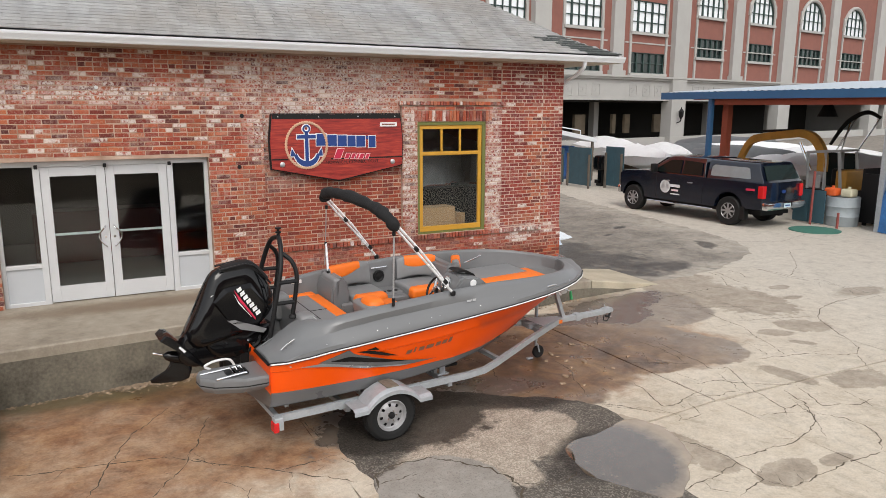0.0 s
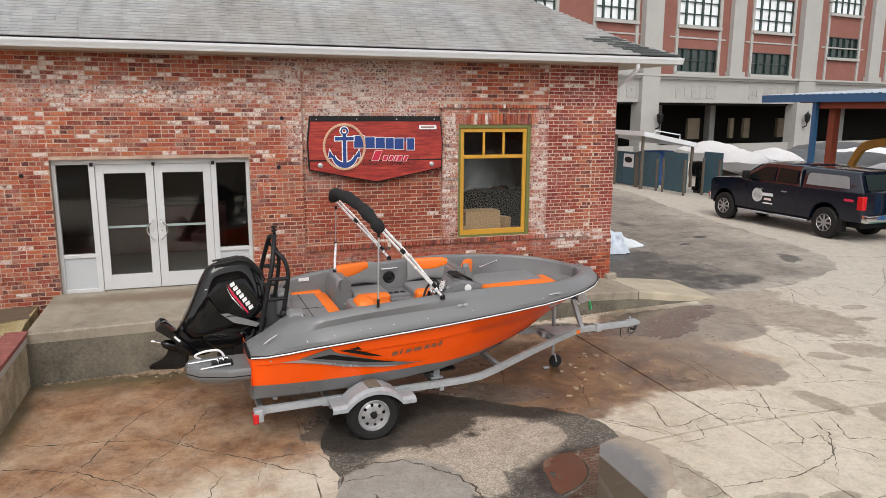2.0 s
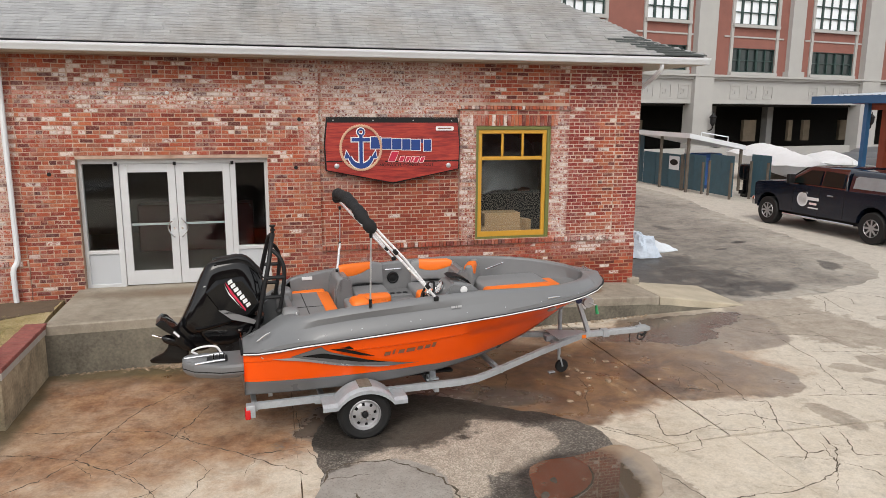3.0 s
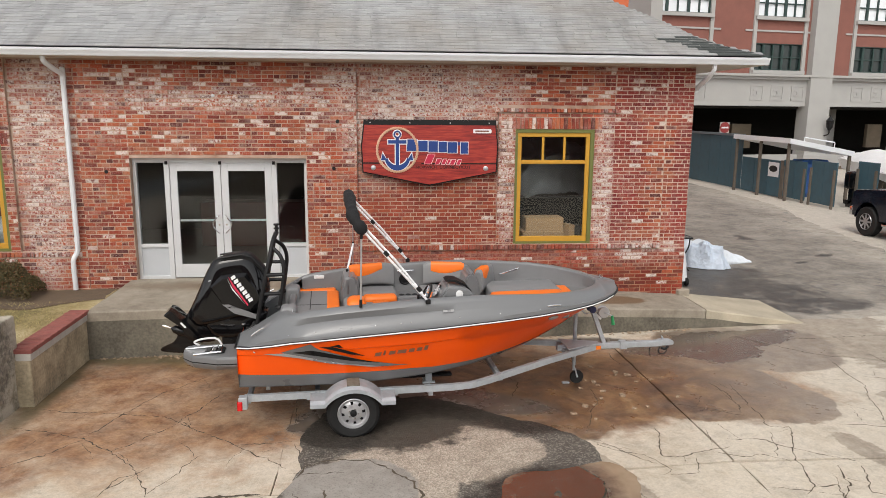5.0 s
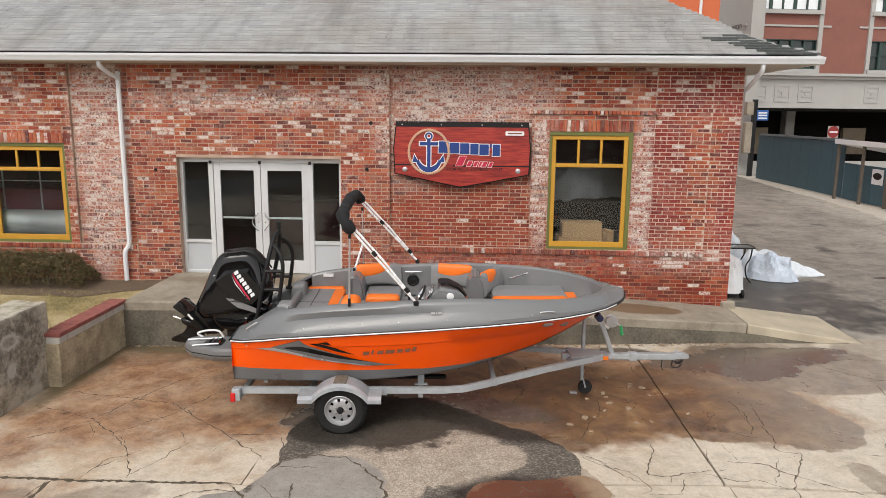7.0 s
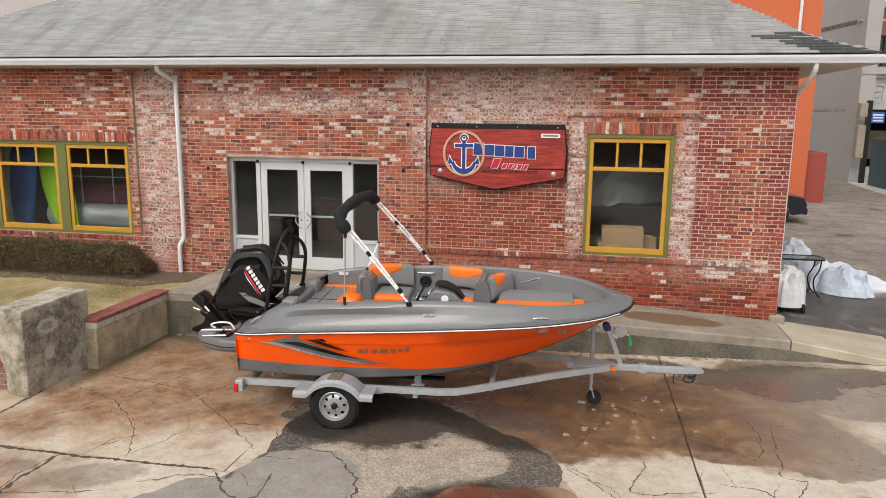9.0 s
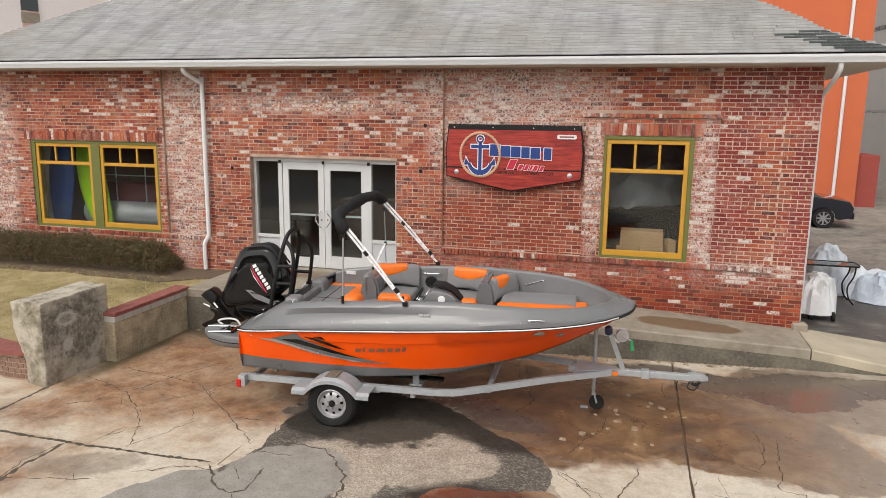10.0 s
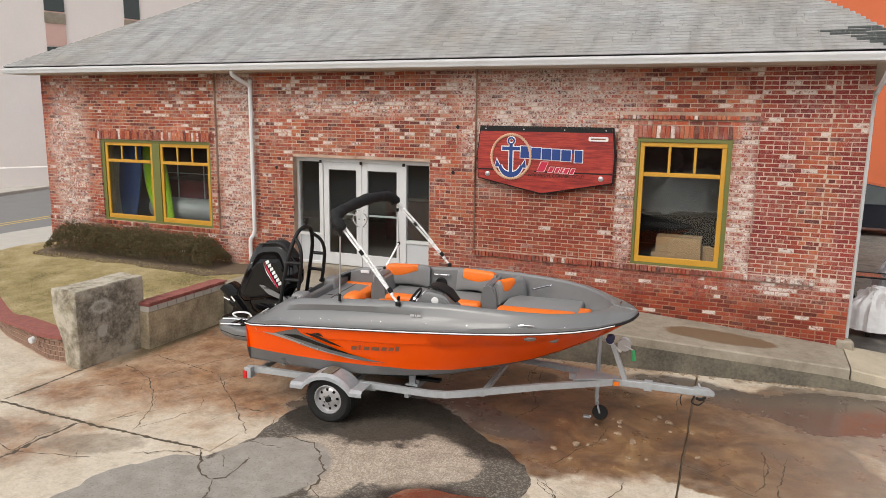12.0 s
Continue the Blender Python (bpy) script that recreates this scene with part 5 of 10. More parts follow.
def tab_mesh(name, tabs, material, origin=None):
    verts, faces = [], []
    for a, b, y, t in tabs:
        y1 = y + (EXPO + 0.04) / SL
        z0, z1 = roof_z(y), roof_z(y1)
        o = origin or (0, 0, 0)
        n = len(verts)
        for p in ((a, y, z0 - 0.004), (b, y, z0 - 0.004), (b, y - 0.003, z0 + t), (a, y - 0.003, z0 + t), (b, y1, z1), (a, y1, z1)):
            verts.append((p[0] - o[0], p[1] - o[1], p[2] - o[2]))
        faces += [(n, n + 1, n + 2, n + 3), (n + 3, n + 2, n + 4, n + 5), (n + 1, n + 4, n + 2), (n, n + 3, n + 5)]
    data = bpy.data.meshes.new(name)
    data.from_pydata(verts, [], faces)
    data.materials.append(material)
    return data


def close_tab(t):
    return 1.5 < t[0] < 8.5 and EY < t[2] < 0.85 and t[1] - t[0] > 0.29


near_tabs = [t for t in tabs if close_tab(t)][:300]
picked = set(near_tabs)
ob = new("shingles", tab_mesh("shingles", [t for t in tabs if t not in picked], SHINGLE))
ob.parent = roof
tagged(ob, "overlapping grey shingles", kind="stuff")
bm = fresh()
for edge in (right_edge, left_edge):
    for k in range(44):
        y = EY + 0.05 + k * 0.135
        if y > RIDGE - 0.2:
            continue
        x, z = edge(y), roof_z(y)
        x2, z2 = edge(y + 0.16), roof_z(y + 0.16)
        s = 0.075
        d = Vector((x2 - x, 0.16, z2 - z)).normalized()
        side = d.cross(Vector((0, 0, 1))).normalized()
        p, q = Vector((x, y, z + 0.016)), Vector((x2, y + 0.16, z2 + 0.008))
        v = [bm.verts.new(c) for c in (p - side * s - Vector((0, 0, 0.05)), p, p + side * s - Vector((0, 0, 0.05)), q + side * s - Vector((0, 0, 0.05)), q, q - side * s - Vector((0, 0, 0.05)))]
        bm.faces.new((v[0], v[1], v[4], v[5]))
        bm.faces.new((v[1], v[2], v[3], v[4]))
part("hip_caps", bm, surf("hip_shingle", (0.24, 0.24, 0.235), 0.95, 0, 0.25, 3, 0.4, 90), roof, "cap shingles along the hips")
# repaired strip of darker shingles above the corner
bm = fresh()
rnd = random.Random(77)
for r in range(8):
    y = EY - 0.03 + r * EXPO / SL * 0.9
    y2 = y + EXPO / SL * 0.86
    x0 = lerp([-0.58, -0.4, -0.2, -0.01, 0.06], [9.38, 9.16, 8.82, 8.36, 9.1], y) + rnd.uniform(-0.06, 0.06)
    x1, x2 = right_edge(y) - 0.01, right_edge(y2) - 0.01
    while x0 < x1 - 0.03:
        e = min(x1, x0 + rnd.uniform(0.22, 0.34))
        z, z2 = roof_z(y) + 0.021 + rnd.uniform(0, 0.006), roof_z(y2) + 0.008
        top = [bm.verts.new(c) for c in ((x0, y, z), (e - 0.004, y, z), (min(e - 0.004, max(x0 + 0.01, x2)), y2, z2), (x0, y2, z2))]
        foot = [bm.verts.new((x0, y, z - 0.02)), bm.verts.new((e - 0.004, y, z - 0.02))]
        bm.faces.new(top)
        bm.faces.new((foot[0], foot[1], top[1], top[0]))
        x0 = e
part("patched_shingles", bm, surf("newer_dark_shingle", (0.055, 0.062, 0.060), 0.95, 0, 0.3, 6, 0.4, 90), roof, "newer darker shingles")
# gutter, fascia, soffit
bm = fresh()
prof = [(EY + 0.02, 4.66), (EY - 0.035, 4.665), (EY - 0.05, 4.70), (EY - 0.075, 4.745), (EY - 0.08, 4.775), (EY - 0.065, 4.778), (EY - 0.055, 4.735), (EY + 0.02, 4.70)]
prism(bm, prof, "x", -8.66, 10.37)
part("gutter", bm, WHITE, roof, "white metal gutter")
bm = fresh()
box(bm, -8.64, 10.35, EY - 0.02, EY + 0.03, 4.735, 4.79)
part("fascia", bm, WHITE, roof, "white painted fascia board")
bm = fresh()
box(bm, -8.6, 10.31, EY + 0.03, 0.02, 4.655, 4.685)
box(bm, 9.31, 10.31, 0.02, 11.7, 4.655, 4.685)
part("soffit", bm, surf("soffit_cream", (0.55, 0.50, 0.42), 0.7, 0, 0.12, 2, 0.1), roof, "cream soffit boards")
bm = fresh()
box(bm, 10.27, 10.35, EY + 0.03, 11.7, 4.68, 4.80)
part("fascia", bm, WHITE, roof)

# ---- entrance, windows, sign ----
def bar(bm, x0, x1, z0, z1, y0, y1, b=0.004):
    box(bm, x0, x1, y0, y1, z0, z1, b)


def pane(name, x0, x1, z0, z1, y, parent, material=None):
    bm = fresh()
    box(bm, x0, x1, y - 0.003, y + 0.003, z0, z1)
    ob = part(name, bm, material or GLASS, parent)
    ob.visible_shadow = False
    return ob


FY = 0.11
door = thing("door_1", pose(0, 0, 0), "double glazed aluminium shop entrance with sidelights, closed", "door", kind="structure")
bm = fresh()
for x0, x1, z0, z1 in ((-0.95, 2.13, 2.87, 2.96), (-0.95, -0.89, 0.74, 2.87), (2.07, 2.13, 0.74, 2.87), (-0.41, -0.32, 0.74, 2.87), (1.49, 1.58, 0.74, 2.87),
                       (-0.89, -0.41, 0.74, 0.80), (1.58, 2.07, 0.74, 0.80), (-0.89, -0.41, 1.33, 1.39), (1.58, 2.07, 1.33, 1.39)):
    bar(bm, x0, x1, z0, z1, FY, FY + 0.10)
part("door_frame", bm, ALU, door, "pale aluminium frame")
bm = fresh()
box(bm, -0.95, 2.13, -0.03, 0.34, 0.70, 0.745)
part("threshold", bm, WALKCON, door)
for x0, x1 in ((-0.89, -0.41), (1.58, 2.07)):
    bm = fresh()
    box(bm, x0, x1, FY + 0.03, FY + 0.06, 0.80, 1.33)
    part("infill_panel", bm, ALUPANEL, door, "grey infill panel")
    pane("sidelight_pane", x0, x1, 1.39, 2.87, FY + 0.05, door)
for x0, x1, hinge in ((-0.315, 0.575, 0), (0.585, 1.485, 1)):
    bm = fresh()
    for a in ((x0, x0 + 0.125, 0.76, 2.865), (x1 - 0.125, x1, 0.76, 2.865), (x0 + 0.125, x1 - 0.125, 2.72, 2.865), (x0 + 0.125, x1 - 0.125, 0.76, 1.01)):
        bar(bm, a[0], a[1], a[2], a[3], FY + 0.02, FY + 0.065, 0.003)
    leaf = part("door_leaf", bm, ALU, door, "white aluminium door leaf")
    pane("door_pane", x0 + 0.125, x1 - 0.125, 1.01, 2.72, FY + 0.042, leaf)
    bm = fresh()
    box(bm, x0 + 0.125, x1 - 0.125, FY + 0.066, FY + 0.09, 1.80, 1.835)
    part("push_bar", bm, ALU, leaf)
    bm = fresh()
    hx = x1 - 0.06 if hinge == 0 else x0 + 0.06
    o = -0.09 if hinge == 0 else 0.09
    tube(bm, smooth_path([(hx, FY + 0.02, 1.92), (hx, FY - 0.05, 1.91), (hx + o, FY - 0.06, 1.80), (hx + o * 0.9, FY - 0.06, 1.70), (hx, FY - 0.05, 1.60), (hx, FY + 0.02, 1.59)], 5), 0.011, 8)
    part("door_handle", bm, CHROME, leaf, "curved steel pull handle", True)
    bm = fresh()
    turned(bm, [(0.018, 0), (0.018, 0.008), (0, 0.008)], 12, Matrix.Translation((hx, FY + 0.02, 1.74)) @ Matrix.Rotation(radians(90), 4, "X"))
    part("lock_cylinder", bm, CHROME, leaf)
bm = fresh()
for x in (-0.36, 0.58, 1.53):
    box(bm, x - 0.025, x + 0.025, FY - 0.03, FY, 2.84, 2.90, 0.006)
part("frame_clips", bm, MATTE, door)


def sash(parent, x0, x1, z0, z1, y, split, cols):
    """Ochre sash with a row of small lights over one large pane."""
    bm = fresh()
    w = 0.075
    for a in ((x0, x1, z0, z0 + 0.10), (x0, x1, z1 - w, z1), (x0, x0 + w, z0 + 0.10, z1 - w), (x1 - w, x1, z0 + 0.10, z1 - w), (x0 + w, x1 - w, split - 0.035, split + 0.035)):
        bar(bm, a[0], a[1], a[2], a[3], y, y + 0.05, 0.006)
    for k in range(1, cols):
        c = x0 + w + (x1 - x0 - 2 * w) * k / cols
        bar(bm, c - 0.022, c + 0.022, split + 0.035, z1 - w, y + 0.004, y + 0.045, 0.005)
    ob = part("sash", bm, YELLOW, parent, "ochre painted sash")
    pane("pane", x0 + w, x1 - w, z0 + 0.10, split - 0.035, y + 0.03, ob)
    step = (x1 - x0 - 2 * w) / cols
    for k in range(cols):
        c0, c1 = x0 + w + step * k + (0.022 if k else 0), x0 + w + step * (k + 1) - (0.022 if k < cols - 1 else 0)
        pane("pane", c0, c1, split + 0.035, z1 - w, y + 0.03, ob)


win = thing("window_1", pose(0, 0, 0), "tall ochre and olive painted shop window", "window", kind="structure")
bm = fresh()
x0, x1, z0, z1 = OPEN["r"]
for a in ((x0, x1, z1 - 0.065, z1), (x0, x1, z0, z0 + 0.04), (x0, x0 + 0.05, z0 + 0.04, z1 - 0.065), (x1 - 0.075, x1, z0 + 0.04, z1 - 0.065)):
    bar(bm, a[0], a[1], a[2], a[3], 0.0, 0.09)
part("window_frame", bm, OLIVE, win, "olive green frame")
sash(win, x0 + 0.05, x1 - 0.075, z0 + 0.04, z1 - 0.065, 0.02, 2.90, 3)
win = thing("window_2", pose(0, 0, 0), "paired ochre and olive painted shop windows", "window", kind="structure")
bm = fresh()
x0, x1, z0, z1 = OPEN["l"]
mid = -4.66
for a in ((x0, x1, z1 - 0.065, z1), (x0, x1, z0, z0 + 0.05), (x0, x0 + 0.10, z0 + 0.05, z1 - 0.065), (x1 - 0.06, x1, z0 + 0.05, z1 - 0.065), (mid - 0.11, mid + 0.11, z0 + 0.05, z1 - 0.065)):
    bar(bm, a[0], a[1], a[2], a[3], 0.0, 0.09)
part("window_frame", bm, OLIVE, win, "olive green frame")
sash(win, x0 + 0.10, mid - 0.11, z0 + 0.05, z1 - 0.065, 0.02, 2.70, 3)
sash(win, mid + 0.11, x1 - 0.06, z0 + 0.05, z1 - 0.065, 0.02, 2.70, 3)

# hanging sign with an anchor
sign = thing("shop_sign", pose(4.35, -0.02, 2.48), "red stained wooden shop sign with a blue anchor", "sign")
S0 = Vector((4.35, -0.02, 2.48))
OUT = [(3.155, 2.73), (3.135, 3.19), (3.185, 3.64), (5.535, 3.64), (5.585, 3.18), (5.565, 2.73), (4.345, 2.495)]


def plaque(name, outline, y0, y1, material, label="", parent=None):
    bm = fresh()
    prism(bm, [(x - S0.x, z - S0.z) for x, z in outline], "y", y0 - S0.y, y1 - S0.y)
    return part(name, bm, material, parent or sign, label)


plaque("edge_board", [(3.133, 2.715), (3.112, 3.19), (3.165, 3.66), (5.555, 3.66), (5.608, 3.18), (5.587, 2.715), (4.345, 2.468)], -0.085, -0.035, MATTE, "black edge board")
board = plaque("board", OUT, -0.105, -0.085, SIGNWOOD, "red stained board")
plaque("top_strip", [(3.177, 3.565), (3.185, 3.64), (5.535, 3.64), (5.543, 3.565)], -0.109, -0.105, MATTE, "black top strip")
plaque("dark_line", [(4.20, 2.862), (4.20, 2.885), (5.573, 2.885), (5.572, 2.862)], -0.108, -0.105, MATTE)
plaque("dark_line", [(3.15, 2.875), (3.149, 2.898), (3.43, 2.896), (3.43, 2.873)], -0.108, -0.105, MATTE)
plaque("date_plate", [(5.14, 3.44), (5.15, 3.425), (5.46, 3.425), (5.475, 3.44), (5.475, 3.485), (5.46, 3.50), (5.15, 3.50), (5.14, 3.485)], -0.110, -0.105, DECAL, "small white date plate")
plaque("date_bar", [(5.18, 3.45), (5.18, 3.475), (5.43, 3.475), (5.43, 3.45)], -0.112, -0.110, DECALGREY)
for x, z in ((3.33, 2.80), (5.38, 2.79)):
    bm = fresh()
    turned(bm, [(0.045, 0), (0.045, 0.012), (0.03, 0.024), (0.0, 0.028)], 18, Matrix.Translation(Vector((x, -0.105, z)) - S0) @ Matrix.Rotation(radians(90), 4, "X"))
    part("bolt", bm, RIM, sign, "silver bolt", True)
for x in (3.28, 3.99, 4.72, 5.43):
    bm = fresh()
    turned(bm, [(0.012, 0), (0.012, 0.01), (0, 0.012)], 8, Matrix.Translation(Vector((x, -0.109, 3.605)) - S0) @ Matrix.Rotation(radians(90), 4, "X"))
    part("screw", bm, RIM, sign)
C = Vector((3.765, -0.108, 3.12))
bm = fresh()
for ph in (0, math.pi):
    tube(bm, [C - S0 + Vector(((0.362 + 0.014 * math.sin(26 * a + ph)) * math.cos(a), 0.010 * math.cos(26 * a + ph) - 0.004, (0.39 + 0.014 * math.sin(26 * a + ph)) * math.sin(a))) for a in [k * math.pi / 104 for k in range(209)]], 0.013, 5, False)
part("rope_ring", bm, ROPE, sign, "twisted rope ring", True)


def flat_figure(name, pts, y, material, parent, thick=0.006):
    bm = fresh()
    prism(bm, [(x - S0.x, z - S0.z) for x, z in pts], "y", y - S0.y, y - thick - S0.y)
    return part(name, bm, material, parent)


def anchor(y, grow, material, name):
    g = grow
    a = flat_figure(name, [(3.735 - g, 2.80 - g), (3.795 + g, 2.80 - g), (3.795 + g, 3.36 + g), (3.735 - g, 3.36 + g)], y, material, sign)
    flat_figure("anchor_stock", [(3.60 - g, 3.235 - g), (3.93 + g, 3.235 - g), (3.93 + g, 3.295 + g), (3.60 - g, 3.295 + g)], y - 0.0005, material, a)
    bm = fresh()
    tube(bm, [Vector((3.765 + (0.055) * math.cos(t), y - 0.004 + grow * 1.1, 3.40 + 0.055 * math.sin(t))) - S0 for t in [k * math.pi / 10 for k in range(21)]], 0.016 + g, 6, False)
    part("anchor_ring", bm, material, a)
    arm = []
    for k in range(13):
        t = math.pi * (1.08 + 0.84 * k / 12)
        arm.append((3.765 + (0.235 + g) * math.cos(t), 3.02 + (0.27 + g) * math.sin(t)))
    for k in range(12, -1, -1):
        t = math.pi * (1.08 + 0.84 * k / 12)
        arm.append((3.765 + (0.185 - g) * math.cos(t), 3.02 + (0.175 - g) * math.sin(t)))
    flat_figure("anchor_arms", arm, y - 0.001, material, a)
    for s in (-1, 1):
        cx = 3.765 + s * 0.235
        flat_figure("anchor_fluke", [(cx - 0.06 - g, 2.935 - g), (cx + 0.05 + g, 2.935 - g), (cx + s * 0.03, 3.065 + 2 * g)], y - 0.0015, material, a)


anchor(-0.1075, 0.018, DECAL, "anchor_outline")
anchor(-0.1135, 0.0, BLUE, "anchor")
# the trade name: one plain blue block to each letter, and a pale slanted bar below
x = 3.94
for k, w in enumerate((0.20, 0.19, 0.185, 0.165, 0.185, 0.05, 0.15)):
    tall = 0.205 if k in (0, 6) else 0.19
    z = 3.105 - 0.008 * k
    if k == 5:
        flat_figure("name_block", [(x, z + 0.14), (x + 0.03, z + 0.14), (x + 0.04, z + 0.20), (x, z + 0.20)], -0.112, BLUE, board)
        x += w
        continue
    flat_figure("name_edge", [(x - 0.012, z - 0.012), (x + w - 0.006, z - 0.012), (x + w - 0.006, z + tall + 0.012), (x - 0.012, z + tall + 0.012)], -0.1055, DECAL, board, 0.003)
    flat_figure("name_block", [(x, z), (x + w - 0.018, z), (x + w - 0.018, z + tall), (x, z + tall)], -0.1085, BLUE, board, 0.005)
    x += w
x = 4.25
for k, w in enumerate((0.20, 0.115, 0.095, 0.06, 0.115, 0.095)):
    h = 0.17 if k == 0 else 0.09
    z = 2.875 - 0.004 * k
    flat_figure("script_edge", [(x - 0.007, z - 0.008), (x + w * 0.62 + 0.012, z - 0.008), (x + w * 0.62 + h * 0.45 + 0.007, z + h + 0.008), (x + h * 0.45 - 0.012, z + h + 0.008)], -0.1055, PINKW, board, 0.003)
    flat_figure("script_bar", [(x, z), (x + w * 0.62, z), (x + w * 0.62 + h * 0.45, z + h), (x + h * 0.45, z + h)], -0.1085, DECALRED, board, 0.004)
    x += w
curve = bpy.data.curves.new("town_line", "FONT")
curve.body = "NORWICH, CONNECTICUT"
curve.size, curve.extrude, curve.align_x = 0.080, 0.002, "CENTER"
ob = new("town_line", curve)
ob.data.materials.append(MATTE)
dep = bpy.context.evaluated_depsgraph_get()
data = bpy.data.meshes.new_from_object(ob.evaluated_get(dep))
bpy.data.objects.remove(ob)
ob = new("town_line", data)
ob.matrix_world = Matrix.Translation(Vector((4.60, -0.108, 2.785)) - S0) @ pose(0, 0, 0, 90, 0, 0)
ob.parent = sign
tagged(ob, "dark town line")

# downspouts
for x, z0, top, label in ((-1.93, 0.62, 4.68, "white rectangular metal downspout on the brick wall"),):
    bm = fresh()
    path = smooth_path([(x - 0.13, -0.46, top), (x - 0.13, -0.45, top - 0.10), (x - 0.06, -0.25, top - 0.22), (x, -0.10, top - 0.30), (x, -0.075, top - 0.42), (x, -0.075, 1.60)], 5) + smooth_path([(x, -0.075, 1.35), (x - 0.02, -0.09, 1.27), (x - 0.06, -0.13, 1.18), (x - 0.07, -0.14, 1.05), (x - 0.065, -0.14, z0)], 5)
    tube(bm, path, 0.043, 8)
    ds = solo("downspout", bm, WHITE, label, "downspout", True)
bm = fresh()
tube(bm, smooth_path([(9.40, -0.52, 4.68), (9.40, -0.50, 4.56), (9.38, -0.3, 4.42), (9.36, 0.06, 4.27), (9.347, 0.30, 4.08), (9.347, 0.30, 3.0), (9.347, 0.30, 0.4)], 5), 0.040, 8)
solo("downspout", bm, WHITE, "white metal downspout at the building's corner", "downspout", True)
bm = fresh()
box(bm, 9.18, 9.42, -0.14, 0.10, 0.0, 0.46, 0.03)
bmesh.ops.subdivide_edges(bm, edges=bm.edges, cuts=2, use_grid_fill=True)
for v in bm.verts:
    v.co += noise.noise_vector(v.co * 6) * 0.02
solo("corner_stone", bm, WALKCON, "rough stone block at the foot of the corner", "stone")
bm = fresh()
turned(bm, [(0.028, 0), (0.028, 0.03), (0.02, 0.04), (0, 0.04)], 14, Matrix.Translation((0.55, -0.03, 4.05)) @ Matrix.Rotation(radians(90), 4, "X"))
solo("wall_fitting", bm, WHITE, "small white fitting on the brick wall", "fitting", True)
for x, z in ((-1.35, 2.72), (2.62, 2.78), (2.7, 3.62)):
    bm = fresh()
    turned(bm, [(0.035, 0), (0.03, 0.006), (0, 0.006)], 10, Matrix.Translation((x, -0.034, z)) @ Matrix.Rotation(radians(90), 4, "X"))
    solo("anchor_plate", bm, MATTE, "small rusty plate set in the brickwork", "fitting", group="plates in the brickwork")

# ---- inside the shop ----
def carton(x, y, z, w, d, h, turn, label):
    bm = fresh()
    box(bm, -w / 2, w / 2, -d / 2, d / 2, 0, h, 0.006)
    ob = thing("carton", pose(x, y, z, 0, 0, turn), label, "box", "cartons in the window")
    part("carton_body", bm, CARD, ob)
    bm = fresh()
    box(bm, -w / 2 - 0.001, w / 2 + 0.001, -0.025, 0.025, h - 0.08, h + 0.002)
    part("tape", bm, surf("parcel_tape", (0.40, 0.27, 0.14), 0.3) if "parcel_tape" not in bpy.data.materials else bpy.data.materials["parcel_tape"], ob)


bm = fresh()
box(bm, 5.6, 7.7, 0.40, 1.15, 1.28, 1.34)
for x in (5.65, 7.60):
    box(bm, x, x + 0.06, 0.45, 1.1, 0.74, 1.28)
solo("display_shelf", bm, MATTE, "low dark shelf behind the window", "shelf")
carton(6.42, 0.70, 1.34, 0.42, 0.40, 0.17, 2, "small brown cardboard carton on the window shelf")
carton(6.85, 0.70, 1.34, 0.40, 0.40, 0.17, -2, "small brown cardboard carton on the window shelf")
carton(6.66, 0.72, 1.51, 0.75, 0.42, 0.27, 1, "long brown cardboard carton on top of two others")
carton(7.15, 0.62, 1.34, 0.14, 0.3, 0.30, 20, "narrow brown cardboard carton standing on end")
bm = fresh()
rows = []
for i in range(61):
    row = []
    for j in range(41):
        u, v = i / 60, j / 40
        a = math.pi * v
        w = 0.9 * math.sin(math.pi * min(1, u * 1.15 + 0.1)) ** 0.5 if u < 0.87 else 0.3
        p = Vector((5.0 + 3.6 * u, 1.75 + w * math.cos(a), 2.12 + 1.20 * (0.75 + 0.25 * math.sin(math.pi * u)) * math.sin(a)))
        fold = 1 - 2 * abs(noise.noise(Vector((p.x * 1.1 + p.z * 1.6, p.y * 1.5, p.z * 0.8)))) + 0.5 * (1 - 2 * abs(noise.noise(Vector((p.x * 3.2 - p.z * 2.0, p.y * 3, p.z * 2)))))
        row.append(p + Vector((0, -0.5, 0.8)) * 0.20 * (fold - 0.6) + noise.noise_vector(p * 1.6) * 0.10)
    rows.append(row)
strip_rows = [[bm.verts.new(p) for p in r] for r in rows]
for a, b in zip(strip_rows, strip_rows[1:]):
    for k in range(40):
        bm.faces.new((a[k], a[k + 1], b[k + 1], b[k]))
solo("covered_boat", bm, surf("silver_grey_sheet", (0.19, 0.195, 0.205), 0.38, 0, 0.25, 2, 0.25, 5, depth=0.05), "boat under a grey tarpaulin inside the shop", "boat", True)
bm = fresh()
for x in (5.4, 7.9):
    box(bm, x, x + 0.3, 1.25, 2.3, 0.74, 2.06)
box(bm, 5.2, 8.4, 1.5, 1.9, 1.5, 2.05)
solo("boat_cradle", bm, MATTE, "black stand under the covered boat", "stand")
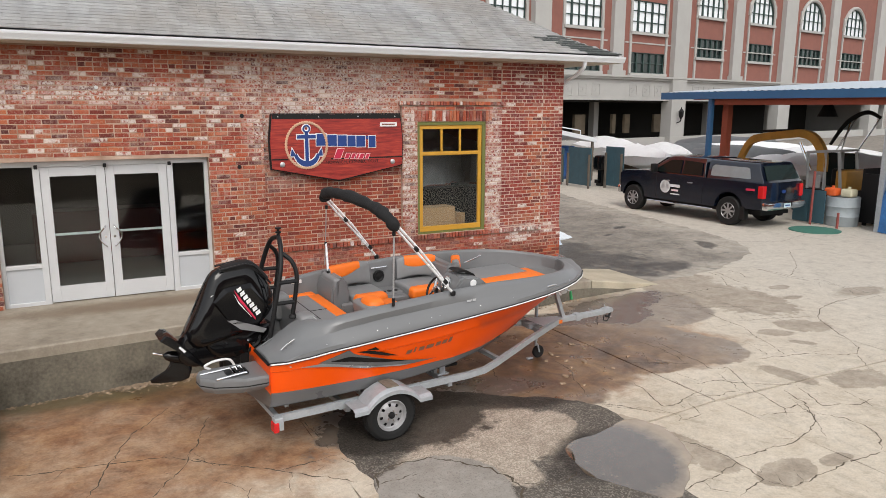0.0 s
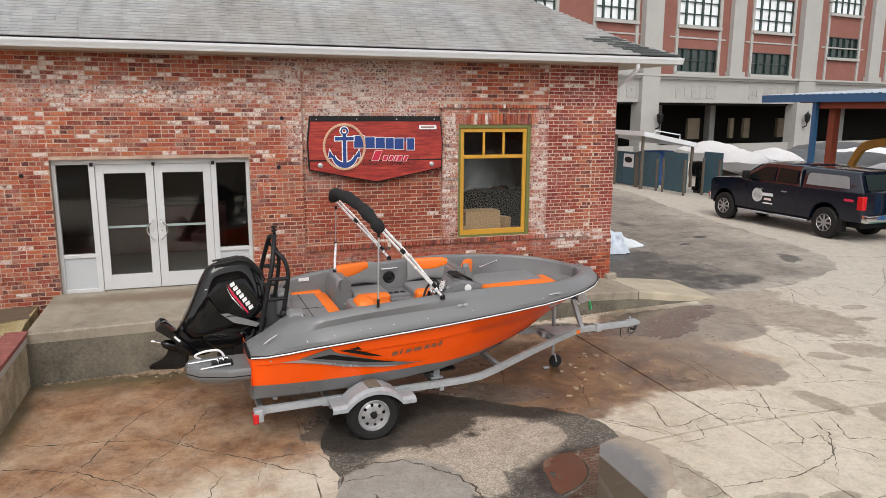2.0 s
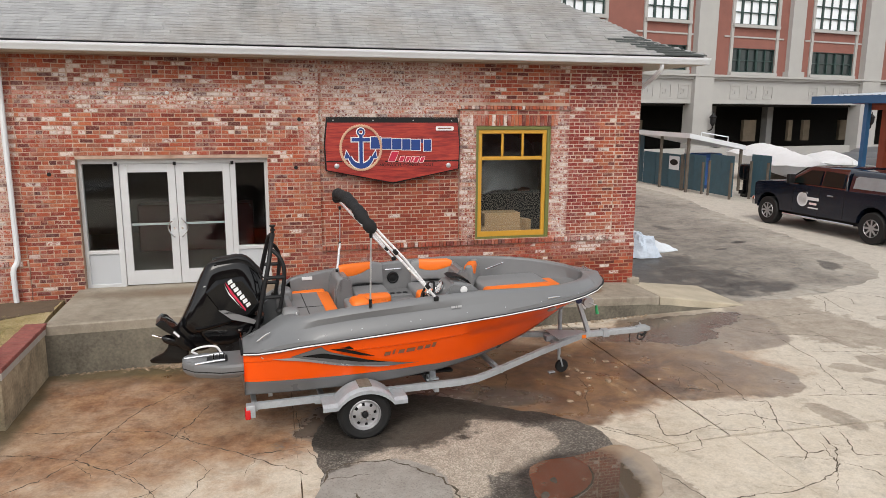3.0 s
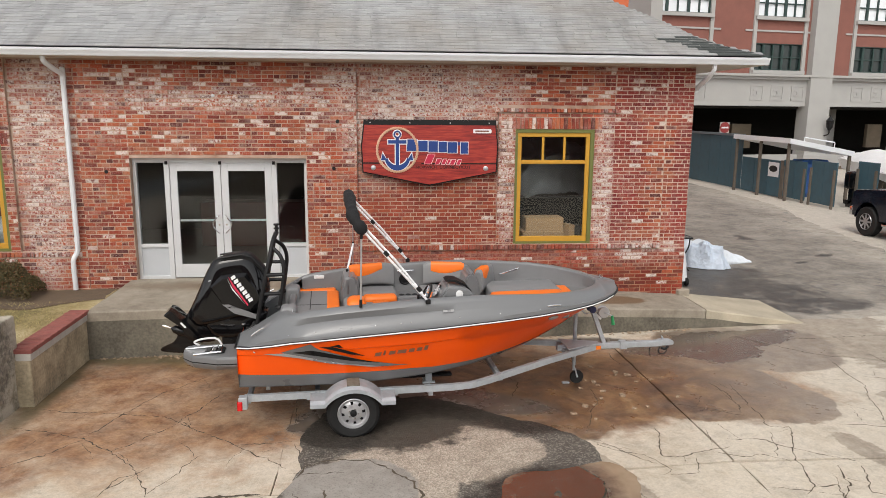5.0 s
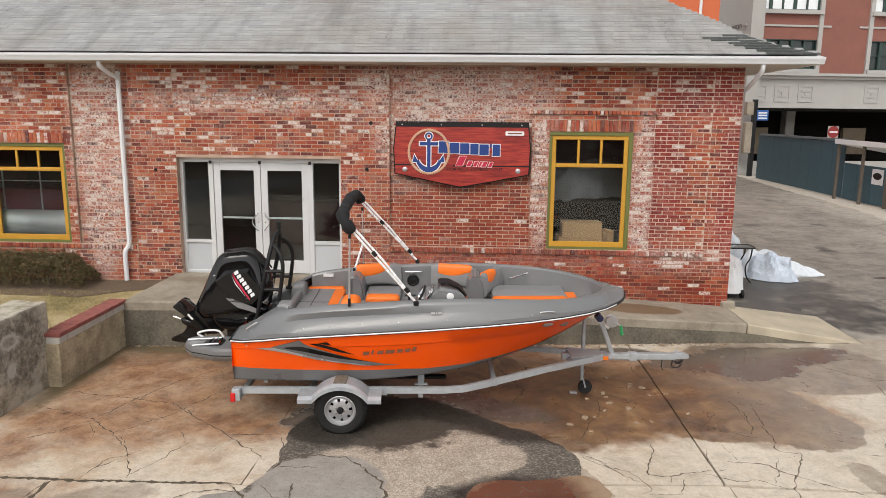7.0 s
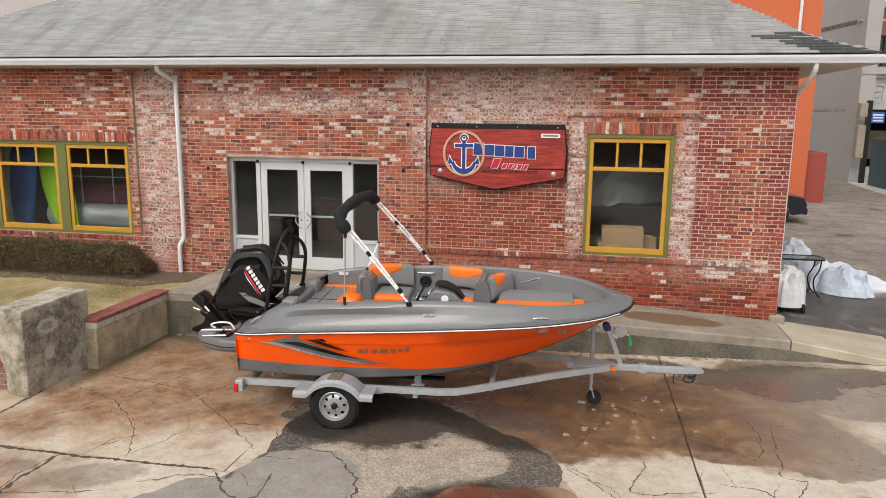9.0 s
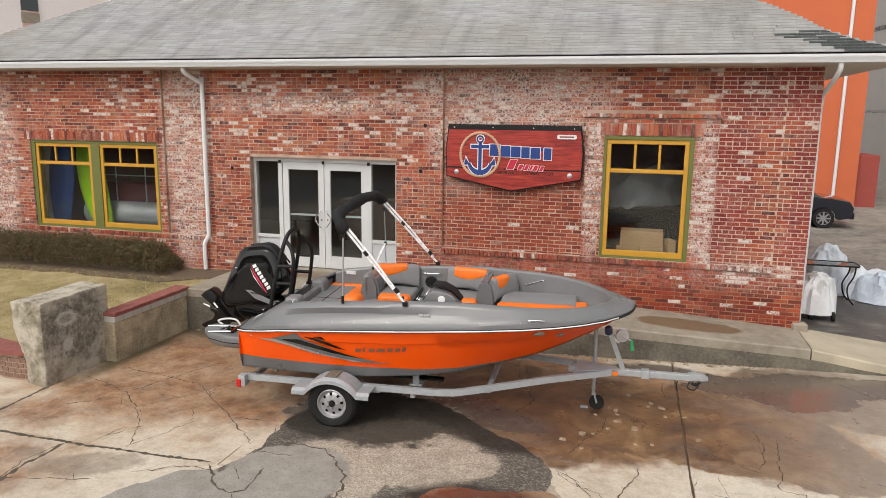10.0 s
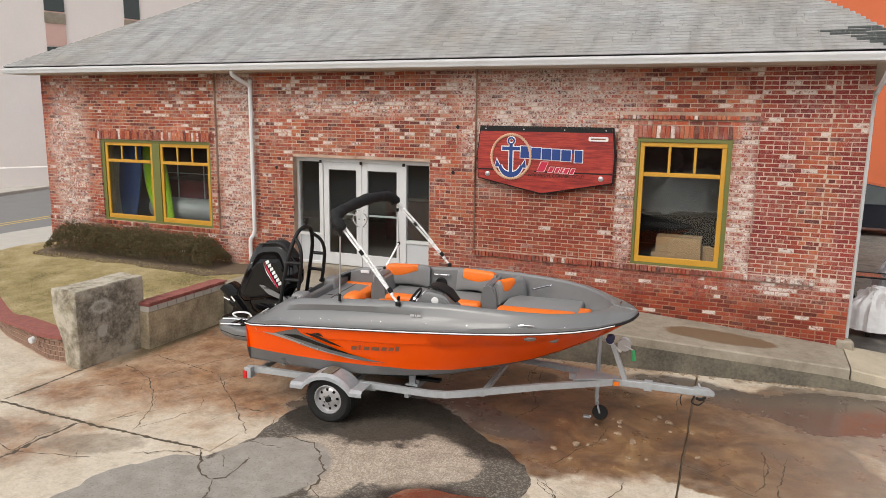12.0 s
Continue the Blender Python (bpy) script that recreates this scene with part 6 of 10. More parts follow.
for x, turn, col, label in ((-6.55, 3, (0.03, 0.14, 0.52), "blue kayak standing on end inside the window"), (-5.15, -17, (0.38, 0.70, 0.02), "lime green kayak leaning inside the window"), (-7.3, -4, (0.38, 0.52, 0.03), "yellow green kayak standing inside the window"), (-6.6, -12, (0.75, 0.75, 0.72), "white paddle board leaning inside the window")):
    bm = fresh()
    loops = []
    for k in range(17):
        t = k / 16
        w = 0.36 * math.sin(math.pi * (0.04 + 0.92 * t)) ** 0.7
        loops.append([Vector((w * math.cos(a), 0.16 * w / 0.36 * math.sin(a) + 0.12 * (2 * t - 1) ** 2, 3.0 * t)) for a in [q * math.pi / 6 for q in range(12)]])
    rings(bm, loops)
    kname = "kayak_" + label.split()[0]
    solo("kayak" if "kayak" in label else "paddle_board", bm, surf(kname + "_plastic", col, 0.35), label, "kayak" if "kayak" in label else "paddle board", True, m=pose(x, 0.78, 0.76, -6, turn, 0))
pont = thing("pontoon_boat", pose(-4.4, 1.3, 0.74), "pontoon boat with a maroon side and steel rail", "boat")
bm = fresh()
tube(bm, [(-1.6, 0, 0.75), (2.0, 0, 0.75)], 0.27, 16)
part("pontoon", bm, ALU, pont, smooth=True)
bm = fresh()
box(bm, -1.6, 2.0, -0.05, 1.2, 1.02, 1.45)
part("side_panel", bm, surf("maroon_panel", (0.13, 0.012, 0.02), 0.3), pont)
bm = fresh()
tube(bm, smooth_path([(-1.6, -0.06, 1.45), (-1.6, -0.06, 1.75), (-1.4, -0.06, 1.85), (0, -0.06, 1.85), (2.0, -0.06, 1.85)], 4), 0.02, 8)
for x in (-0.8, 0, 0.8, 1.6):
    tube(bm, [(x, -0.06, 1.0), (x, -0.06, 1.85)], 0.016, 6)
tube(bm, [(-1.6, -0.06, 1.62), (2, -0.06, 1.62)], 0.012, 6)
part("side_rail", bm, ALU, pont, smooth=True)
for x in (-1.0, 1.2):
    bm = fresh()
    box(bm, x - 0.1, x + 0.1, -0.2, 0.2, 0, 0.49)
    part("stand", bm, MATTE, pont)
bm = fresh()
box(bm, -0.6, 1.8, 3.4, 4.0, 0.74, 1.75, 0.02)
solo("shop_counter", bm, surf("dark_red_counter", (0.12, 0.02, 0.018), 0.4), "dark red counter inside the shop", "counter")

# ---- boat on its trailer ----
BOAT = pose(1.401, -4.178, 0, 0, 0, 3.7)
HEEL = BOAT @ pose(0, -1.0, 1.2) @ pose(0, 0, 0, 2.2) @ pose(0, 1.0, -1.2)
boat = thing("motorboat", HEEL, "orange and grey open deck boat resting on a trailer", "boat")
SX = [0.30, 0.45, 0.70, 1.0, 1.4, 1.8, 2.2, 2.6, 3.0, 3.4, 3.8, 4.15, 4.45, 4.70, 4.82, 4.90, 4.95, 5.05, 5.15, 5.21, 5.235]
RAIL_Y = lambda x: lerp([0.30, 0.45, 0.7, 1.2, 1.8, 2.8, 3.4, 3.9, 4.3, 4.6, 4.85, 5.03, 5.14, 5.2, 5.235], [0.90, 0.98, 1.03, 1.06, 1.07, 1.06, 1.04, 0.995, 0.91, 0.80, 0.645, 0.47, 0.31, 0.17, 0.0], x)
RAIL_Z = lambda x: lerp([0.3, 0.94, 1.7, 2.5, 3.2, 3.9, 4.5, 5.0, 5.235], [1.09, 1.17, 1.225, 1.275, 1.325, 1.375, 1.415, 1.445, 1.455], x)
TOP_Z = lambda x: lerp([0.30, 0.42, 0.55, 0.8, 1.1, 1.5, 2.0, 2.6, 3.2, 3.8, 4.4, 4.9, 5.235], [1.12, 1.15, 1.25, 1.40, 1.49, 1.54, 1.575, 1.61, 1.63, 1.61, 1.585, 1.555, 1.51], x)
CHINE_Y = lambda x: lerp([0.3, 1.0, 2.0, 2.6, 3.1, 3.6, 4.0, 4.4, 4.7, 4.95, 5.15, 5.235], [0.86, 0.90, 0.90, 0.85, 0.75, 0.58, 0.42, 0.25, 0.14, 0.06, 0.012, 0.0], x)
CHINE_Z = lambda x: lerp([0.3, 1.5, 2.1, 2.6, 3.1, 3.6, 4.0, 4.4, 4.7, 4.95, 5.15, 5.235], [0.575, 0.575, 0.60, 0.635, 0.69, 0.77, 0.86, 0.99, 1.12, 1.26, 1.38, 1.43], x)
KEEL_Z = lambda x: lerp([0.3, 2.2, 2.8, 3.4, 3.9, 4.3, 4.7, 4.95, 5.15, 5.235], [0.41, 0.42, 0.46, 0.55, 0.69, 0.86, 1.06, 1.22, 1.36, 1.43], x)
BAND = lambda x: lerp([0.3, 1.0, 1.6, 2.3, 2.8, 3.2, 3.7, 4.1, 5.2], [0.165, 0.155, 0.145, 0.12, 0.075, 0.052, 0.035, 0.004, 0.002], x)
WELL = lambda x: lerp([0.30, 0.86, 0.93, 1.5, 3.0, 3.6, 4.0, 4.3, 4.55, 4.75, 4.88, 4.94], [0.42, 0.42, 0.79, 0.86, 0.87, 0.85, 0.81, 0.73, 0.59, 0.40, 0.20, 0.0], x)


def fine(xs, n):
    out = []
    for a, b in zip(xs, xs[1:]):
        out += [a + (b - a) * k / n for k in range(n)]
    return out + [xs[-1]]


HX = fine(SX, 3)


def hull_y(x, z):
    t = (z - CHINE_Z(x)) / (RAIL_Z(x) - CHINE_Z(x))
    return CHINE_Y(x) + (RAIL_Y(x) - CHINE_Y(x)) * t ** 0.95 if t > 0 else CHINE_Y(x)


def strip(bm, rows_pts):
    rows = [[bm.verts.new(p) for p in r] for r in rows_pts]
    for a, b in zip(rows, rows[1:]):
        for i in range(len(a) - 1):
            bm.faces.new((a[i], a[i + 1], b[i + 1], b[i]))


# topsides and bottom
bm_o, bm_g, bm_k = fresh(), fresh(), fresh()
for s in (-1, 1):
    tops, bands, bottoms, unders = [], [], [], []
    for x in HX:
        zr, zc = RAIL_Z(x), CHINE_Z(x)
        zb = min(zc + BAND(x), zr - 0.004)
        knuckle = zr - lerp([0.3, 1.0, 2.5, 4.0, 5.2], [0.10, 0.14, 0.19, 0.17, 0.02], x)
        knuckle = max(knuckle, zb + 0.03)
        zs = [zr, knuckle + 0.004, knuckle - 0.006] + [knuckle - 0.006 + (zb - knuckle + 0.006) * k / 4 for k in range(1, 5)]
        tops.append([(x, s * (hull_y(x, z) - (0.014 if z < knuckle else 0)), z) for z in zs])
        bands.append([(x, s * (hull_y(x, z) - 0.014), z) for z in (zb, (zb + zc) / 2, zc)])
        f = lerp([3.6, 4.0, 4.4, 5.3], [0.0, 0.4, 0.7, 0.9], x)
        down = lambda t: (x, s * CHINE_Y(x) * (1 - t), zc + (KEEL_Z(x) - zc) * t)
        unders.append([down(0), down(f / 2), down(f)])
        bottoms.append([down(f), down((1 + f) / 2), down(1)])
    strip(bm_o, tops), strip(bm_g, bands), strip(bm_k, bottoms)
    strip(bm_o, [u for u in unders if u[0][0] > 3.59])
x = 0.30
tr = [(x, s_ * y, z) for s_, y, z in ((-1, RAIL_Y(x), RAIL_Z(x)), (-1, CHINE_Y(x) + 0.05, CHINE_Z(x) + BAND(x)), (1, CHINE_Y(x) + 0.05, CHINE_Z(x) + BAND(x)), (1, RAIL_Y(x), RAIL_Z(x)))]
bm_o.faces.new([bm_o.verts.new(p) for p in tr])
tr = [(x, -CHINE_Y(x) - 0.05, CHINE_Z(x) + BAND(x)), (x, -CHINE_Y(x), CHINE_Z(x)), (x, 0, KEEL_Z(x)), (x, CHINE_Y(x), CHINE_Z(x)), (x, CHINE_Y(x) + 0.05, CHINE_Z(x) + BAND(x))]
bm_g.faces.new([bm_g.verts.new(p) for p in tr])
hull = part("hull", bm_o, ORANGE, boat, "glossy orange topsides", True)
part("boot_stripe", bm_g, HULLGREY, hull, "dark grey band along the chine", True)
part("hull_bottom", bm_k, HULLGREY, hull, "dark grey bottom", True)

# deck moulding
bm = fresh()
for s in (-1, 1):
    rows = []
    for x in HX:
        yr, zr, zt, w = RAIL_Y(x), RAIL_Z(x), TOP_Z(x), WELL(x)
        span = max(yr - w, 0.0)
        h = zt - zr
        crease = lerp([0.3, 0.8, 1.6, 2.4, 3.4, 5.2], [0.0, 0.03, 0.045, 0.03, 0.0, 0.0], x)
        pts = [(yr + 0.012, zr + 0.012), (yr + 0.006, zr + 0.06 * min(1, h / 0.2)), (yr - 0.10 * span, zr + 0.30 * h), (yr - 0.22 * span - crease * 0.6, zr + 0.52 * h), (yr - 0.26 * span - crease * 1.2, zr + 0.56 * h + crease * 0.2),
               (yr - 0.42 * span, zr + 0.82 * h), (yr - 0.58 * span, zr + 0.96 * h), (yr - 0.76 * span, zt), (w + 0.02 * min(1, span * 3), zt - 0.004), (w, zt - 0.03)]
        rows.append([(x, s * max(y, 0), z) for y, z in pts])
    strip(bm, rows)
yr, zr = RAIL_Y(0.3), RAIL_Z(0.3)
for s in (-1, 1):
    bm.faces.new([bm.verts.new(p) for p in ((0.299, s * yr, zr + 0.01), (0.299, s * 0.42, zr + 0.01), (0.299, s * 0.42, 1.10), (0.299, s * 0.5, 1.13), (0.299, s * 0.8, 1.125))])
deck = part("deck", bm, GELGREY, boat, "glossy grey deck moulding", True)
# cockpit liner and floor, rising to stay inside the bow
FLOOR_Z = lambda x: lerp([0.9, 3.3, 3.9, 4.4, 5.0], [1.0, 1.0, 1.14, 1.27, 1.40], x)


def inner(x, y, z):
    return max(min(y, hull_y(x, z) - 0.05), 0.0)


bm = fresh()
for s in (-1, 1):
    strip(bm, [[(x, s * WELL(x), TOP_Z(x) - 0.03), (x, s * inner(x, WELL(x) - 0.03, TOP_Z(x) - 0.17), TOP_Z(x) - 0.17), (x, s * inner(x, WELL(x) - 0.07, FLOOR_Z(x)), FLOOR_Z(x))] for x in HX if 0.93 <= x <= 4.96])
part("cockpit_liner", bm, INNER, boat, "charcoal moulded cockpit sides", True)
bm = fresh()
strip(bm, [[(x, k * inner(x, WELL(x) - 0.07, FLOOR_Z(x)), FLOOR_Z(x)) for k in (-1, 0, 1)] for x in HX if 0.93 <= x <= 4.96])
box(bm, 0.30, 0.95, -0.42, 0.42, 0.85, 0.98)
part("cockpit_floor", bm, FLOORMAT, boat, "grey non-slip floor")
bm = fresh()
box(bm, 0.86, 0.94, -0.84, 0.84, 0.98, 1.36, 0.02, 2)
for s in (-1, 1):
    vs = prism(bm, [(0.30, 0.9), (0.9, 0.9), (0.9, 1.40), (0.72, 1.34), (0.5, 1.2), (0.30, 1.10)], "y", s * 0.40, s * 0.43)
part("motor_well", bm, GELGREY, boat)

# rub rail
for s in (-1, 1):
    bm = fresh()
    tube(bm, [(x, s * (RAIL_Y(x) + 0.012), RAIL_Z(x)) for x in HX], 0.019, 6)
    rub = part("rub_rail", bm, MATTE, boat, "black rub rail with a white insert", True)
    bm = fresh()
    tube(bm, [(x, s * (RAIL_Y(x) + 0.027), RAIL_Z(x) + 0.001) for x in HX], 0.0085, 6)
    part("insert", bm, DECAL, rub, "white insert strip", True)
for s in (-1, 1):
    bm = fresh()
    tube(bm, [(0.285, s * 0.90, 1.09), (0.285, s * 0.42, 1.09)], 0.017, 6)
    part("stern_rail", bm, MATTE, boat, smooth=True)

# swim platforms
for s in (-1, 1):
    bm = fresh()
    out = [(0.32, s * 0.86), (0.06, s * 0.85), (-0.24, s * 0.73), (-0.36, s * 0.60), (-0.37, s * 0.48), (-0.34, s * 0.41), (-0.28, s * 0.38), (0.32, s * 0.38)]
    cx = sum(p[0] for p in out) / 8
    cy = sum(p[1] for p in out) / 8
    shr = lambda k: [Vector((cx + (x - cx) * k, cy + (y - cy) * k, 0)) for x, y in out]
    zed = lambda pts, z: [p + Vector((0, 0, z)) for p in pts]
    rings(bm, [zed(shr(0.80), 0.785), zed(shr(0.97), 0.835), zed(shr(1.0), 0.85), zed(shr(1.0), 0.925), zed(shr(0.96), 0.952), zed(shr(0.90), 0.955)])
    plat = part("swim_platform", bm, GELGREY, boat)
    bm = fresh()
    prism(bm, [(cx + (x - cx) * 1.012, cy + (y - cy) * 1.012) for x, y in out], "z", 0.862, 0.874)
    part("seam", bm, MATTE, plat)
    bm = fresh()
    tube(bm, smooth_path([(-0.20, s * 0.40, 0.95), (-0.26, s * 0.41, 1.0), (-0.15, s * 0.40, 1.035), (0.0, s * 0.40, 1.03), (0.06, s * 0.40, 0.95)], 5), 0.013, 8)
    part("grab_handle", bm, DECAL, plat, "white grab handle", True)
    if s < 0:
        bm = fresh()
        for y in (-0.53, -0.74):
            tube(bm, [(-0.34 + (0.12 if y < -0.6 else 0), y, 0.962), (0.06, y, 0.985), (0.10, y, 0.985)], 0.013, 8)
        for xx in (-0.02, 0.04, 0.09):
            tube(bm, [(xx, -0.53, 0.985), (xx, -0.74, 0.985)], 0.012, 6)
        ladder = part("boarding_ladder", bm, CHROME, plat, "folded polished steel ladder", True)
        bm = fresh()
        box(bm, -0.10, 0.13, -0.72, -0.55, 0.958, 0.974, 0.004)
        part("step_pad", bm, MATTE, ladder)


# hull graphics, laid on the topsides
def on_hull(name, outline, material, s, lift=0.004, parent=None):
    """A flat figure of (x, z) laid on one side of the hull, in narrow bands."""
    bm = fresh()
    xs = [p[0] for p in outline]
    n = max(2, int((max(xs) - min(xs)) / 0.05))
    cuts = [min(xs) + (max(xs) - min(xs)) * (k + 0.0) / n for k in range(n + 1)]

    def span(x):
        zs = []
        for (x0, z0), (x1, z1) in zip(outline, outline[1:] + outline[:1]):
            if min(x0, x1) <= x <= max(x0, x1) and x0 != x1:
                zs.append(z0 + (z1 - z0) * (x - x0) / (x1 - x0))
        return (min(zs), max(zs)) if zs else None
    rows = []
    for c in cuts:
        c = min(max(c, min(xs) + 1e-4), max(xs) - 1e-4)
        sp = span(c)
        if sp:
            rows.append([(c, s * (hull_y(c, z) + lift), z) for z in (sp[0], (sp[0] + sp[1]) / 2, sp[1])])
    strip(bm, rows)
    return part(name, bm, material, parent or hull)


for s in (-1, 1):
    on_hull("silver_flash", [(0.60, 1.03), (0.90, 1.035), (1.25, 0.945), (1.7, 0.85), (2.15, 0.80), (1.85, 0.80), (1.35, 0.875), (1.0, 0.965)], surf("silver_film", (0.42, 0.42, 0.43), 0.3, 0.6, 0.05, 4, 0.0) if s < 0 else bpy.data.materials["silver_film"], s, 0.004)
    on_hull("grey_flash", [(0.80, 1.045), (1.16, 1.15), (1.21, 1.085), (1.45, 1.0), (1.75, 0.90), (2.15, 0.82), (2.35, 0.80), (2.0, 0.80), (1.5, 0.87), (1.05, 0.985)], HULLGREY, s, 0.006)
    on_hull("black_flash", [(0.93, 1.04), (1.16, 1.065), (1.45, 0.985), (1.75, 0.905), (1.95, 0.855), (1.6, 0.90), (1.2, 0.99)], BLACK, s, 0.008)
    on_hull("black_flash", [(1.24, 1.105), (1.40, 1.10), (1.60, 1.03), (1.79, 0.955), (1.62, 0.985), (1.40, 1.055)], BLACK, s, 0.008)
    on_hull("black_flash", [(1.36, 1.115), (1.44, 1.115), (1.50, 1.14), (1.525, 1.08), (1.44, 1.092)], BLACK, s, 0.008)
    # the name is a row of plain bars, one to a letter
    xs = [1.885, 1.985, 2.055, 2.155, 2.29, 2.385, 2.475]
    wide = [0.08, 0.03, 0.08, 0.115, 0.075, 0.07, 0.05]
    for k, (x0, w) in enumerate(zip(xs, wide)):
        z0 = 0.942 + (x0 - 1.885) * 0.075
        tall = 0.082 if k in (1, 6) else 0.062
        bm = fresh()
        bm.faces.new([bm.verts.new((a, s * (hull_y(a, b) + 0.001), b)) for a, b in ((x0, z0), (x0 + w * 0.9, z0 + 0.004), (x0 + w * 0.9 + 0.016, z0 + tall * 0.8 + 0.004), (x0 + 0.016, z0 + tall * 0.8))])
        part("name_bar", bm, DECALGREY, hull)
    bm = fresh()
    along = Vector((0.1, s * (hull_y(4.16, 1.30) - hull_y(4.06, 1.30)), 0)).normalized()
    up = Vector((0, s * (hull_y(4.11, 1.34) - hull_y(4.11, 1.26)), 0.08)).normalized()
    out = along.cross(up).normalized() * -s
    up = out.cross(along) * (1 if out.cross(along).z > 0 else -1)
    bm_ = Matrix((along, up, out)).transposed().to_4x4()
    bm_.translation = Vector((4.11, s * hull_y(4.11, 1.30), 1.30)) + out * 0.001
    turned(bm, [(0.072, 0.0), (0.072, 0.012), (0.06, 0.018), (0.0, 0.019)], 20, bm_ @ Matrix.Diagonal((1, 0.62, 1, 1)))
    part("bow_badge", bm, RIM, hull, "oval silver badge", True)
    bm = fresh()
    turned(bm, [(0.022, 0.0), (0.022, 0.008), (0.010, 0.010), (0.0, 0.002)], 14, Matrix.Translation((0.51, s * (hull_y(0.51, 1.06) - 0.012), 1.06)) @ Matrix.Rotation(radians(90 * -s), 4, "X"))
    part("drain_fitting", bm, CHROME, hull, "small steel drain fitting", True)


def cleat(parent, m):
    bm = fresh()
    tube(bm, smooth_path([(-0.09, 0, 0.028), (-0.05, 0, 0.035), (0, 0, 0.038), (0.05, 0, 0.035), (0.09, 0, 0.028)], 4), 0.010, 8)
    for a in (-0.035, 0.035):
        tube(bm, [(a, 0, 0), (a, 0, 0.034)], 0.010, 8)
    bmesh.ops.transform(bm, matrix=m, verts=bm.verts)
    part("cleat", bm, CHROME, parent, "polished steel cleat", True)


for s in (-1, 1):
    cleat(deck, pose(4.08, s * 0.925, 1.455, s * -35, 0, s * -10))
    cleat(deck, pose(0.55, s * 0.80, 1.215, s * -20, -35, s * 8))
cleat(deck, pose(5.03, 0, 1.545, 0, 0, 90))
bm = fresh()
for s in (-1, 1):
    for x in (0.9, 1.2, 1.5, 1.62, 1.9, 2.2, 2.32, 2.9, 3.4, 3.9, 4.5):
        yr, zr, zt = RAIL_Y(x), RAIL_Z(x), TOP_Z(x)
        bmesh.ops.create_uvsphere(bm, u_segments=8, v_segments=5, radius=0.009, matrix=Matrix.Translation((x, s * (yr - 0.025), zr + 0.31 * (zt - zr))))
tagged(part("snap_buttons", bm, CHROME, deck, "row of small steel snap buttons", True), "row of small steel snap buttons", kind="stuff")
for s in (-1, 1):
    bm = fresh()
    for k, w in enumerate((0.05, 0.012, 0.045)):
        x0 = 2.70 + (0, 0.062, 0.085)[k]
        yr, zr, zt = RAIL_Y(x0), RAIL_Z(x0), TOP_Z(x0)
        v = [(x0 + a, s * (yr - 0.055 + b), zr + 0.60 * (zt - zr) + c) for a, b, c in ((0, 0.003, -0.012), (w, 0.003, -0.012), (w, 0.0, 0.014), (0, 0.0, 0.014))]
        bm.faces.new([bm.verts.new((p[0], p[1] + s * 0.022, p[2])) for p in v])
    part("model_badge", bm, surf("silver_badge", (0.42, 0.42, 0.43), 0.35), deck, "short silver badge bars")


# upholstery
def cushion(name, x0, x1, y0, y1, z0, z1, material, parent, r=0.035, label="", m=None, puff=0.012):
    bm = fresh()
    box(bm, x0, x1, y0, y1, z0, z1, r, 3)
    c = Vector(((x0 + x1) / 2, (y0 + y1) / 2, (z0 + z1) / 2))
    if m is not None:
        bmesh.ops.transform(bm, matrix=Matrix.Translation(c) @ m @ Matrix.Translation(-c), verts=bm.verts)
    return part(name, bm, material, parent, label, True)


aft = cushion("sun_pad", 0.93, 1.36, -0.76, 0.82, 1.06, 1.28, VINYL, boat, 0.03, "grey vinyl stern pad with orange edges")
cushion("edge_panel", 1.33, 1.50, -0.76, 0.70, 1.05, 1.288, VINYLO, aft, 0.03, "orange vinyl front edge")
cushion("edge_panel", 0.95, 1.46, 0.70, 0.84, 1.15, 1.293, VINYLO, aft, 0.03)
bm = fresh()
box(bm, 0.95, 1.34, 0.055, 0.065, 1.26, 1.284)
box(bm, 1.12, 1.13, -0.74, 0.70, 1.26, 1.284)
part("seam", bm, MATTE, aft)
for s in (-1, 1):
    cushion("stern_bolster", 0.78, 0.98, s * 0.45 - 0.12, s * 0.45 + 0.12, 1.12, 1.44, VINYL, boat, 0.05)

lounge = part("lounge_base", (lambda b: (box(b, 1.66, 3.30, 0.30, 0.82, 1.0, 1.22, 0.02), b)[1])(fresh()), INNER, boat, "moulded seat base")
bm = fresh()
prism(bm, [(1.52, 1.0), (1.80, 1.0), (1.78, 1.40), (1.74, 1.53), (1.66, 1.58), (1.58, 1.54), (1.53, 1.40)], "y", 0.34, 0.86)
bmesh.ops.bevel(bm, geom=bm.edges[:], offset=0.03, segments=2, affect="EDGES")
part("seat_pillar", bm, GELGREY, boat, "grey moulded seat pillar", True)
bm = fresh()
prism(bm, [(3.16, 1.0), (3.46, 1.0), (3.40, 1.40), (3.36, 1.56), (3.28, 1.60), (3.22, 1.56), (3.18, 1.40)], "y", 0.26, 0.80)
bmesh.ops.bevel(bm, geom=bm.edges[:], offset=0.03, segments=2, affect="EDGES")
part("seat_pillar", bm, GELGREY, boat, smooth=True)
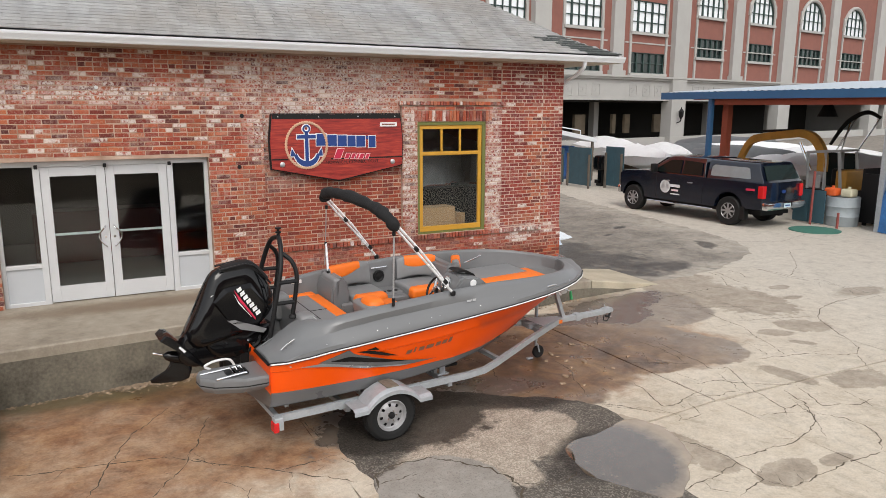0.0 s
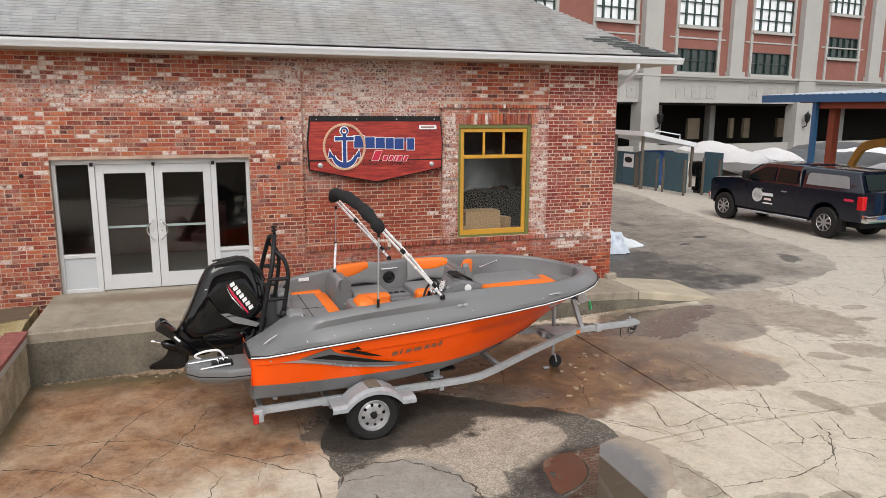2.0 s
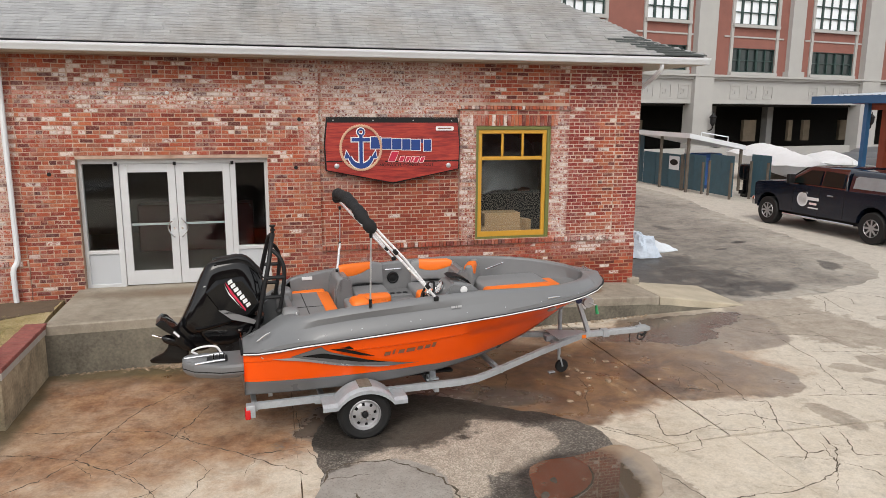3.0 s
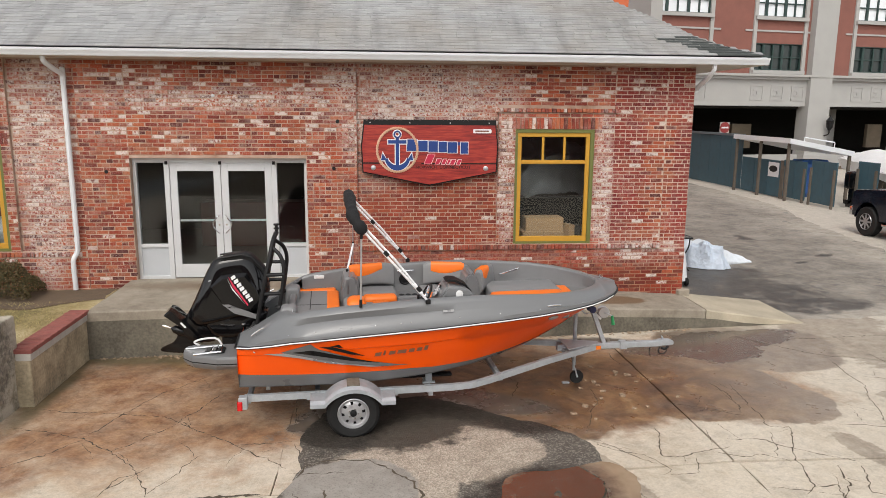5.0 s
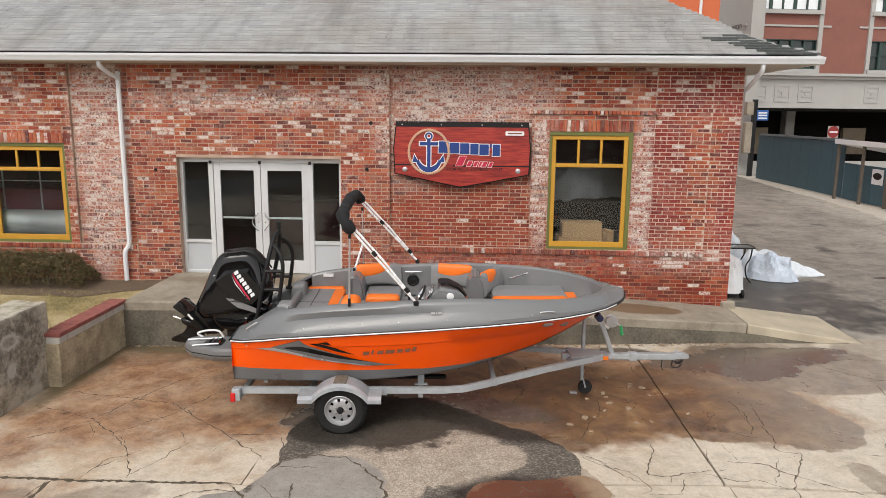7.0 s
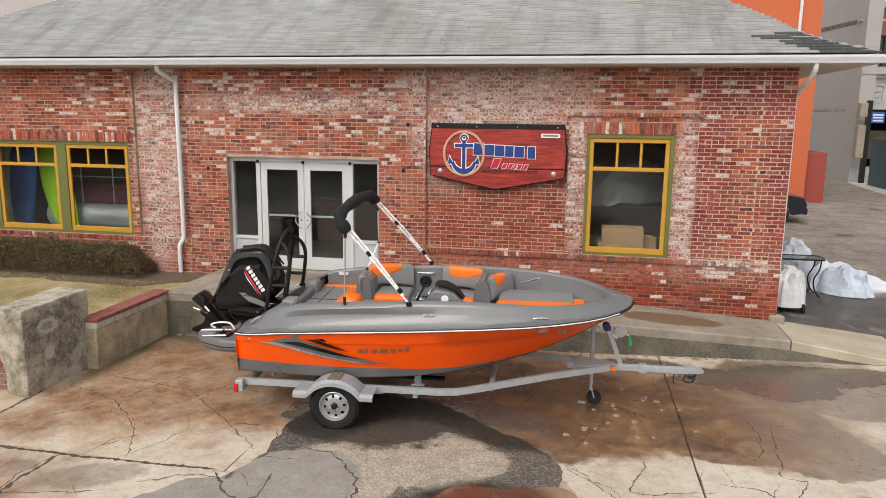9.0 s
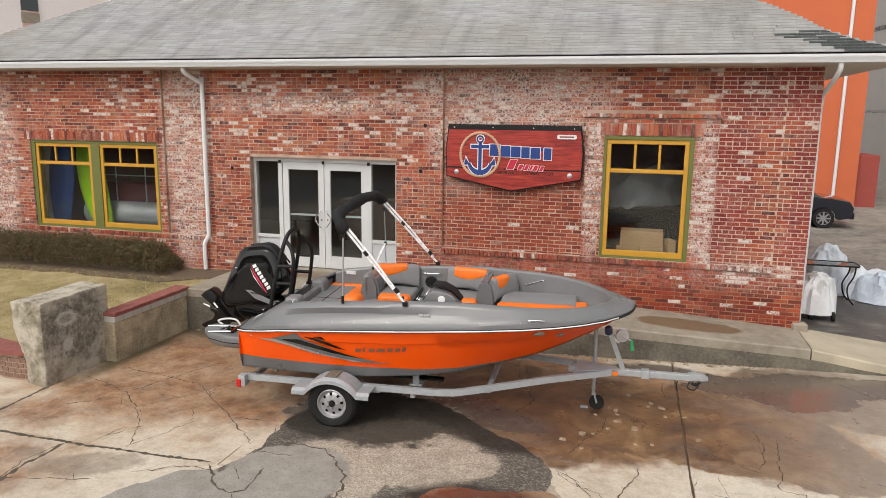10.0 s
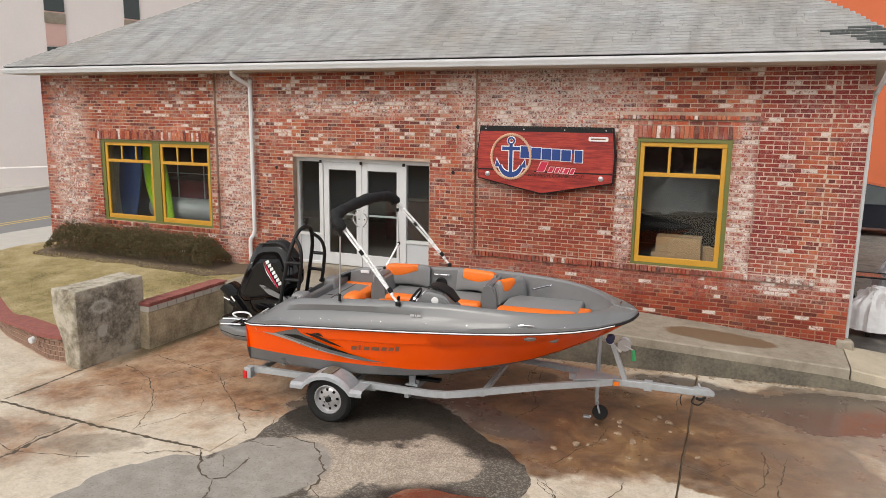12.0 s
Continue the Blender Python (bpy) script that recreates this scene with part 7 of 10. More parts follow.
# backrests: grey pads with an orange patch over one upper corner
def pad_back(length, low, high, thick, m, a, b):
    """A backrest along local x, leaning on local y, its lower edge arched; the orange patch runs from a to b."""
    n = 14

    def section(t, grow, z_from=0.0):
        x = length * (t - 0.5)
        end = min(1.0, 6 * t + 0.35, 6 * (1 - t) + 0.35)
        base = low + 0.05 * math.sin(math.pi * t)
        lo_, hi_ = base + (high - base) * z_from, high - 0.05 * (1 - end)
        mid, th = (lo_ + hi_) / 2, thick * (0.6 + 0.4 * end) / 2 + grow
        h = (hi_ - lo_) / 2 + grow
        return [Vector((x, th * math.copysign(abs(math.cos(q)) ** 0.5, math.cos(q)), mid + h * math.copysign(abs(math.sin(q)) ** 0.5, math.sin(q)))) for q in [2 * math.pi * k / 16 + 0.196 for k in range(16)]]
    bm = fresh()
    rings(bm, [[m @ p for p in section(k / n, 0.0)] for k in range(n + 1)])
    back = part("backrest", bm, VINYL, boat, "grey vinyl backrest with an orange corner patch", True)
    bm = fresh()
    rings(bm, [[m @ p for p in section(a + (b - a) * k / 8, 0.006, 0.70 - 0.30 * math.sin(math.pi * min(1, 0.15 + k / 9)))] for k in range(9)])
    part("patch", bm, VINYLO, back, "orange vinyl patch", True)


def upright_at(x, y, turn):
    return pose(x, y, 1.47, 0, 0, turn) @ pose(0, 0, 0, -9) @ pose(0, 0, -1.47)


pad_back(0.66, 1.30, 1.635, 0.12, upright_at(1.94, 0.745, 12), 0.04, 0.74)
pad_back(0.60, 1.30, 1.635, 0.12, upright_at(2.99, 0.735, -11), 0.18, 0.96)
pad_back(0.50, 1.30, 1.62, 0.12, upright_at(3.53, 0.52, 58), 0.12, 0.56)
b = cushion("backrest", 1.56, 1.67, 0.34, 0.78, 1.28, 1.56, VINYL, boat, 0.04)
for x0, x1 in ((1.80, 2.28), (2.62, 3.20)):
    c = cushion("seat_cushion", x0, x1, 0.28, 0.74, 1.20, 1.325, VINYL, boat, 0.04, "grey vinyl seat cushion with an orange front")
    cushion("front_roll", x0 + 0.01, x1 - 0.01, 0.17, 0.36, 1.165, 1.33, VINYLO, c, 0.055, "orange vinyl front roll")
bow = cushion("bow_cushion", 3.52, 4.52, 0.02, 0.62, 1.22, 1.385, VINYL, boat, 0.04, "long grey vinyl bow cushion with an orange edge")
cushion("front_roll", 3.50, 4.50, -0.20, 0.06, 1.20, 1.40, VINYLO, bow, 0.05, "orange vinyl edge", pose(0, 0, 0, 0, 0, 2))
cushion("bow_filler", 4.40, 4.66, -0.36, 0.34, 1.20, 1.375, VINYLO, bow, 0.05)
c = cushion("bow_cushion", 3.45, 4.40, -0.66, -0.28, 1.20, 1.34, VINYL, boat, 0.04, "grey vinyl bow cushion")
cushion("front_roll", 3.45, 4.38, -0.36, -0.24, 1.18, 1.35, VINYLO, c, 0.045)
hs = cushion("helm_seat", 1.62, 2.08, -0.72, -0.12, 1.10, 1.36, VINYL, boat, 0.05, "grey and orange vinyl helm seat")
cushion("front_roll", 1.90, 2.14, -0.70, -0.14, 1.16, 1.385, VINYLO, hs, 0.06, "orange vinyl front roll")
cushion("seat_back", 1.56, 1.70, -0.74, -0.24, 1.15, 1.47, VINYL, hs, 0.04, "", pose(0, 0, 0, 0, -8, 0))
cushion("headrest", 1.58, 1.82, -0.66, -0.34, 1.36, 1.53, VINYLO, hs, 0.08, "rounded orange vinyl headrest")

# port side fittings
bm = fresh()
turned(bm, [(0.085, 0.0), (0.085, 0.015), (0.07, 0.022), (0.06, 0.012), (0.03, 0.010), (0.012, 0.018), (0.0, 0.018)], 22, Matrix.Translation((2.435, 0.825, 1.385)) @ Matrix.Rotation(radians(90), 4, "X"))
part("loudspeaker", bm, MATTE, boat, "round black loudspeaker", True)


def grab(name, a, b, parent, off=(0, -0.03, 0)):
    bm = fresh()
    a, b, o = Vector(a), Vector(b), Vector(off)
    tube(bm, smooth_path([a, a + o, (a + b) / 2 + o * 1.2, b + o, b], 4), 0.011, 8)
    part(name, bm, CHROME, parent, "polished steel grab handle", True)


grab("grab_handle", (2.33, 0.83, 1.51), (2.55, 0.83, 1.515), boat)
grab("grab_handle", (3.80, 0.735, 1.45), (4.04, 0.70, 1.535), boat)
bm = fresh()
box(bm, 2.26, 2.66, 0.42, 0.66, 1.0, 1.24, 0.015)
part("step_box", bm, INNER, boat)
bm = fresh()
for k in range(3):
    turned(bm, [(0.035, 0.0), (0.035, 0.006), (0.025, 0.006), (0.0, 0.002)], 14, Matrix.Translation((2.36 + 0.09 * k, 0.52, 1.241)))
part("cup_holders", bm, MATTE, boat)
bm = fresh()
box(bm, 1.16, 1.30, 0.80, 0.842, 1.43, 1.47)
part("label_plate", bm, DECAL, boat, "small white label")
bm = fresh()
box(bm, 0.93, 0.936, -0.64, -0.52, 1.30, 1.42)
part("warning_label", bm, DECAL, boat, "white warning label")

# helm
bm = fresh()
rings(bm, [[Vector(p) for p in lp] for lp in (
    [(2.62, -0.78, 1.2), (2.62, -0.30, 1.2), (3.15, -0.30, 1.2), (3.25, -0.78, 1.2)],
    [(2.64, -0.80, 1.48), (2.64, -0.34, 1.48), (3.12, -0.34, 1.45), (3.24, -0.80, 1.50)],
    [(2.74, -0.81, 1.66), (2.74, -0.38, 1.66), (2.98, -0.38, 1.62), (3.12, -0.81, 1.62)],
    [(2.79, -0.79, 1.72), (2.80, -0.42, 1.72), (2.90, -0.42, 1.70), (3.03, -0.79, 1.69)])])
bmesh.ops.bevel(bm, geom=bm.edges[:], offset=0.025, segments=2, affect="EDGES")
helm = part("helm_console", bm, GELGREY, boat, "grey helm console", True)
bm = fresh()
rings(bm, [[Vector(p) for p in lp] for lp in (
    [(2.78, -0.66, 1.745), (2.78, -0.46, 1.745), (2.82, -0.46, 1.765), (2.82, -0.66, 1.77)],
    [(2.90, -0.68, 1.735), (2.90, -0.45, 1.735), (2.915, -0.45, 1.755), (2.915, -0.68, 1.76)],
    [(3.02, -0.66, 1.675), (3.02, -0.45, 1.675), (3.04, -0.45, 1.69), (3.04, -0.66, 1.695)],
    [(3.12, -0.60, 1.56), (3.12, -0.46, 1.56), (3.14, -0.46, 1.57), (3.14, -0.60, 1.57)])])
part("dash_cowl", bm, MATTE, helm, "black dash cowl", True)
gm = Matrix.Translation((2.695, -0.56, 1.60)) @ Matrix.Rotation(radians(-62), 4, "Y")
bm = fresh()
turned(bm, [(0.088, 0.0), (0.088, 0.014), (0.076, 0.016), (0.072, 0.009), (0.0, 0.009)], 26, gm)
g_ = part("gauge", bm, CHROME, helm, "round white gauge in a chrome ring", True)
bm = fresh()
turned(bm, [(0.071, 0.010), (0.0, 0.011)], 26, gm)
part("dial", bm, DECAL, g_)
bm = fresh()
for k in range(12):
    a = k * math.pi / 6
    box(bm, 0.052, 0.066, -0.003, 0.003, 0.0115, 0.0125, m=gm @ Matrix.Rotation(a, 4, "Z"))
box(bm, -0.01, 0.06, -0.0025, 0.0025, 0.012, 0.013, m=gm @ Matrix.Rotation(2.2, 4, "Z"))
part("ticks", bm, MATTE, g_)
bm = fresh()
turned(bm, [(0.045, 0.0), (0.045, 0.008), (0.03, 0.012), (0.0, 0.012)], 18, Matrix.Translation((2.93, -0.807, 1.625)) @ Matrix.Rotation(radians(90), 4, "X"))
part("side_cap", bm, DECAL, helm, "white round cap", True)
wm = Matrix.Translation((2.55, -0.53, 1.53)) @ Matrix.Rotation(radians(-62), 4, "Y")
bm = fresh()
tube(bm, [wm @ Vector((0.155 * math.cos(a), 0.155 * math.sin(a), 0)) for a in [k * math.pi / 16 for k in range(33)]], 0.015, 8, False)
wheel_ = part("steering_wheel", bm, MATTE, boat, "black three-spoke steering wheel", True)
bm = fresh()
for k in range(3):
    a = k * 2.094 + 0.5
    tube(bm, [wm @ Vector((0, 0, 0.01)), wm @ Vector((0.15 * math.cos(a), 0.15 * math.sin(a), 0))], [0.02, 0.011], 6)
turned(bm, [(0.04, -0.05), (0.045, 0.0), (0.035, 0.02), (0.0, 0.022)], 14, wm)
part("spokes", bm, CHROME, wheel_, smooth=True)
bm = fresh()
box(bm, 2.38, 2.48, -0.80, -0.72, 1.36, 1.50, 0.015)
box(bm, 2.42, 2.45, -0.78, -0.74, 1.48, 1.62, 0.01)
part("throttle_box", bm, MATTE, boat)
bm = fresh()
tube(bm, smooth_path([(2.30, -0.66, 1.42), (2.33, -0.66, 1.34), (2.30, -0.68, 1.28)], 4), 0.02, 8)
part("kill_cord", bm, RED, boat, "red safety cord", True)

# bimini: black canvas boot on a folded aluminium frame
BRIGHT = surf("bright_anodised_tube", (0.82, 0.82, 0.83), 0.28, 0.35, 0.04, 4, 0.0)
NEARFOOT, NEARTOP, FARFOOT, FARTOP = Vector((2.524, -0.985, 1.60)), Vector((1.765, -0.905, 2.455)), Vector((2.492, 1.0, 1.62)), Vector((1.715, 0.915, 2.475))
for n, (a, b) in enumerate(((NEARFOOT, NEARTOP), (FARFOOT, FARTOP))):
    for k, (off, short) in enumerate(((0.0, 0.0), (0.042, 0.10))):
        bm = fresh()
        side = Vector((0.75, 0, 0.66)) * off
        tube(bm, [a + (b - a) * short + side * (0.25 if k else 0), a + (b - a) * 0.55 + side, b + side * 0.9], 0.0155, 8)
        ob = part("bimini_tube", bm, BRIGHT, boat, "bright aluminium folding frame tube", True)
        if n == 0 and k == 0:
            bim = ob
    for f in (0.16, 0.66):
        bm = fresh()
        c = a + (b - a) * f + Vector((0.75, 0, 0.66)) * 0.018
        box(bm, -0.024, 0.024, -0.022, 0.022, -0.034, 0.034, 0.006, m=pose(c.x, c.y, c.z, 0, -42, 0))
        part("clamp", bm, MATTE, bim)
    bm = fresh()
    box(bm, a.x - 0.03, a.x + 0.03, a.y - 0.022, a.y + 0.022, a.z - 0.035, a.z + 0.025, 0.01)
    part("hinge_foot", bm, MATTE, bim)
bm = fresh()
P = smooth_path([(1.79, -0.915, 2.43), (1.71, -0.92, 2.53), (1.665, -0.84, 2.60), (1.655, -0.6, 2.64), (1.65, 0, 2.665), (1.65, 0.5, 2.645), (1.66, 0.78, 2.60), (1.675, 0.88, 2.56), (1.70, 0.92, 2.49)], 5)
rad = [0.070 + 0.005 * math.sin(k * 1.9) + 0.006 * math.sin(k * 0.7) for k in range(len(P))]
rad[0], rad[1], rad[-1] = 0.045, 0.06, 0.05
tube(bm, P, rad, 14)
for v in bm.verts:
    v.co += noise.noise_vector(v.co * 14) * 0.009 + noise.noise_vector(v.co * 30) * 0.004
part("canvas_boot", bm, CANVAS, bim, "rolled black canvas in its boot", True)
POLES = [([(1.734, -0.965, 1.56), (1.752, -0.93, 2.40)], 0.0105, RIM), ([(1.734, -0.965, 1.545), (1.736, -0.963, 1.64)], 0.018, MATTE), ([(1.617, 0.657, 1.56), (1.713, 0.955, 1.886)], 0.015, BRIGHT), ([(1.709, 1.0, 1.58), (1.713, 0.97, 1.886), (1.715, 0.93, 2.40)], 0.007, RIM)]
for pts, r, mat_ in POLES:
    bm = fresh()
    tube(bm, pts, r, 8)
    part("support_pole", bm, mat_, bim, "slim upright support pole", True)
for c in ((1.713, 0.962, 1.886), (1.617, 0.657, 1.57), (1.715, 0.93, 2.39), (1.752, -0.93, 2.38)):
    bm = fresh()
    box(bm, -0.018, 0.018, -0.018, 0.018, -0.025, 0.025, 0.006, m=pose(*c))
    part("pole_joint", bm, MATTE, bim)

# tow tower
bm = fresh()
for s in (-1, 1):
    main = smooth_path([(0.48, s * 0.36, 1.16), (0.56, s * 0.345, 1.55), (0.65, s * 0.30, 1.95), (0.70, s * 0.17, 2.19), (0.735, 0, 2.255)], 6)
    brace = smooth_path([(0.76, s * 0.33, 1.38), (0.80, s * 0.33, 1.60), (0.83, s * 0.32, 1.86), (0.79, s * 0.28, 2.02), (0.70, s * 0.22, 2.11)], 6)
    tube(bm, main, 0.027, 10)
    tube(bm, brace, 0.025, 10)
    for z, xa, xb in ((1.56, 0.56, 0.79), (1.80, 0.615, 0.825)):
        tube(bm, [(xa, s * 0.335, z), (xb, s * 0.33, z)], 0.024, 8)
tower = part("tow_tower", bm, MATTE, boat, "black tubular tow tower", True)
bm = fresh()
turned(bm, [(0.02, 2.24), (0.02, 2.30), (0.034, 2.305), (0.034, 2.318), (0.018, 2.325), (0.018, 2.348), (0.036, 2.352), (0.036, 2.37), (0.0, 2.372)], 14, Matrix.Translation((0.735, 0, 0)))
part("tow_post", bm, MATTE, tower, smooth=True)
for s in (-1, 1):
    for x, z in ((0.48, 1.17), (0.76, 1.40)):
        bm = fresh()
        turned(bm, [(0.05, -0.02), (0.05, 0.0), (0.036, 0.02), (0.0, 0.02)], 12, Matrix.Translation((x, s * 0.36, z)))
        part("tower_foot", bm, MATTE, tower, smooth=True)

# ---- outboard motor ----
motor = thing("outboard_motor", HEEL @ pose(0.2, 0, 1.1), "glossy black outboard motor tilted up on the transom", "outboard motor")
O = Vector((0.2, 0, 1.1))


def side_solid(outline, half, rounds, name, material, label="", parent=None, sink=0.0, cut=1, taper=0.0):
    """A side view of (x, z) given breadth; the outline shrinks towards the flanks, round a point sunk below its middle."""
    cx = sum(p[0] for p in outline) / len(outline)
    cz = sum(p[1] for p in outline) / len(outline) - sink
    pts = outline
    for _ in range(cut):
        pts = [q for a, b in zip(pts, pts[1:] + pts[:1]) for q in ((a[0] * 0.8 + b[0] * 0.2, a[1] * 0.8 + b[1] * 0.2), (a[0] * 0.2 + b[0] * 0.8, a[1] * 0.2 + b[1] * 0.8))]
    bm = fresh()
    slim = lambda z: 1 - taper * max(0.0, z - 1.55) / 0.45
    rings(bm, [[Vector((cx + (x - cx) * k - O.x, y * half * slim(z), cz + (z - cz) * k - O.z)) for x, z in pts] for y, k in rounds])
    return part(name, bm, material, parent or motor, label, True)


ROUND = ((-1.0, 0.78), (-0.96, 0.86), (-0.85, 0.94), (-0.62, 0.985), (-0.3, 1.0), (0.3, 1.0), (0.62, 0.985), (0.85, 0.94), (0.96, 0.86), (1.0, 0.78))
FLANK = ((-1.0, 0.64), (-0.98, 0.74), (-0.86, 0.86), (-0.60, 0.95), (-0.42, 0.992), (-0.2, 1.0), (0.2, 1.0), (0.42, 0.992), (0.60, 0.95), (0.86, 0.86), (0.98, 0.74), (1.0, 0.64))
COWL = [(-0.40, 1.22), (-0.26, 1.50), (-0.14, 1.77), (-0.055, 1.92), (0.04, 1.965), (0.20, 1.985), (0.36, 2.0), (0.46, 1.93), (0.57, 1.78), (0.635, 1.58), (0.61, 1.42), (0.42, 1.24), (0.12, 1.16), (-0.16, 1.10), (-0.30, 1.08)]
cowl = side_solid(COWL, 0.20, FLANK, "cowl", BLACK, "glossy black cowl", None, 0.12, 1, 0.42)
side_solid([(0.02, 1.93), (0.08, 1.985), (0.34, 2.03), (0.44, 1.99), (0.60, 1.80), (0.56, 1.78), (0.40, 1.93), (0.10, 1.90)], 0.085, ROUND, "cowl_cap", MATTE, "satin black top vent", cowl)
for s in (-1, 1):
    bm = fresh()
    tube(bm, [Vector(p) - O for p in ((0.02, s * 0.105, 1.965), (0.30, s * 0.10, 2.005), (0.42, s * 0.09, 1.965), (0.60, s * 0.09, 1.74))], 0.012, 6)
    part("edge_ridge", bm, MATTE, cowl, smooth=True)
for s in (-1, 1):
    # raised angular panel on each flank
    bm = fresh()
    face = [(-0.06, 1.62), (0.08, 1.72), (0.34, 1.74), (0.47, 1.58), (0.52, 1.46), (0.40, 1.33), (0.10, 1.36)]
    outer = [bm.verts.new(Vector((x, s * 0.120, z)) - O) for x, z in [(0.23 + (a - 0.23) * 1.22, 1.55 + (b - 1.55) * 1.25) for a, b in face]]
    inner = [bm.verts.new(Vector((x, s * (0.205 - 0.10 * max(0.0, z - 1.5)), z)) - O) for x, z in face]
    for k in range(7):
        bm.faces.new((outer[k], outer[(k + 1) % 7], inner[(k + 1) % 7], inner[k]))
    bm.faces.new(inner)
    part("flank_panel", bm, BLACK, cowl)
side_solid([(-0.10, 1.30), (0.30, 1.26), (0.60, 1.28), (0.58, 1.16), (0.38, 0.98), (0.10, 0.92), (-0.10, 0.98), (-0.20, 1.12)], 0.16, ROUND, "lower_cowl", BLACK, "black lower cowl", cowl)
leg = side_solid([(-0.36, 1.30), (-0.10, 1.36), (0.06, 1.20), (0.04, 0.98), (-0.10, 0.86), (-0.36, 0.88), (-0.48, 1.0), (-0.42, 1.20)], 0.11, ROUND, "drive_leg", BLACK, "black drive leg")
side_solid([(-0.655, 1.265), (-0.60, 1.315), (-0.545, 1.30), (-0.40, 1.14), (-0.20, 0.90), (-0.225, 0.885), (-0.44, 1.09)], 0.155, ((-1.0, 0.95), (-0.9, 1.0), (0.9, 1.0), (1.0, 0.95)), "cavitation_plate", BLACK, "", leg, 0.0, 0)
bm = fresh()
box(bm, -0.045, 0.045, -0.010, 0.010, -0.012, 0.012, m=Matrix.Translation(Vector((-0.43, -0.150, 1.135)) - O) @ Matrix.Rotation(radians(49), 4, "Y"))
part("plate_label", bm, DECAL, leg, "small white label")
side_solid([(-0.50, 1.10), (-0.34, 0.96), (-0.30, 0.86), (-0.36, 0.70), (-0.74, 0.74), (-0.76, 0.79), (-0.56, 0.88)], 0.022, ((-1, 0.9), (-0.3, 1), (0.3, 1), (1, 0.9)), "skeg", BLACK, "", leg)
bm = fresh()
axis = Matrix.Translation(Vector((-0.42, 0, 0.985)) - O) @ Matrix.Rotation(radians(-70), 4, "Y")
turned(bm, [(0.004, -0.25), (0.045, -0.18), (0.062, -0.08), (0.062, 0.10), (0.05, 0.16), (0.012, 0.20)], 16, axis)
part("gearcase", bm, BLACK, leg, "", True)
bm = fresh()
turned(bm, [(0.013, 0.16), (0.013, 0.30), (0.008, 0.31)], 10, axis)
part("propeller_shaft", bm, CHROME, leg, "bare steel propeller shaft", True)
bm = fresh()
for s in (-1, 1):
    box(bm, 0.02, 0.24, s * 0.10 - 0.02, s * 0.10 + 0.02, 0.75, 1.24, 0.012, m=Matrix.Translation(-O))
    tube(bm, [Vector((-0.10, s * 0.09, 1.20)) - O, Vector((0.14, s * 0.10, 0.86)) - O], 0.025, 8)
tube(bm, [Vector((0.10, -0.17, 1.20)) - O, Vector((0.10, 0.17, 1.20)) - O], 0.035, 10)
tube(bm, [Vector((0.14, -0.14, 0.9)) - O, Vector((0.14, 0.14, 0.9)) - O], 0.02, 8)
box(bm, 0.20, 0.30, -0.15, 0.15, 0.72, 1.20, 0.01, m=Matrix.Translation(-O))
part("clamp_bracket", bm, MATTE, motor, "black transom bracket", True)
bm = fresh()
tube(bm, smooth_path([Vector(p) - O for p in ((0.45, -0.10, 1.2), (0.40, -0.2, 1.1), (0.30, -0.22, 1.04), (0.34, -0.16, 0.99), (0.62, -0.12, 1.02))], 5), 0.017, 8)
tube(bm, smooth_path([Vector(p) - O for p in ((0.42, 0.02, 1.22), (0.46, -0.08, 1.06), (0.60, -0.04, 1.0), (0.85, 0.0, 1.05))], 5), 0.022, 8)
part("hoses", bm, MATTE, motor, smooth=True)
for z0, x0 in ((1.12, -0.05), (1.18, 0.02)):
    bm = fresh()
    tube(bm, [Vector((x0, -0.13, z0)) - O, Vector((x0 + 0.20, -0.15, z0 + 0.16)) - O], 0.016, 8)
    part("trim_ram", bm, CHROME if z0 < 1.15 else MATTE, motor, "polished tilt ram" if z0 < 1.15 else "", True)
bm = fresh()
prism(bm, [(x - O.x, z - O.z) for x, z in ((0.06, 1.40), (0.14, 1.40), (0.50, 1.24), (0.46, 1.20), (0.20, 1.28))], "y", -0.205, -0.19)
part("side_vane", bm, VINYL, motor, "grey moulded side vane")
bm = fresh()
box(bm, 0.33, 0.36, -0.20, -0.19, 1.06, 1.10, m=Matrix.Translation(-O))
turned(bm, [(0.03, 0), (0.03, 0.02), (0, 0.02)], 10, Matrix.Translation(Vector((0.30, -0.16, 1.12)) - O))
part("steel_fittings", bm, CHROME, motor)
for s in (-1, 1):
    # lettering as plain slanted bars along the flank
    dv, up = Vector((0.24, 0, -0.35)).normalized(), Vector((0.35, 0, 0.24)).normalized()
    start = Vector((0.165, s * 0.186, 1.74)) - O
    up.y, dv.y = -s * 0.09, s * 0.055
    for k in range(7):
        bm = fresh()
        a = start + dv * (k * 0.058)
        bm.faces.new([bm.verts.new(a + dv * u + up * v + Vector((0, s * 0.006, 0))) for u, v in ((0, 0.012), (0.042, 0.0), (0.047, 0.056), (0.005, 0.068))])
        part("name_bar", bm, DECAL, cowl)
    for name, mat_, pts in (("red_flash", DECALRED, [(-0.02, -0.01), (0.40, -0.022), (0.42, -0.04), (0.12, -0.045)]), ("white_flash", DECAL, [(0.0, -0.035), (0.12, -0.055), (0.38, -0.052), (0.14, -0.068)])):
        bm = fresh()
        bm.faces.new([bm.verts.new(start + dv * u + up * v + Vector((0, s * 0.001, 0))) for u, v in pts])
        part(name, bm, mat_, cowl)
bm = fresh()
turned(bm, [(0.032, 0), (0.032, 0.006), (0, 0.006)], 18, Matrix.Translation(Vector((-0.075, -0.140, 1.67)) - O) @ Matrix.Rotation(radians(105), 4, "X"))
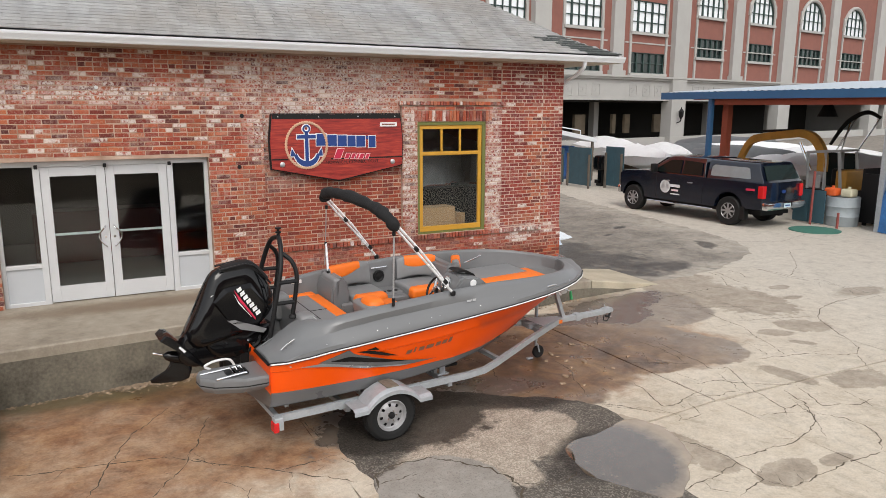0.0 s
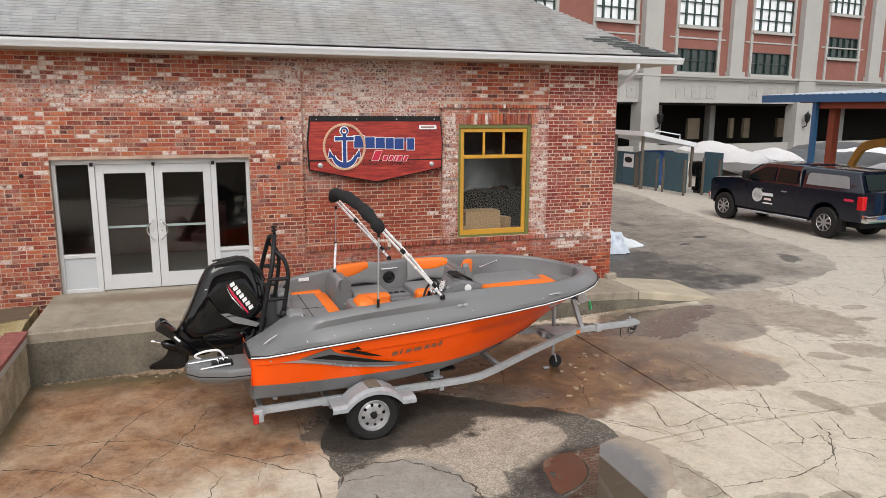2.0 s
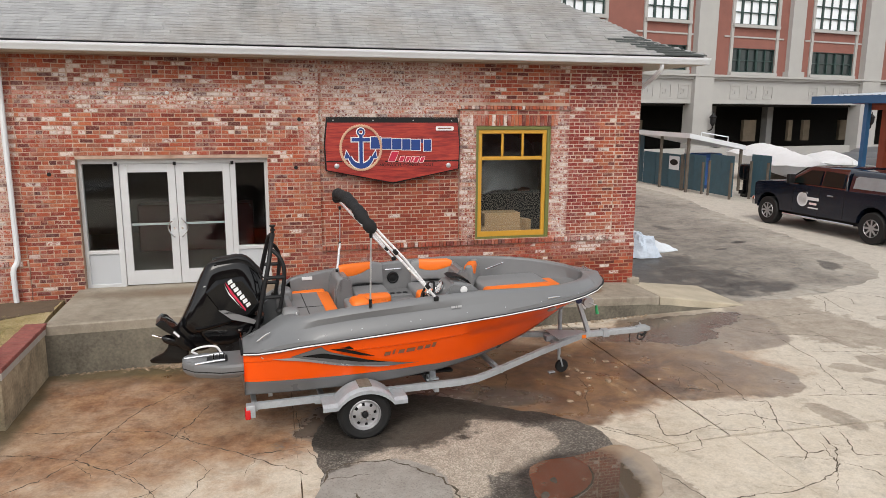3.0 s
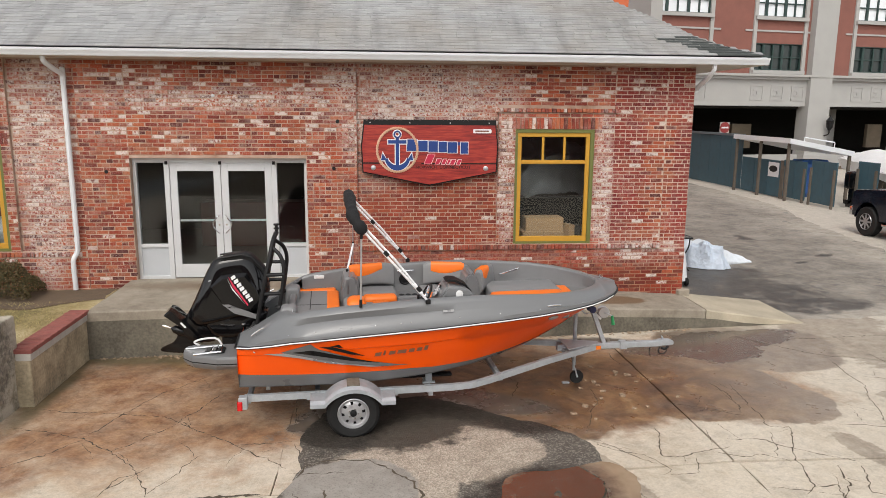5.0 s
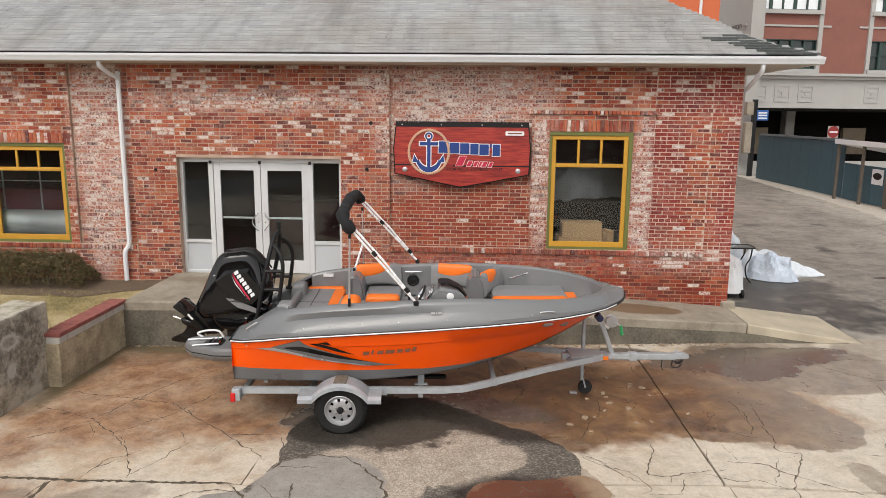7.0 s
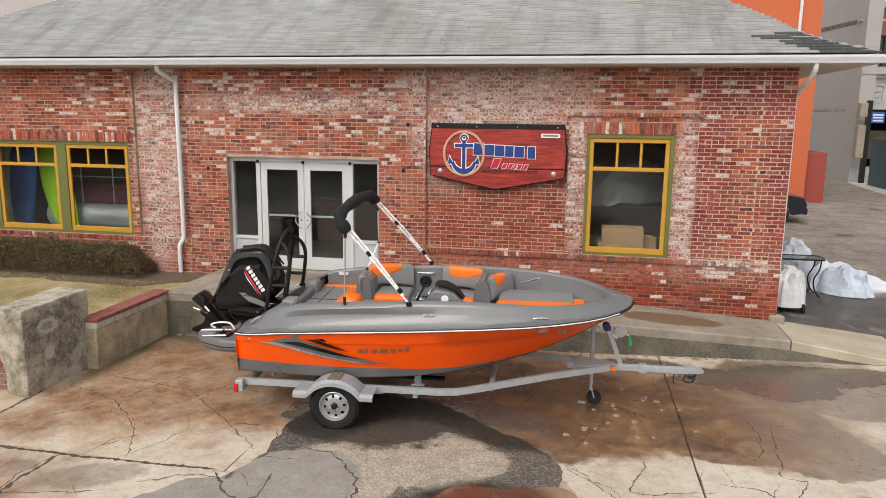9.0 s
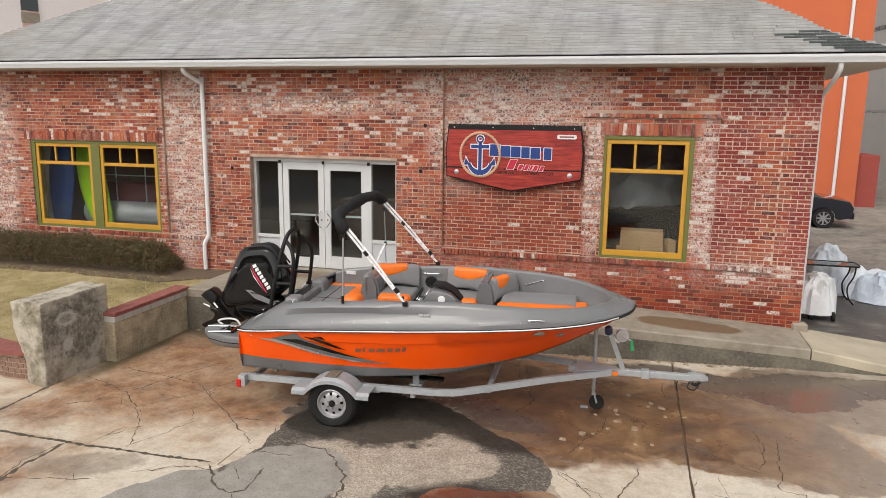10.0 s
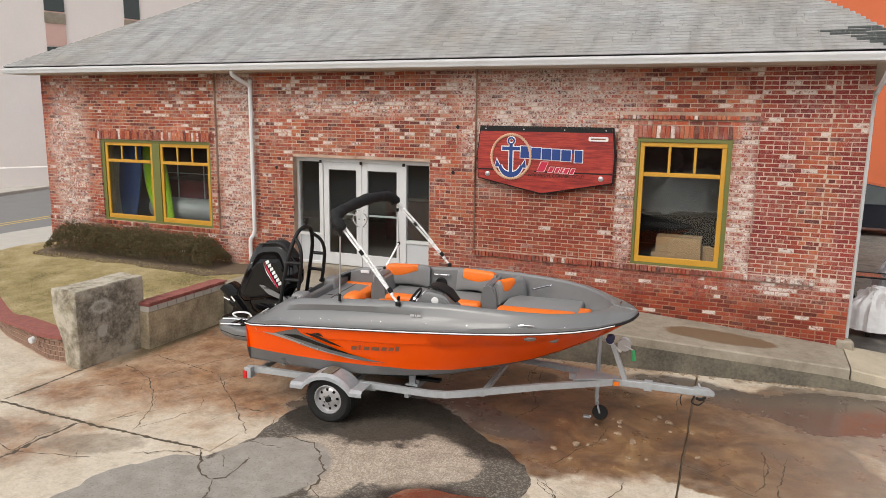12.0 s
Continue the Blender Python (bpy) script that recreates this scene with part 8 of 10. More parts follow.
part("round_badge", bm, DECAL, cowl, "round white badge")

# ---- trailer ----
FC, FR, FSTEP, FEND = 0.2425, 0.4125, 0.49, (1.13, 2.12)  # mudguard arch
trailer = thing("boat_trailer", BOAT, "galvanised single-axle boat trailer", "trailer")
for s in (-1, 1):
    bm = fresh()
    line = [(0.36, 0.87, 0.455), (2.85, 0.87, 0.465), (3.10, 0.85, 0.475), (3.35, 0.76, 0.495), (4.2, 0.40, 0.575), (4.98, 0.06, 0.62)]
    loops = []
    for i, p in enumerate(line):
        a, b = Vector(line[max(i - 1, 0)]), Vector(line[min(i + 1, len(line) - 1)])
        d = (b - a).normalized()
        side = Vector((-d.y, d.x, 0)).normalized()
        loops.append([Vector((p[0] + side.x * u, s * (p[1] + side.y * u), p[2] + v)) for u, v in ((-0.027, -0.039), (0.027, -0.039), (0.027, 0.039), (-0.027, 0.039))])
    rings(bm, loops)
    part("side_rail", bm, GALV, trailer)
    bm = fresh()
    box(bm, 0.30, 0.40, s * 0.92 - 0.06, s * 0.92 + 0.05, 0.355, 0.50, 0.006)
    bracket = part("lamp_bracket", bm, GALV, trailer)
    bm = fresh()
    box(bm, 0.285, 0.345, s * 0.935 - 0.06, s * 0.935 + 0.06, 0.345, 0.455, 0.008)
    part("tail_lamp", bm, RED, bracket, "red tail lamp")
    bm = fresh()
    box(bm, 5.0, 5.07, s * 0.062 - 0.004, s * 0.062 + 0.004, 0.58, 0.63)
    part("side_reflector", bm, AMBER, trailer, "amber reflector")
    # mudguard
    bm = fresh()
    top = [(FEND[0], FSTEP)] + [(1.63 + FR * math.cos(a), FC + FR * math.sin(a)) for a in [math.pi * (0.795 - 0.59 * k / 20) for k in range(21)]] + [(FEND[1], FSTEP)]
    loops = []
    for x, z in top:
        o = s * 1.205
        loops.append([Vector((x, s * 0.905, z)), Vector((x, o - s * 0.05, z)), Vector((x, o, z - 0.03)), Vector((x, o, z - 0.075)), Vector((x, o - s * 0.006, z - 0.075)), Vector((x, o - s * 0.006, z - 0.033)), Vector((x, o - s * 0.053, z - 0.008)), Vector((x, s * 0.905, z - 0.008))])
    rings(bm, loops)
    guard = part("mudguard", bm, GALV, trailer, "galvanised mudguard")
    bm = fresh()
    box(bm, 1.555, 1.705, s * 1.03 - 0.13, s * 1.03 + 0.12, FC + FR - 0.004, FC + FR + 0.008, 0.003)
    part("tread_plate", bm, OLDCON, guard, "dark step pad")
    bm = fresh()
    box(bm, 1.08, 1.20, s * 0.84 - 0.05, s * 0.84 + 0.06, 0.40, 0.47)
    box(bm, 2.05, 2.17, s * 0.84 - 0.05, s * 0.84 + 0.06, 0.40, 0.47)
    part("mudguard_bracket", bm, GALV, trailer)
    # wheel
    wm = Matrix.Translation((1.625, s * 1.04, 0.296)) @ Matrix.Rotation(radians(-90 * s), 4, "X")
    bm = fresh()
    turned(bm, [(0.185, -0.09), (0.25, -0.108), (0.290, -0.098), (0.308, -0.07), (0.312, 0.0), (0.308, 0.07), (0.290, 0.098), (0.268, 0.106), (0.262, 0.103), (0.235, 0.108), (0.20, 0.094), (0.186, 0.085), (0.18, 0.07), (0.18, -0.07)], 40, wm)
    for k in range(40):
        a = k * math.pi / 20
        for c in (-0.055, 0.045):
            box(bm, 0.306, 0.3145, -0.017, 0.017, c, c + 0.028, m=wm @ Matrix.Rotation(a + (0.08 if c > 0 else 0), 4, "Z"))
    tyre_thing = part("wheel", bm, RUBBER, trailer, "black tyre on a silver steel rim", True)
    bm = fresh()
    n = 48
    prof = [(0.188, 0.088), (0.180, 0.092), (0.172, 0.078), (0.165, 0.05), (0.150, 0.045), (0.140, 0.056), (0.106, 0.066), (0.07, 0.075), (0.045, 0.075), (0.04, 0.05), (0.0, 0.05)]
    loops = [[wm @ Vector((r * math.cos(2 * math.pi * k / n), r * math.sin(2 * math.pi * k / n), z)) for k in range(n)] for r, z in prof]
    rows = [[bm.verts.new(p) for p in lp] for lp in loops[:-1]]
    for i, (a, b) in enumerate(zip(rows, rows[1:])):
        for k in range(n):
            if i == 5 and (k % 6) in (0, 1):
                continue
            bm.faces.new((a[k], a[(k + 1) % n], b[(k + 1) % n], b[k]))
    bm.faces.new(rows[-1])
    rim = part("rim", bm, RIM, tyre_thing, "silver eight-spoke steel rim", True)
    # black disc added as the shadow seen through the rim openings
    bm = fresh()
    turned(bm, [(0.176, 0.0), (0.0, 0.001)], 30, wm)
    part("brake_disc", bm, MATTE, tyre_thing)
    bm = fresh()
    turned(bm, [(0.036, 0.05), (0.036, 0.095), (0.026, 0.10), (0.0, 0.101)], 16, wm)
    part("hub_cap", bm, MATTE, tyre_thing, smooth=True)
    for k in range(5):
        bm = fresh()
        a = k * 1.2566
        turned(bm, [(0.010, 0.07), (0.010, 0.092), (0.0, 0.092)], 6, wm @ Matrix.Translation((0.057 * math.cos(a), 0.057 * math.sin(a), 0)))
        part("wheel_nut", bm, CHROME, tyre_thing)
    # bunk and its posts
    bm = fresh()
    box(bm, 0.45, 2.9, s * 0.48 - 0.05, s * 0.48 + 0.05, 0.475, 0.512, 0.01)
    part("bunk_board", bm, MATTE, trailer, "carpeted bunk board")
    for x in (0.6, 1.5, 2.58):
        bm = fresh()
        box(bm, x - 0.025, x + 0.025, s * 0.48 - 0.02, s * 0.48 + 0.02, 0.40, 0.48)
        part("bunk_post", bm, GALV, trailer)
    bm = fresh()
    box(bm, 2.54, 2.62, s * 0.66 - 0.012, s * 0.66 + 0.012, 0.46, 0.62)
    box(bm, 2.50, 2.66, s * 0.66 - 0.03, s * 0.66 + 0.03, 0.455, 0.475)
    part("guide_bracket", bm, GALV, trailer)
bm = fresh()
box(bm, 1.595, 1.665, -0.96, 0.96, 0.255, 0.325, 0.006)
part("axle", bm, GALV, trailer)
for x, z in ((0.40, 0.41), (1.2, 0.37), (2.58, 0.39), (3.5, 0.47), (4.55, 0.58)):
    w = 0.86 if x < 3 else (0.68 if x < 4 else 0.22)
    bm = fresh()
    box(bm, x - 0.03, x + 0.03, -w, w, z - 0.03, z + 0.03, 0.004)
    part("cross_member", bm, GALV, trailer)
bm = fresh()
box(bm, 4.45, 5.98, -0.04, 0.04, 0.575, 0.655, 0.006)
box(bm, 5.36, 5.46, -0.055, 0.055, 0.56, 0.67, 0.006)
part("tongue", bm, GALV, trailer)
bm = fresh()
prism(bm, [(4.55, -0.24), (5.06, -0.05), (5.06, 0.05), (4.55, 0.24)], "z", 0.656, 0.664)
part("gusset_plate", bm, GALV, trailer)
bm = fresh()
rings(bm, [[Vector((x, y * w, z)) for y, z in ((-1, 0.585), (1, 0.585), (1, 0.645 + h), (-1, 0.645 + h))] for x, w, h in ((5.92, 0.038, 0.02), (6.0, 0.045, 0.03), (6.10, 0.04, 0.025), (6.17, 0.018, -0.01))])
bmesh.ops.bevel(bm, geom=bm.edges[:], offset=0.008, segments=2, affect="EDGES")
tube(bm, [(6.02, 0.0, 0.66), (5.98, 0.0, 0.72)], 0.010, 6)
part("coupler", bm, GALV, trailer, "coupler with its latch", True)
bm = fresh()
for k in range(5):
    a = k / 5
    bmesh.ops.create_uvsphere(bm, u_segments=8, v_segments=6, radius=0.02, matrix=Matrix.Translation((6.06 - 0.02 * k, -0.05, 0.57 - 0.03 * math.sin(a * 3.1))))
tube(bm, smooth_path([(5.95, -0.04, 0.575), (5.92, -0.06, 0.50), (6.0, -0.05, 0.47), (6.06, -0.05, 0.53)], 4), 0.009, 6)
tube(bm, smooth_path([(5.80, -0.045, 0.57), (5.79, -0.05, 0.50), (5.81, -0.05, 0.44)], 4), 0.007, 6)
part("safety_chain", bm, MATTE, trailer)
# winch post with bow stop, winch and strap
bm = fresh()
rings(bm, [[Vector((x + dx, y, z)) for dx, y in ((-0.03, -0.03), (0.03, -0.03), (0.03, 0.03), (-0.03, 0.03))] for x, z in ((5.13, 0.655), (4.96, 1.10))])
winch = part("winch_post", bm, GALV, trailer)
bm = fresh()
turned(bm, [(0.075, -0.045), (0.08, -0.04), (0.05, -0.03), (0.05, 0.03), (0.08, 0.04), (0.075, 0.045)], 20, Matrix.Translation((5.10, 0.0, 1.10)) @ Matrix.Rotation(radians(90), 4, "X"))
tube(bm, [(5.10, -0.05, 1.10), (5.20, -0.06, 1.06), (5.22, -0.06, 1.05)], 0.009, 6)
part("winch_drum", bm, RIM, winch, "silver winch drum", True)
bm = fresh()
tube(bm, [(5.21, -0.06, 1.06), (5.23, -0.065, 0.93)], [0.018, 0.026], 8)
part("crank_grip", bm, surf("green_plastic", (0.02, 0.30, 0.10), 0.45), winch, "green plastic crank grip", True)
bm = fresh()
turned(bm, [(0.02, -0.07), (0.05, -0.06), (0.03, 0.0), (0.05, 0.06), (0.02, 0.07)], 16, Matrix.Translation((4.93, 0, 1.15)) @ Matrix.Rotation(radians(90), 4, "X"))
part("bow_roller", bm, surf("navy_rubber", (0.012, 0.015, 0.07), 0.5), winch, "navy rubber bow stop", True)
bm = fresh()
box(bm, -0.012, 0.16, -0.028, 0.028, -0.02, 0.02, 0.006, m=pose(4.94, 0, 1.10, 0, 35, 0))
part("strap", bm, DECAL, winch, "white winch strap")
bm = fresh()
tube(bm, [(4.78, 0.20, 0.28), (4.78, 0.20, 1.13)], 0.028, 10)
tube(bm, [(4.78, 0.20, 0.20), (4.78, 0.20, 0.34)], 0.02, 8)
jack = part("jack_stand", bm, GALV, trailer, "galvanised swivel jack", True)
bm = fresh()
tube(bm, [(4.78, 0.20, 1.13), (4.80, 0.14, 1.13), (4.90, 0.13, 1.04), (4.95, 0.12, 1.05)], 0.008, 6)
part("jack_crank", bm, GALV, jack, smooth=True)
bm = fresh()
turned(bm, [(0.05, -0.022), (0.092, -0.026), (0.098, -0.015), (0.098, 0.015), (0.092, 0.026), (0.05, 0.022)], 22, Matrix.Translation((4.83, 0.20, 0.10)) @ Matrix.Rotation(radians(90), 4, "X"))
part("jack_wheel", bm, RUBBER, jack, "black jack wheel", True)
bm = fresh()
turned(bm, [(0.05, -0.024), (0.0, -0.024)], 14, Matrix.Translation((4.83, 0.20, 0.10)) @ Matrix.Rotation(radians(90), 4, "X"))
for s in (-1, 1):
    tube(bm, [(4.79, 0.20 + s * 0.036, 0.24), (4.83, 0.20 + s * 0.036, 0.10)], 0.012, 6)
box(bm, 4.62, 4.72, 0.17, 0.23, 0.006, 0.03, 0.004)
part("jack_fork", bm, GALV, jack)

# ---- parking garage behind the yard ----
garage = thing("parking_garage", pose(37.3, 39.1, 0, 0, 0, 9.79), "brick and stone parking garage with arched windows", "building")


def gpart(name, boxes, material, label="", parent=None):
    bm = fresh()
    for b in boxes:
        box(bm, *b)
    return part(name, bm, material, parent or garage, label)


SW = [(-14.9, -10.65), (-6.8, -2.75), (1.9, 6.6), (10.9, 16.1)]
AW = [(21.3, 26.0), (31.0, 36.0), (42.2, 47.6), (53.2, 58.9)]
L0, R0 = -15.6, 70.0
brick_boxes = []
edges = [L0] + [e for w in SW + AW for e in w] + [R0]
for a, b in zip(edges[0::2], edges[1::2]):
    brick_boxes.append((a, b, 0.25, 0.7, 6.7, 22))
for a, b in SW:
    brick_boxes += [(a, b, 0.25, 0.7, 6.7, 7.0), (a, b, 0.25, 0.7, 8.9, 10.75), (a, b, 0.25, 0.7, 13.6, 22)]
for a, b in AW:
    brick_boxes += [(a, b, 0.25, 0.7, 6.7, 8.85), (a, b, 0.25, 0.7, 10.75, 12.9), (a, b, 0.25, 0.7, 16.4, 22)]
gpart("upper_wall", brick_boxes, FARBRICK, "red brick upper wall")
gpart("frieze", [(L0, R0, 0.1, 0.7, 4.45, 6.35)], FARSTONE, "pale stone frieze")
gpart("cornice", [(L0, R0, -0.15, 0.3, 6.35, 6.55), (L0, R0, -0.35, 0.3, 6.55, 6.72)], FARSTONE, "stone cornice")
for c, w in ((-15.2, 0.9), (-1.2, 1.9), (18.2, 2.3), (39.0, 2.6), (63.5, 2.6)):
    p = gpart("pilaster", [(c - w / 2, c + w / 2, -0.3, 0.9, 0, 22)], FARSTONE, "tall pale stone pilaster")
    gpart("pilaster_base", [(c - w / 2 - 0.15, c + w / 2 + 0.15, -0.42, 0.9, 0, 0.9)], FARSTONE, "", p)
for c, w in ((8.7, 1.5), (28.5, 1.7), (50.2, 1.8)):
    p = gpart("pilaster", [(c - w / 2, c + w / 2, -0.15, 0.6, 6.72, 22)], FARSTONE)
    gpart("pilaster_base", [(c - w / 2 - 0.2, c + w / 2 + 0.2, -0.3, 0.6, 6.72, 7.15)], FARSTONE, "", p)
for a, b in SW + AW:
    for e in (a - 0.28, b + 0.0):
        gpart("jamb_strip", [(e, e + 0.28, 0.12, 0.6, 6.72, 14.5 if a < 20 else 15.0)], FARSTONE)
    gpart("string_course", [(a - 0.9, b + 0.9, 0.18, 0.6, 9.7, 9.82)], FARSTONE)


def lights(parent, x0, x1, z0, z1, cols, rows_, glass, arch=False):
    """A window: an outer frame, its glazing bars, a sill."""
    half, mid = (x1 - x0) / 2, (x0 + x1) / 2
    spring = z1 - half if arch else z1
    path = [(x1, 0.36, z0), (x1, 0.36, spring)]
    if arch:
        path += [(mid + half * math.cos(a), 0.36, spring + half * math.sin(a)) for a in [k * math.pi / 14 for k in range(1, 14)]]
    path += [(x0, 0.36, spring), (x0, 0.36, z0), (x1, 0.36, z0)]
    bm = fresh()
    tube(bm, path, 0.10, 5)
    wnd = part("window", bm, GREENFRAME, garage, "dark green framed window")
    for k in range(1, cols):
        c = x0 + (x1 - x0) * k / cols
        tt = 0.2 if cols >= 4 and k in (cols // 2 - 1, cols // 2 + 1) else 0.09
        u = 2 * (c - x0) / (x1 - x0) - 1
        gpart("glazing_bar", [(c - tt / 2, c + tt / 2, 0.30, 0.42, z0, spring + half * math.sqrt(max(0.0, 1 - u * u)) if arch else z1)], GREENFRAME, "", wnd)
    for k in range(1, rows_):
        z = z0 + (z1 - z0) * k / rows_
        inset = 0.0 if not arch or z < spring else half - math.sqrt(max(0.0, half ** 2 - (z - spring) ** 2))
        gpart("glazing_bar", [(x0 + inset, x1 - inset, 0.31, 0.41, z - 0.04, z + 0.04)], GREENFRAME, "", wnd)
    gpart("sill", [(x0 - 0.2, x1 + 0.2, -0.02, 0.45, z0 - 0.25, z0)], FARSTONE, "", wnd)
    step = (x1 - x0) / cols
    rise = (z1 - z0) / rows_
    for i in range(cols):
        for j in range(rows_):
            gpart("pane", [(x0 + step * i + 0.03, x0 + step * (i + 1) - 0.03, 0.44, 0.47, z0 + rise * j + 0.03, z0 + rise * (j + 1) - 0.03)], glass, "", wnd)


for a, b in SW:
    lights(garage, a, b, 7.0, 8.9, 5, 2, DARKGLASS)
    lights(garage, a, b, 10.75, 13.6, 5, 3, SKYGLASS)
for a, b in AW:
    lights(garage, a, b, 8.85, 10.75, 5, 2, DARKGLASS)
    lights(garage, a, b, 12.9, 16.2, 5, 3, SKYGLASS, True)
    bm = fresh()
    r = (b - a) / 2
    tube(bm, [((a + b) / 2 + (r + 0.2) * math.cos(t), 0.2, 16.2 - r + (r + 0.2) * math.sin(t)) for t in [k * math.pi / 16 for k in range(17)]], 0.22, 6)
    part("arch_trim", bm, FARSTONE, garage)
    for s in (-1, 1):  # brick spandrels over the arch
        bm = fresh()
        c = (a + b) / 2
        pts = [(c + s * r, 16.2 - r), (c + s * r, 16.45), (c, 16.45)] + [(c + s * r * math.sin(t), 16.2 - r + r * math.cos(t)) for t in [k * math.pi / 20 for k in range(10)]]
        prism(bm, pts, "y", 0.26, 0.43)
        part("spandrel", bm, FARBRICK, garage)
for c in (-14.5, -12.86, -11.2, -6.42, -4.7, -2.92, 2.45, 4.29, 6.09, 11.39, 13.39, 15.21, 21.5, 23.4, 25.3):
    for k, (u0, u1, v0, v1) in enumerate([(-0.55, 0.55, 0.45, 0.55), (-0.55, 0.55, -0.55, -0.45), (-0.55, -0.45, -0.45, 0.45), (0.45, 0.55, -0.45, 0.45), (-0.3, 0.3, 0.12, 0.22), (-0.3, 0.3, -0.22, -0.12), (-0.05, 0.05, -0.12, 0.12)]):
        if k == 0:
            panel = gpart("relief_panel", [(c + u0, c + u1, 0.05, 0.12, 5.4 + v0, 5.4 + v1)], FARSTONE, "carved relief panel")
        else:
            gpart("relief_bar", [(c + u0, c + u1, 0.05, 0.12, 5.4 + v0, 5.4 + v1)], FARSTONE, "", panel)
# decks coloured near black for shade; a dark screen is added behind them
gpart("garage_deck", [(L0, R0, 0.7, 24, 4.3, 4.5), (L0, R0, 0.7, 24, 9.6, 9.9), (L0, R0, 23.5, 24, 0, 22), (L0, R0, 0.3, 24, 21.8, 22)], FARSHADE, "parking decks, shade put into their dark colour")
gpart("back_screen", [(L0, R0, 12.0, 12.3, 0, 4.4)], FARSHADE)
gpart("side_wall", [(L0, L0 + 0.4, 0.9, 23.4, 0, 22)], FARSTONE, "plain stone side wall")
gpart("side_wall", [(R0 - 0.4, R0, 0.9, 23.4, 0, 22)], FARSTONE)
for c in (-9.0, 5.0, 12.0, 24.0, 32.0, 46.0):
    gpart("inner_column", [(c - 0.35, c + 0.35, 5.0, 5.7, 0, 4.4)], FARSTONE, "pale concrete column")
# tan boxes added where daylight shows through the garage's far openings
DAYLIGHT_TAN = surf("daylight_tan", (0.22, 0.175, 0.125), 0.9, 0, 0.3, 1.5, 0.2)
for c, w_ in ((-12.2, 0.9), (-4.5, 0.9), (1.6, 0.6), (8.5, 0.75), (13.6, 0.25), (15.7, 0.4), (20.8, 0.6), (23.0, 0.5)):
    gpart("inner_block", [(c - w_, c + w_, 4.0, 4.3, 1.2, 3.1)], DAYLIGHT_TAN)
gpart("ledge_wall", [(L0, R0, 0.2, 0.5, 0, 0.9)], FARSTONE)
for c in (-0.55, 18.0):
    bm = fresh()
    tube(bm, smooth_path([(c, -0.35, 2.3), (c, -0.75, 2.45), (c, -0.8, 2.75)], 4), 0.05, 6)
    turned(bm, [(0.08, 2.7), (0.22, 2.95), (0.26, 3.35), (0.3, 3.4), (0.05, 3.7), (0.03, 3.85)], 8, Matrix.Translation((c, -0.8, 0)))
    lan = solo("wall_lantern", bm, MATTE, "dark metal lantern on a stone pilaster", "lantern", group="lanterns on the garage")
    lan.matrix_world = pose(37.3, 39.1, 0, 0, 0, 9.79)
# plate and disc colours are darkened for the garage's shadow
stop = thing("road_sign", pose(37.3, 39.1, 0, 0, 0, 9.79) @ pose(-9.4, -0.6, 2.9), "square road sign with a red disc, coloured as in shadow", "sign")
bm = fresh()
box(bm, -0.38, 0.38, -0.02, 0.02, -0.38, 0.38)
part("plate", bm, FARSTONE, stop)
bm = fresh()
turned(bm, [(0.39, 0.0), (0.39, 0.02), (0.0, 0.02)], 24, pose(0, -0.02, 0, 90))
part("disc", bm, surf("shaded_sign_red", (0.22, 0.02, 0.02), 0.5), stop)
bm = fresh()
box(bm, -0.28, 0.28, -0.06, -0.045, -0.055, 0.055)
part("white_bar", bm, WHITE, stop)
bm = fresh()
box(bm, -0.05, 0.05, 0.02, 0.1, -2.9, 0.4)
part("post", bm, GALV, stop)

# stacked light boxes on a post at the garage entrance
lamp_sign = thing("light_box_sign", pose(37.3, 39.1, 0, 0, 0, 9.79) @ pose(-15.45, -1.2, 0), "grey service boxes and a blue sign on a dark post", "sign")
bm = fresh()
box(bm, -0.12, 0.16, -0.1, 0.1, 0, 4.95)
part("post", bm, MATTE, lamp_sign)
for z0, z1 in ((3.95, 4.8), (1.5, 3.5)):
    bm = fresh()
    box(bm, -0.62, -0.13, -0.2, 0.2, z0, z1, 0.06, 2)
    part("service_box", bm, WALKCON, lamp_sign, "weathered grey metal box")
bm = fresh()
box(bm, 0.17, 0.95, -0.08, -0.03, 3.62, 4.28, 0.01)
plate = part("sign_plate", bm, surf("sign_blue", (0.02, 0.10, 0.34), 0.5), lamp_sign, "blue sign with pale bars")
for z in (4.06, 3.9, 3.72):
    bm = fresh()
    box(bm, 0.25, 0.85, -0.09, -0.082, z, z + 0.09)
    part("pale_bar", bm, WHITE, plate)

# ---- orange building and pale building ----
ob_ = thing("orange_building", pose(15.7, 22.6, 0), "orange stucco building beyond the lane", "building")
bm = fresh()
box(bm, -22, 0, 0, 14, 0, 15)
part("stucco_wall", bm, ORANGEWALL, ob_)
bm = fresh()
box(bm, 0.0, 0.9, 0.3, 3, 0, 2.3)
part("side_block", bm, surf("brick_red_block", (0.30, 0.06, 0.045), 0.85), ob_, "dull red side block")
bm = fresh()
tube(bm, [(-0.9, -0.08, 0), (-0.9, -0.08, 15)], 0.07, 8)
part("rain_pipe", bm, WHITE, ob_, "white rain pipe", True)
bm = fresh()
box(bm, -22.05, 0.05, -0.05, 14, 15, 15.3)
part("roof_edge", bm, FARSTONE, ob_)

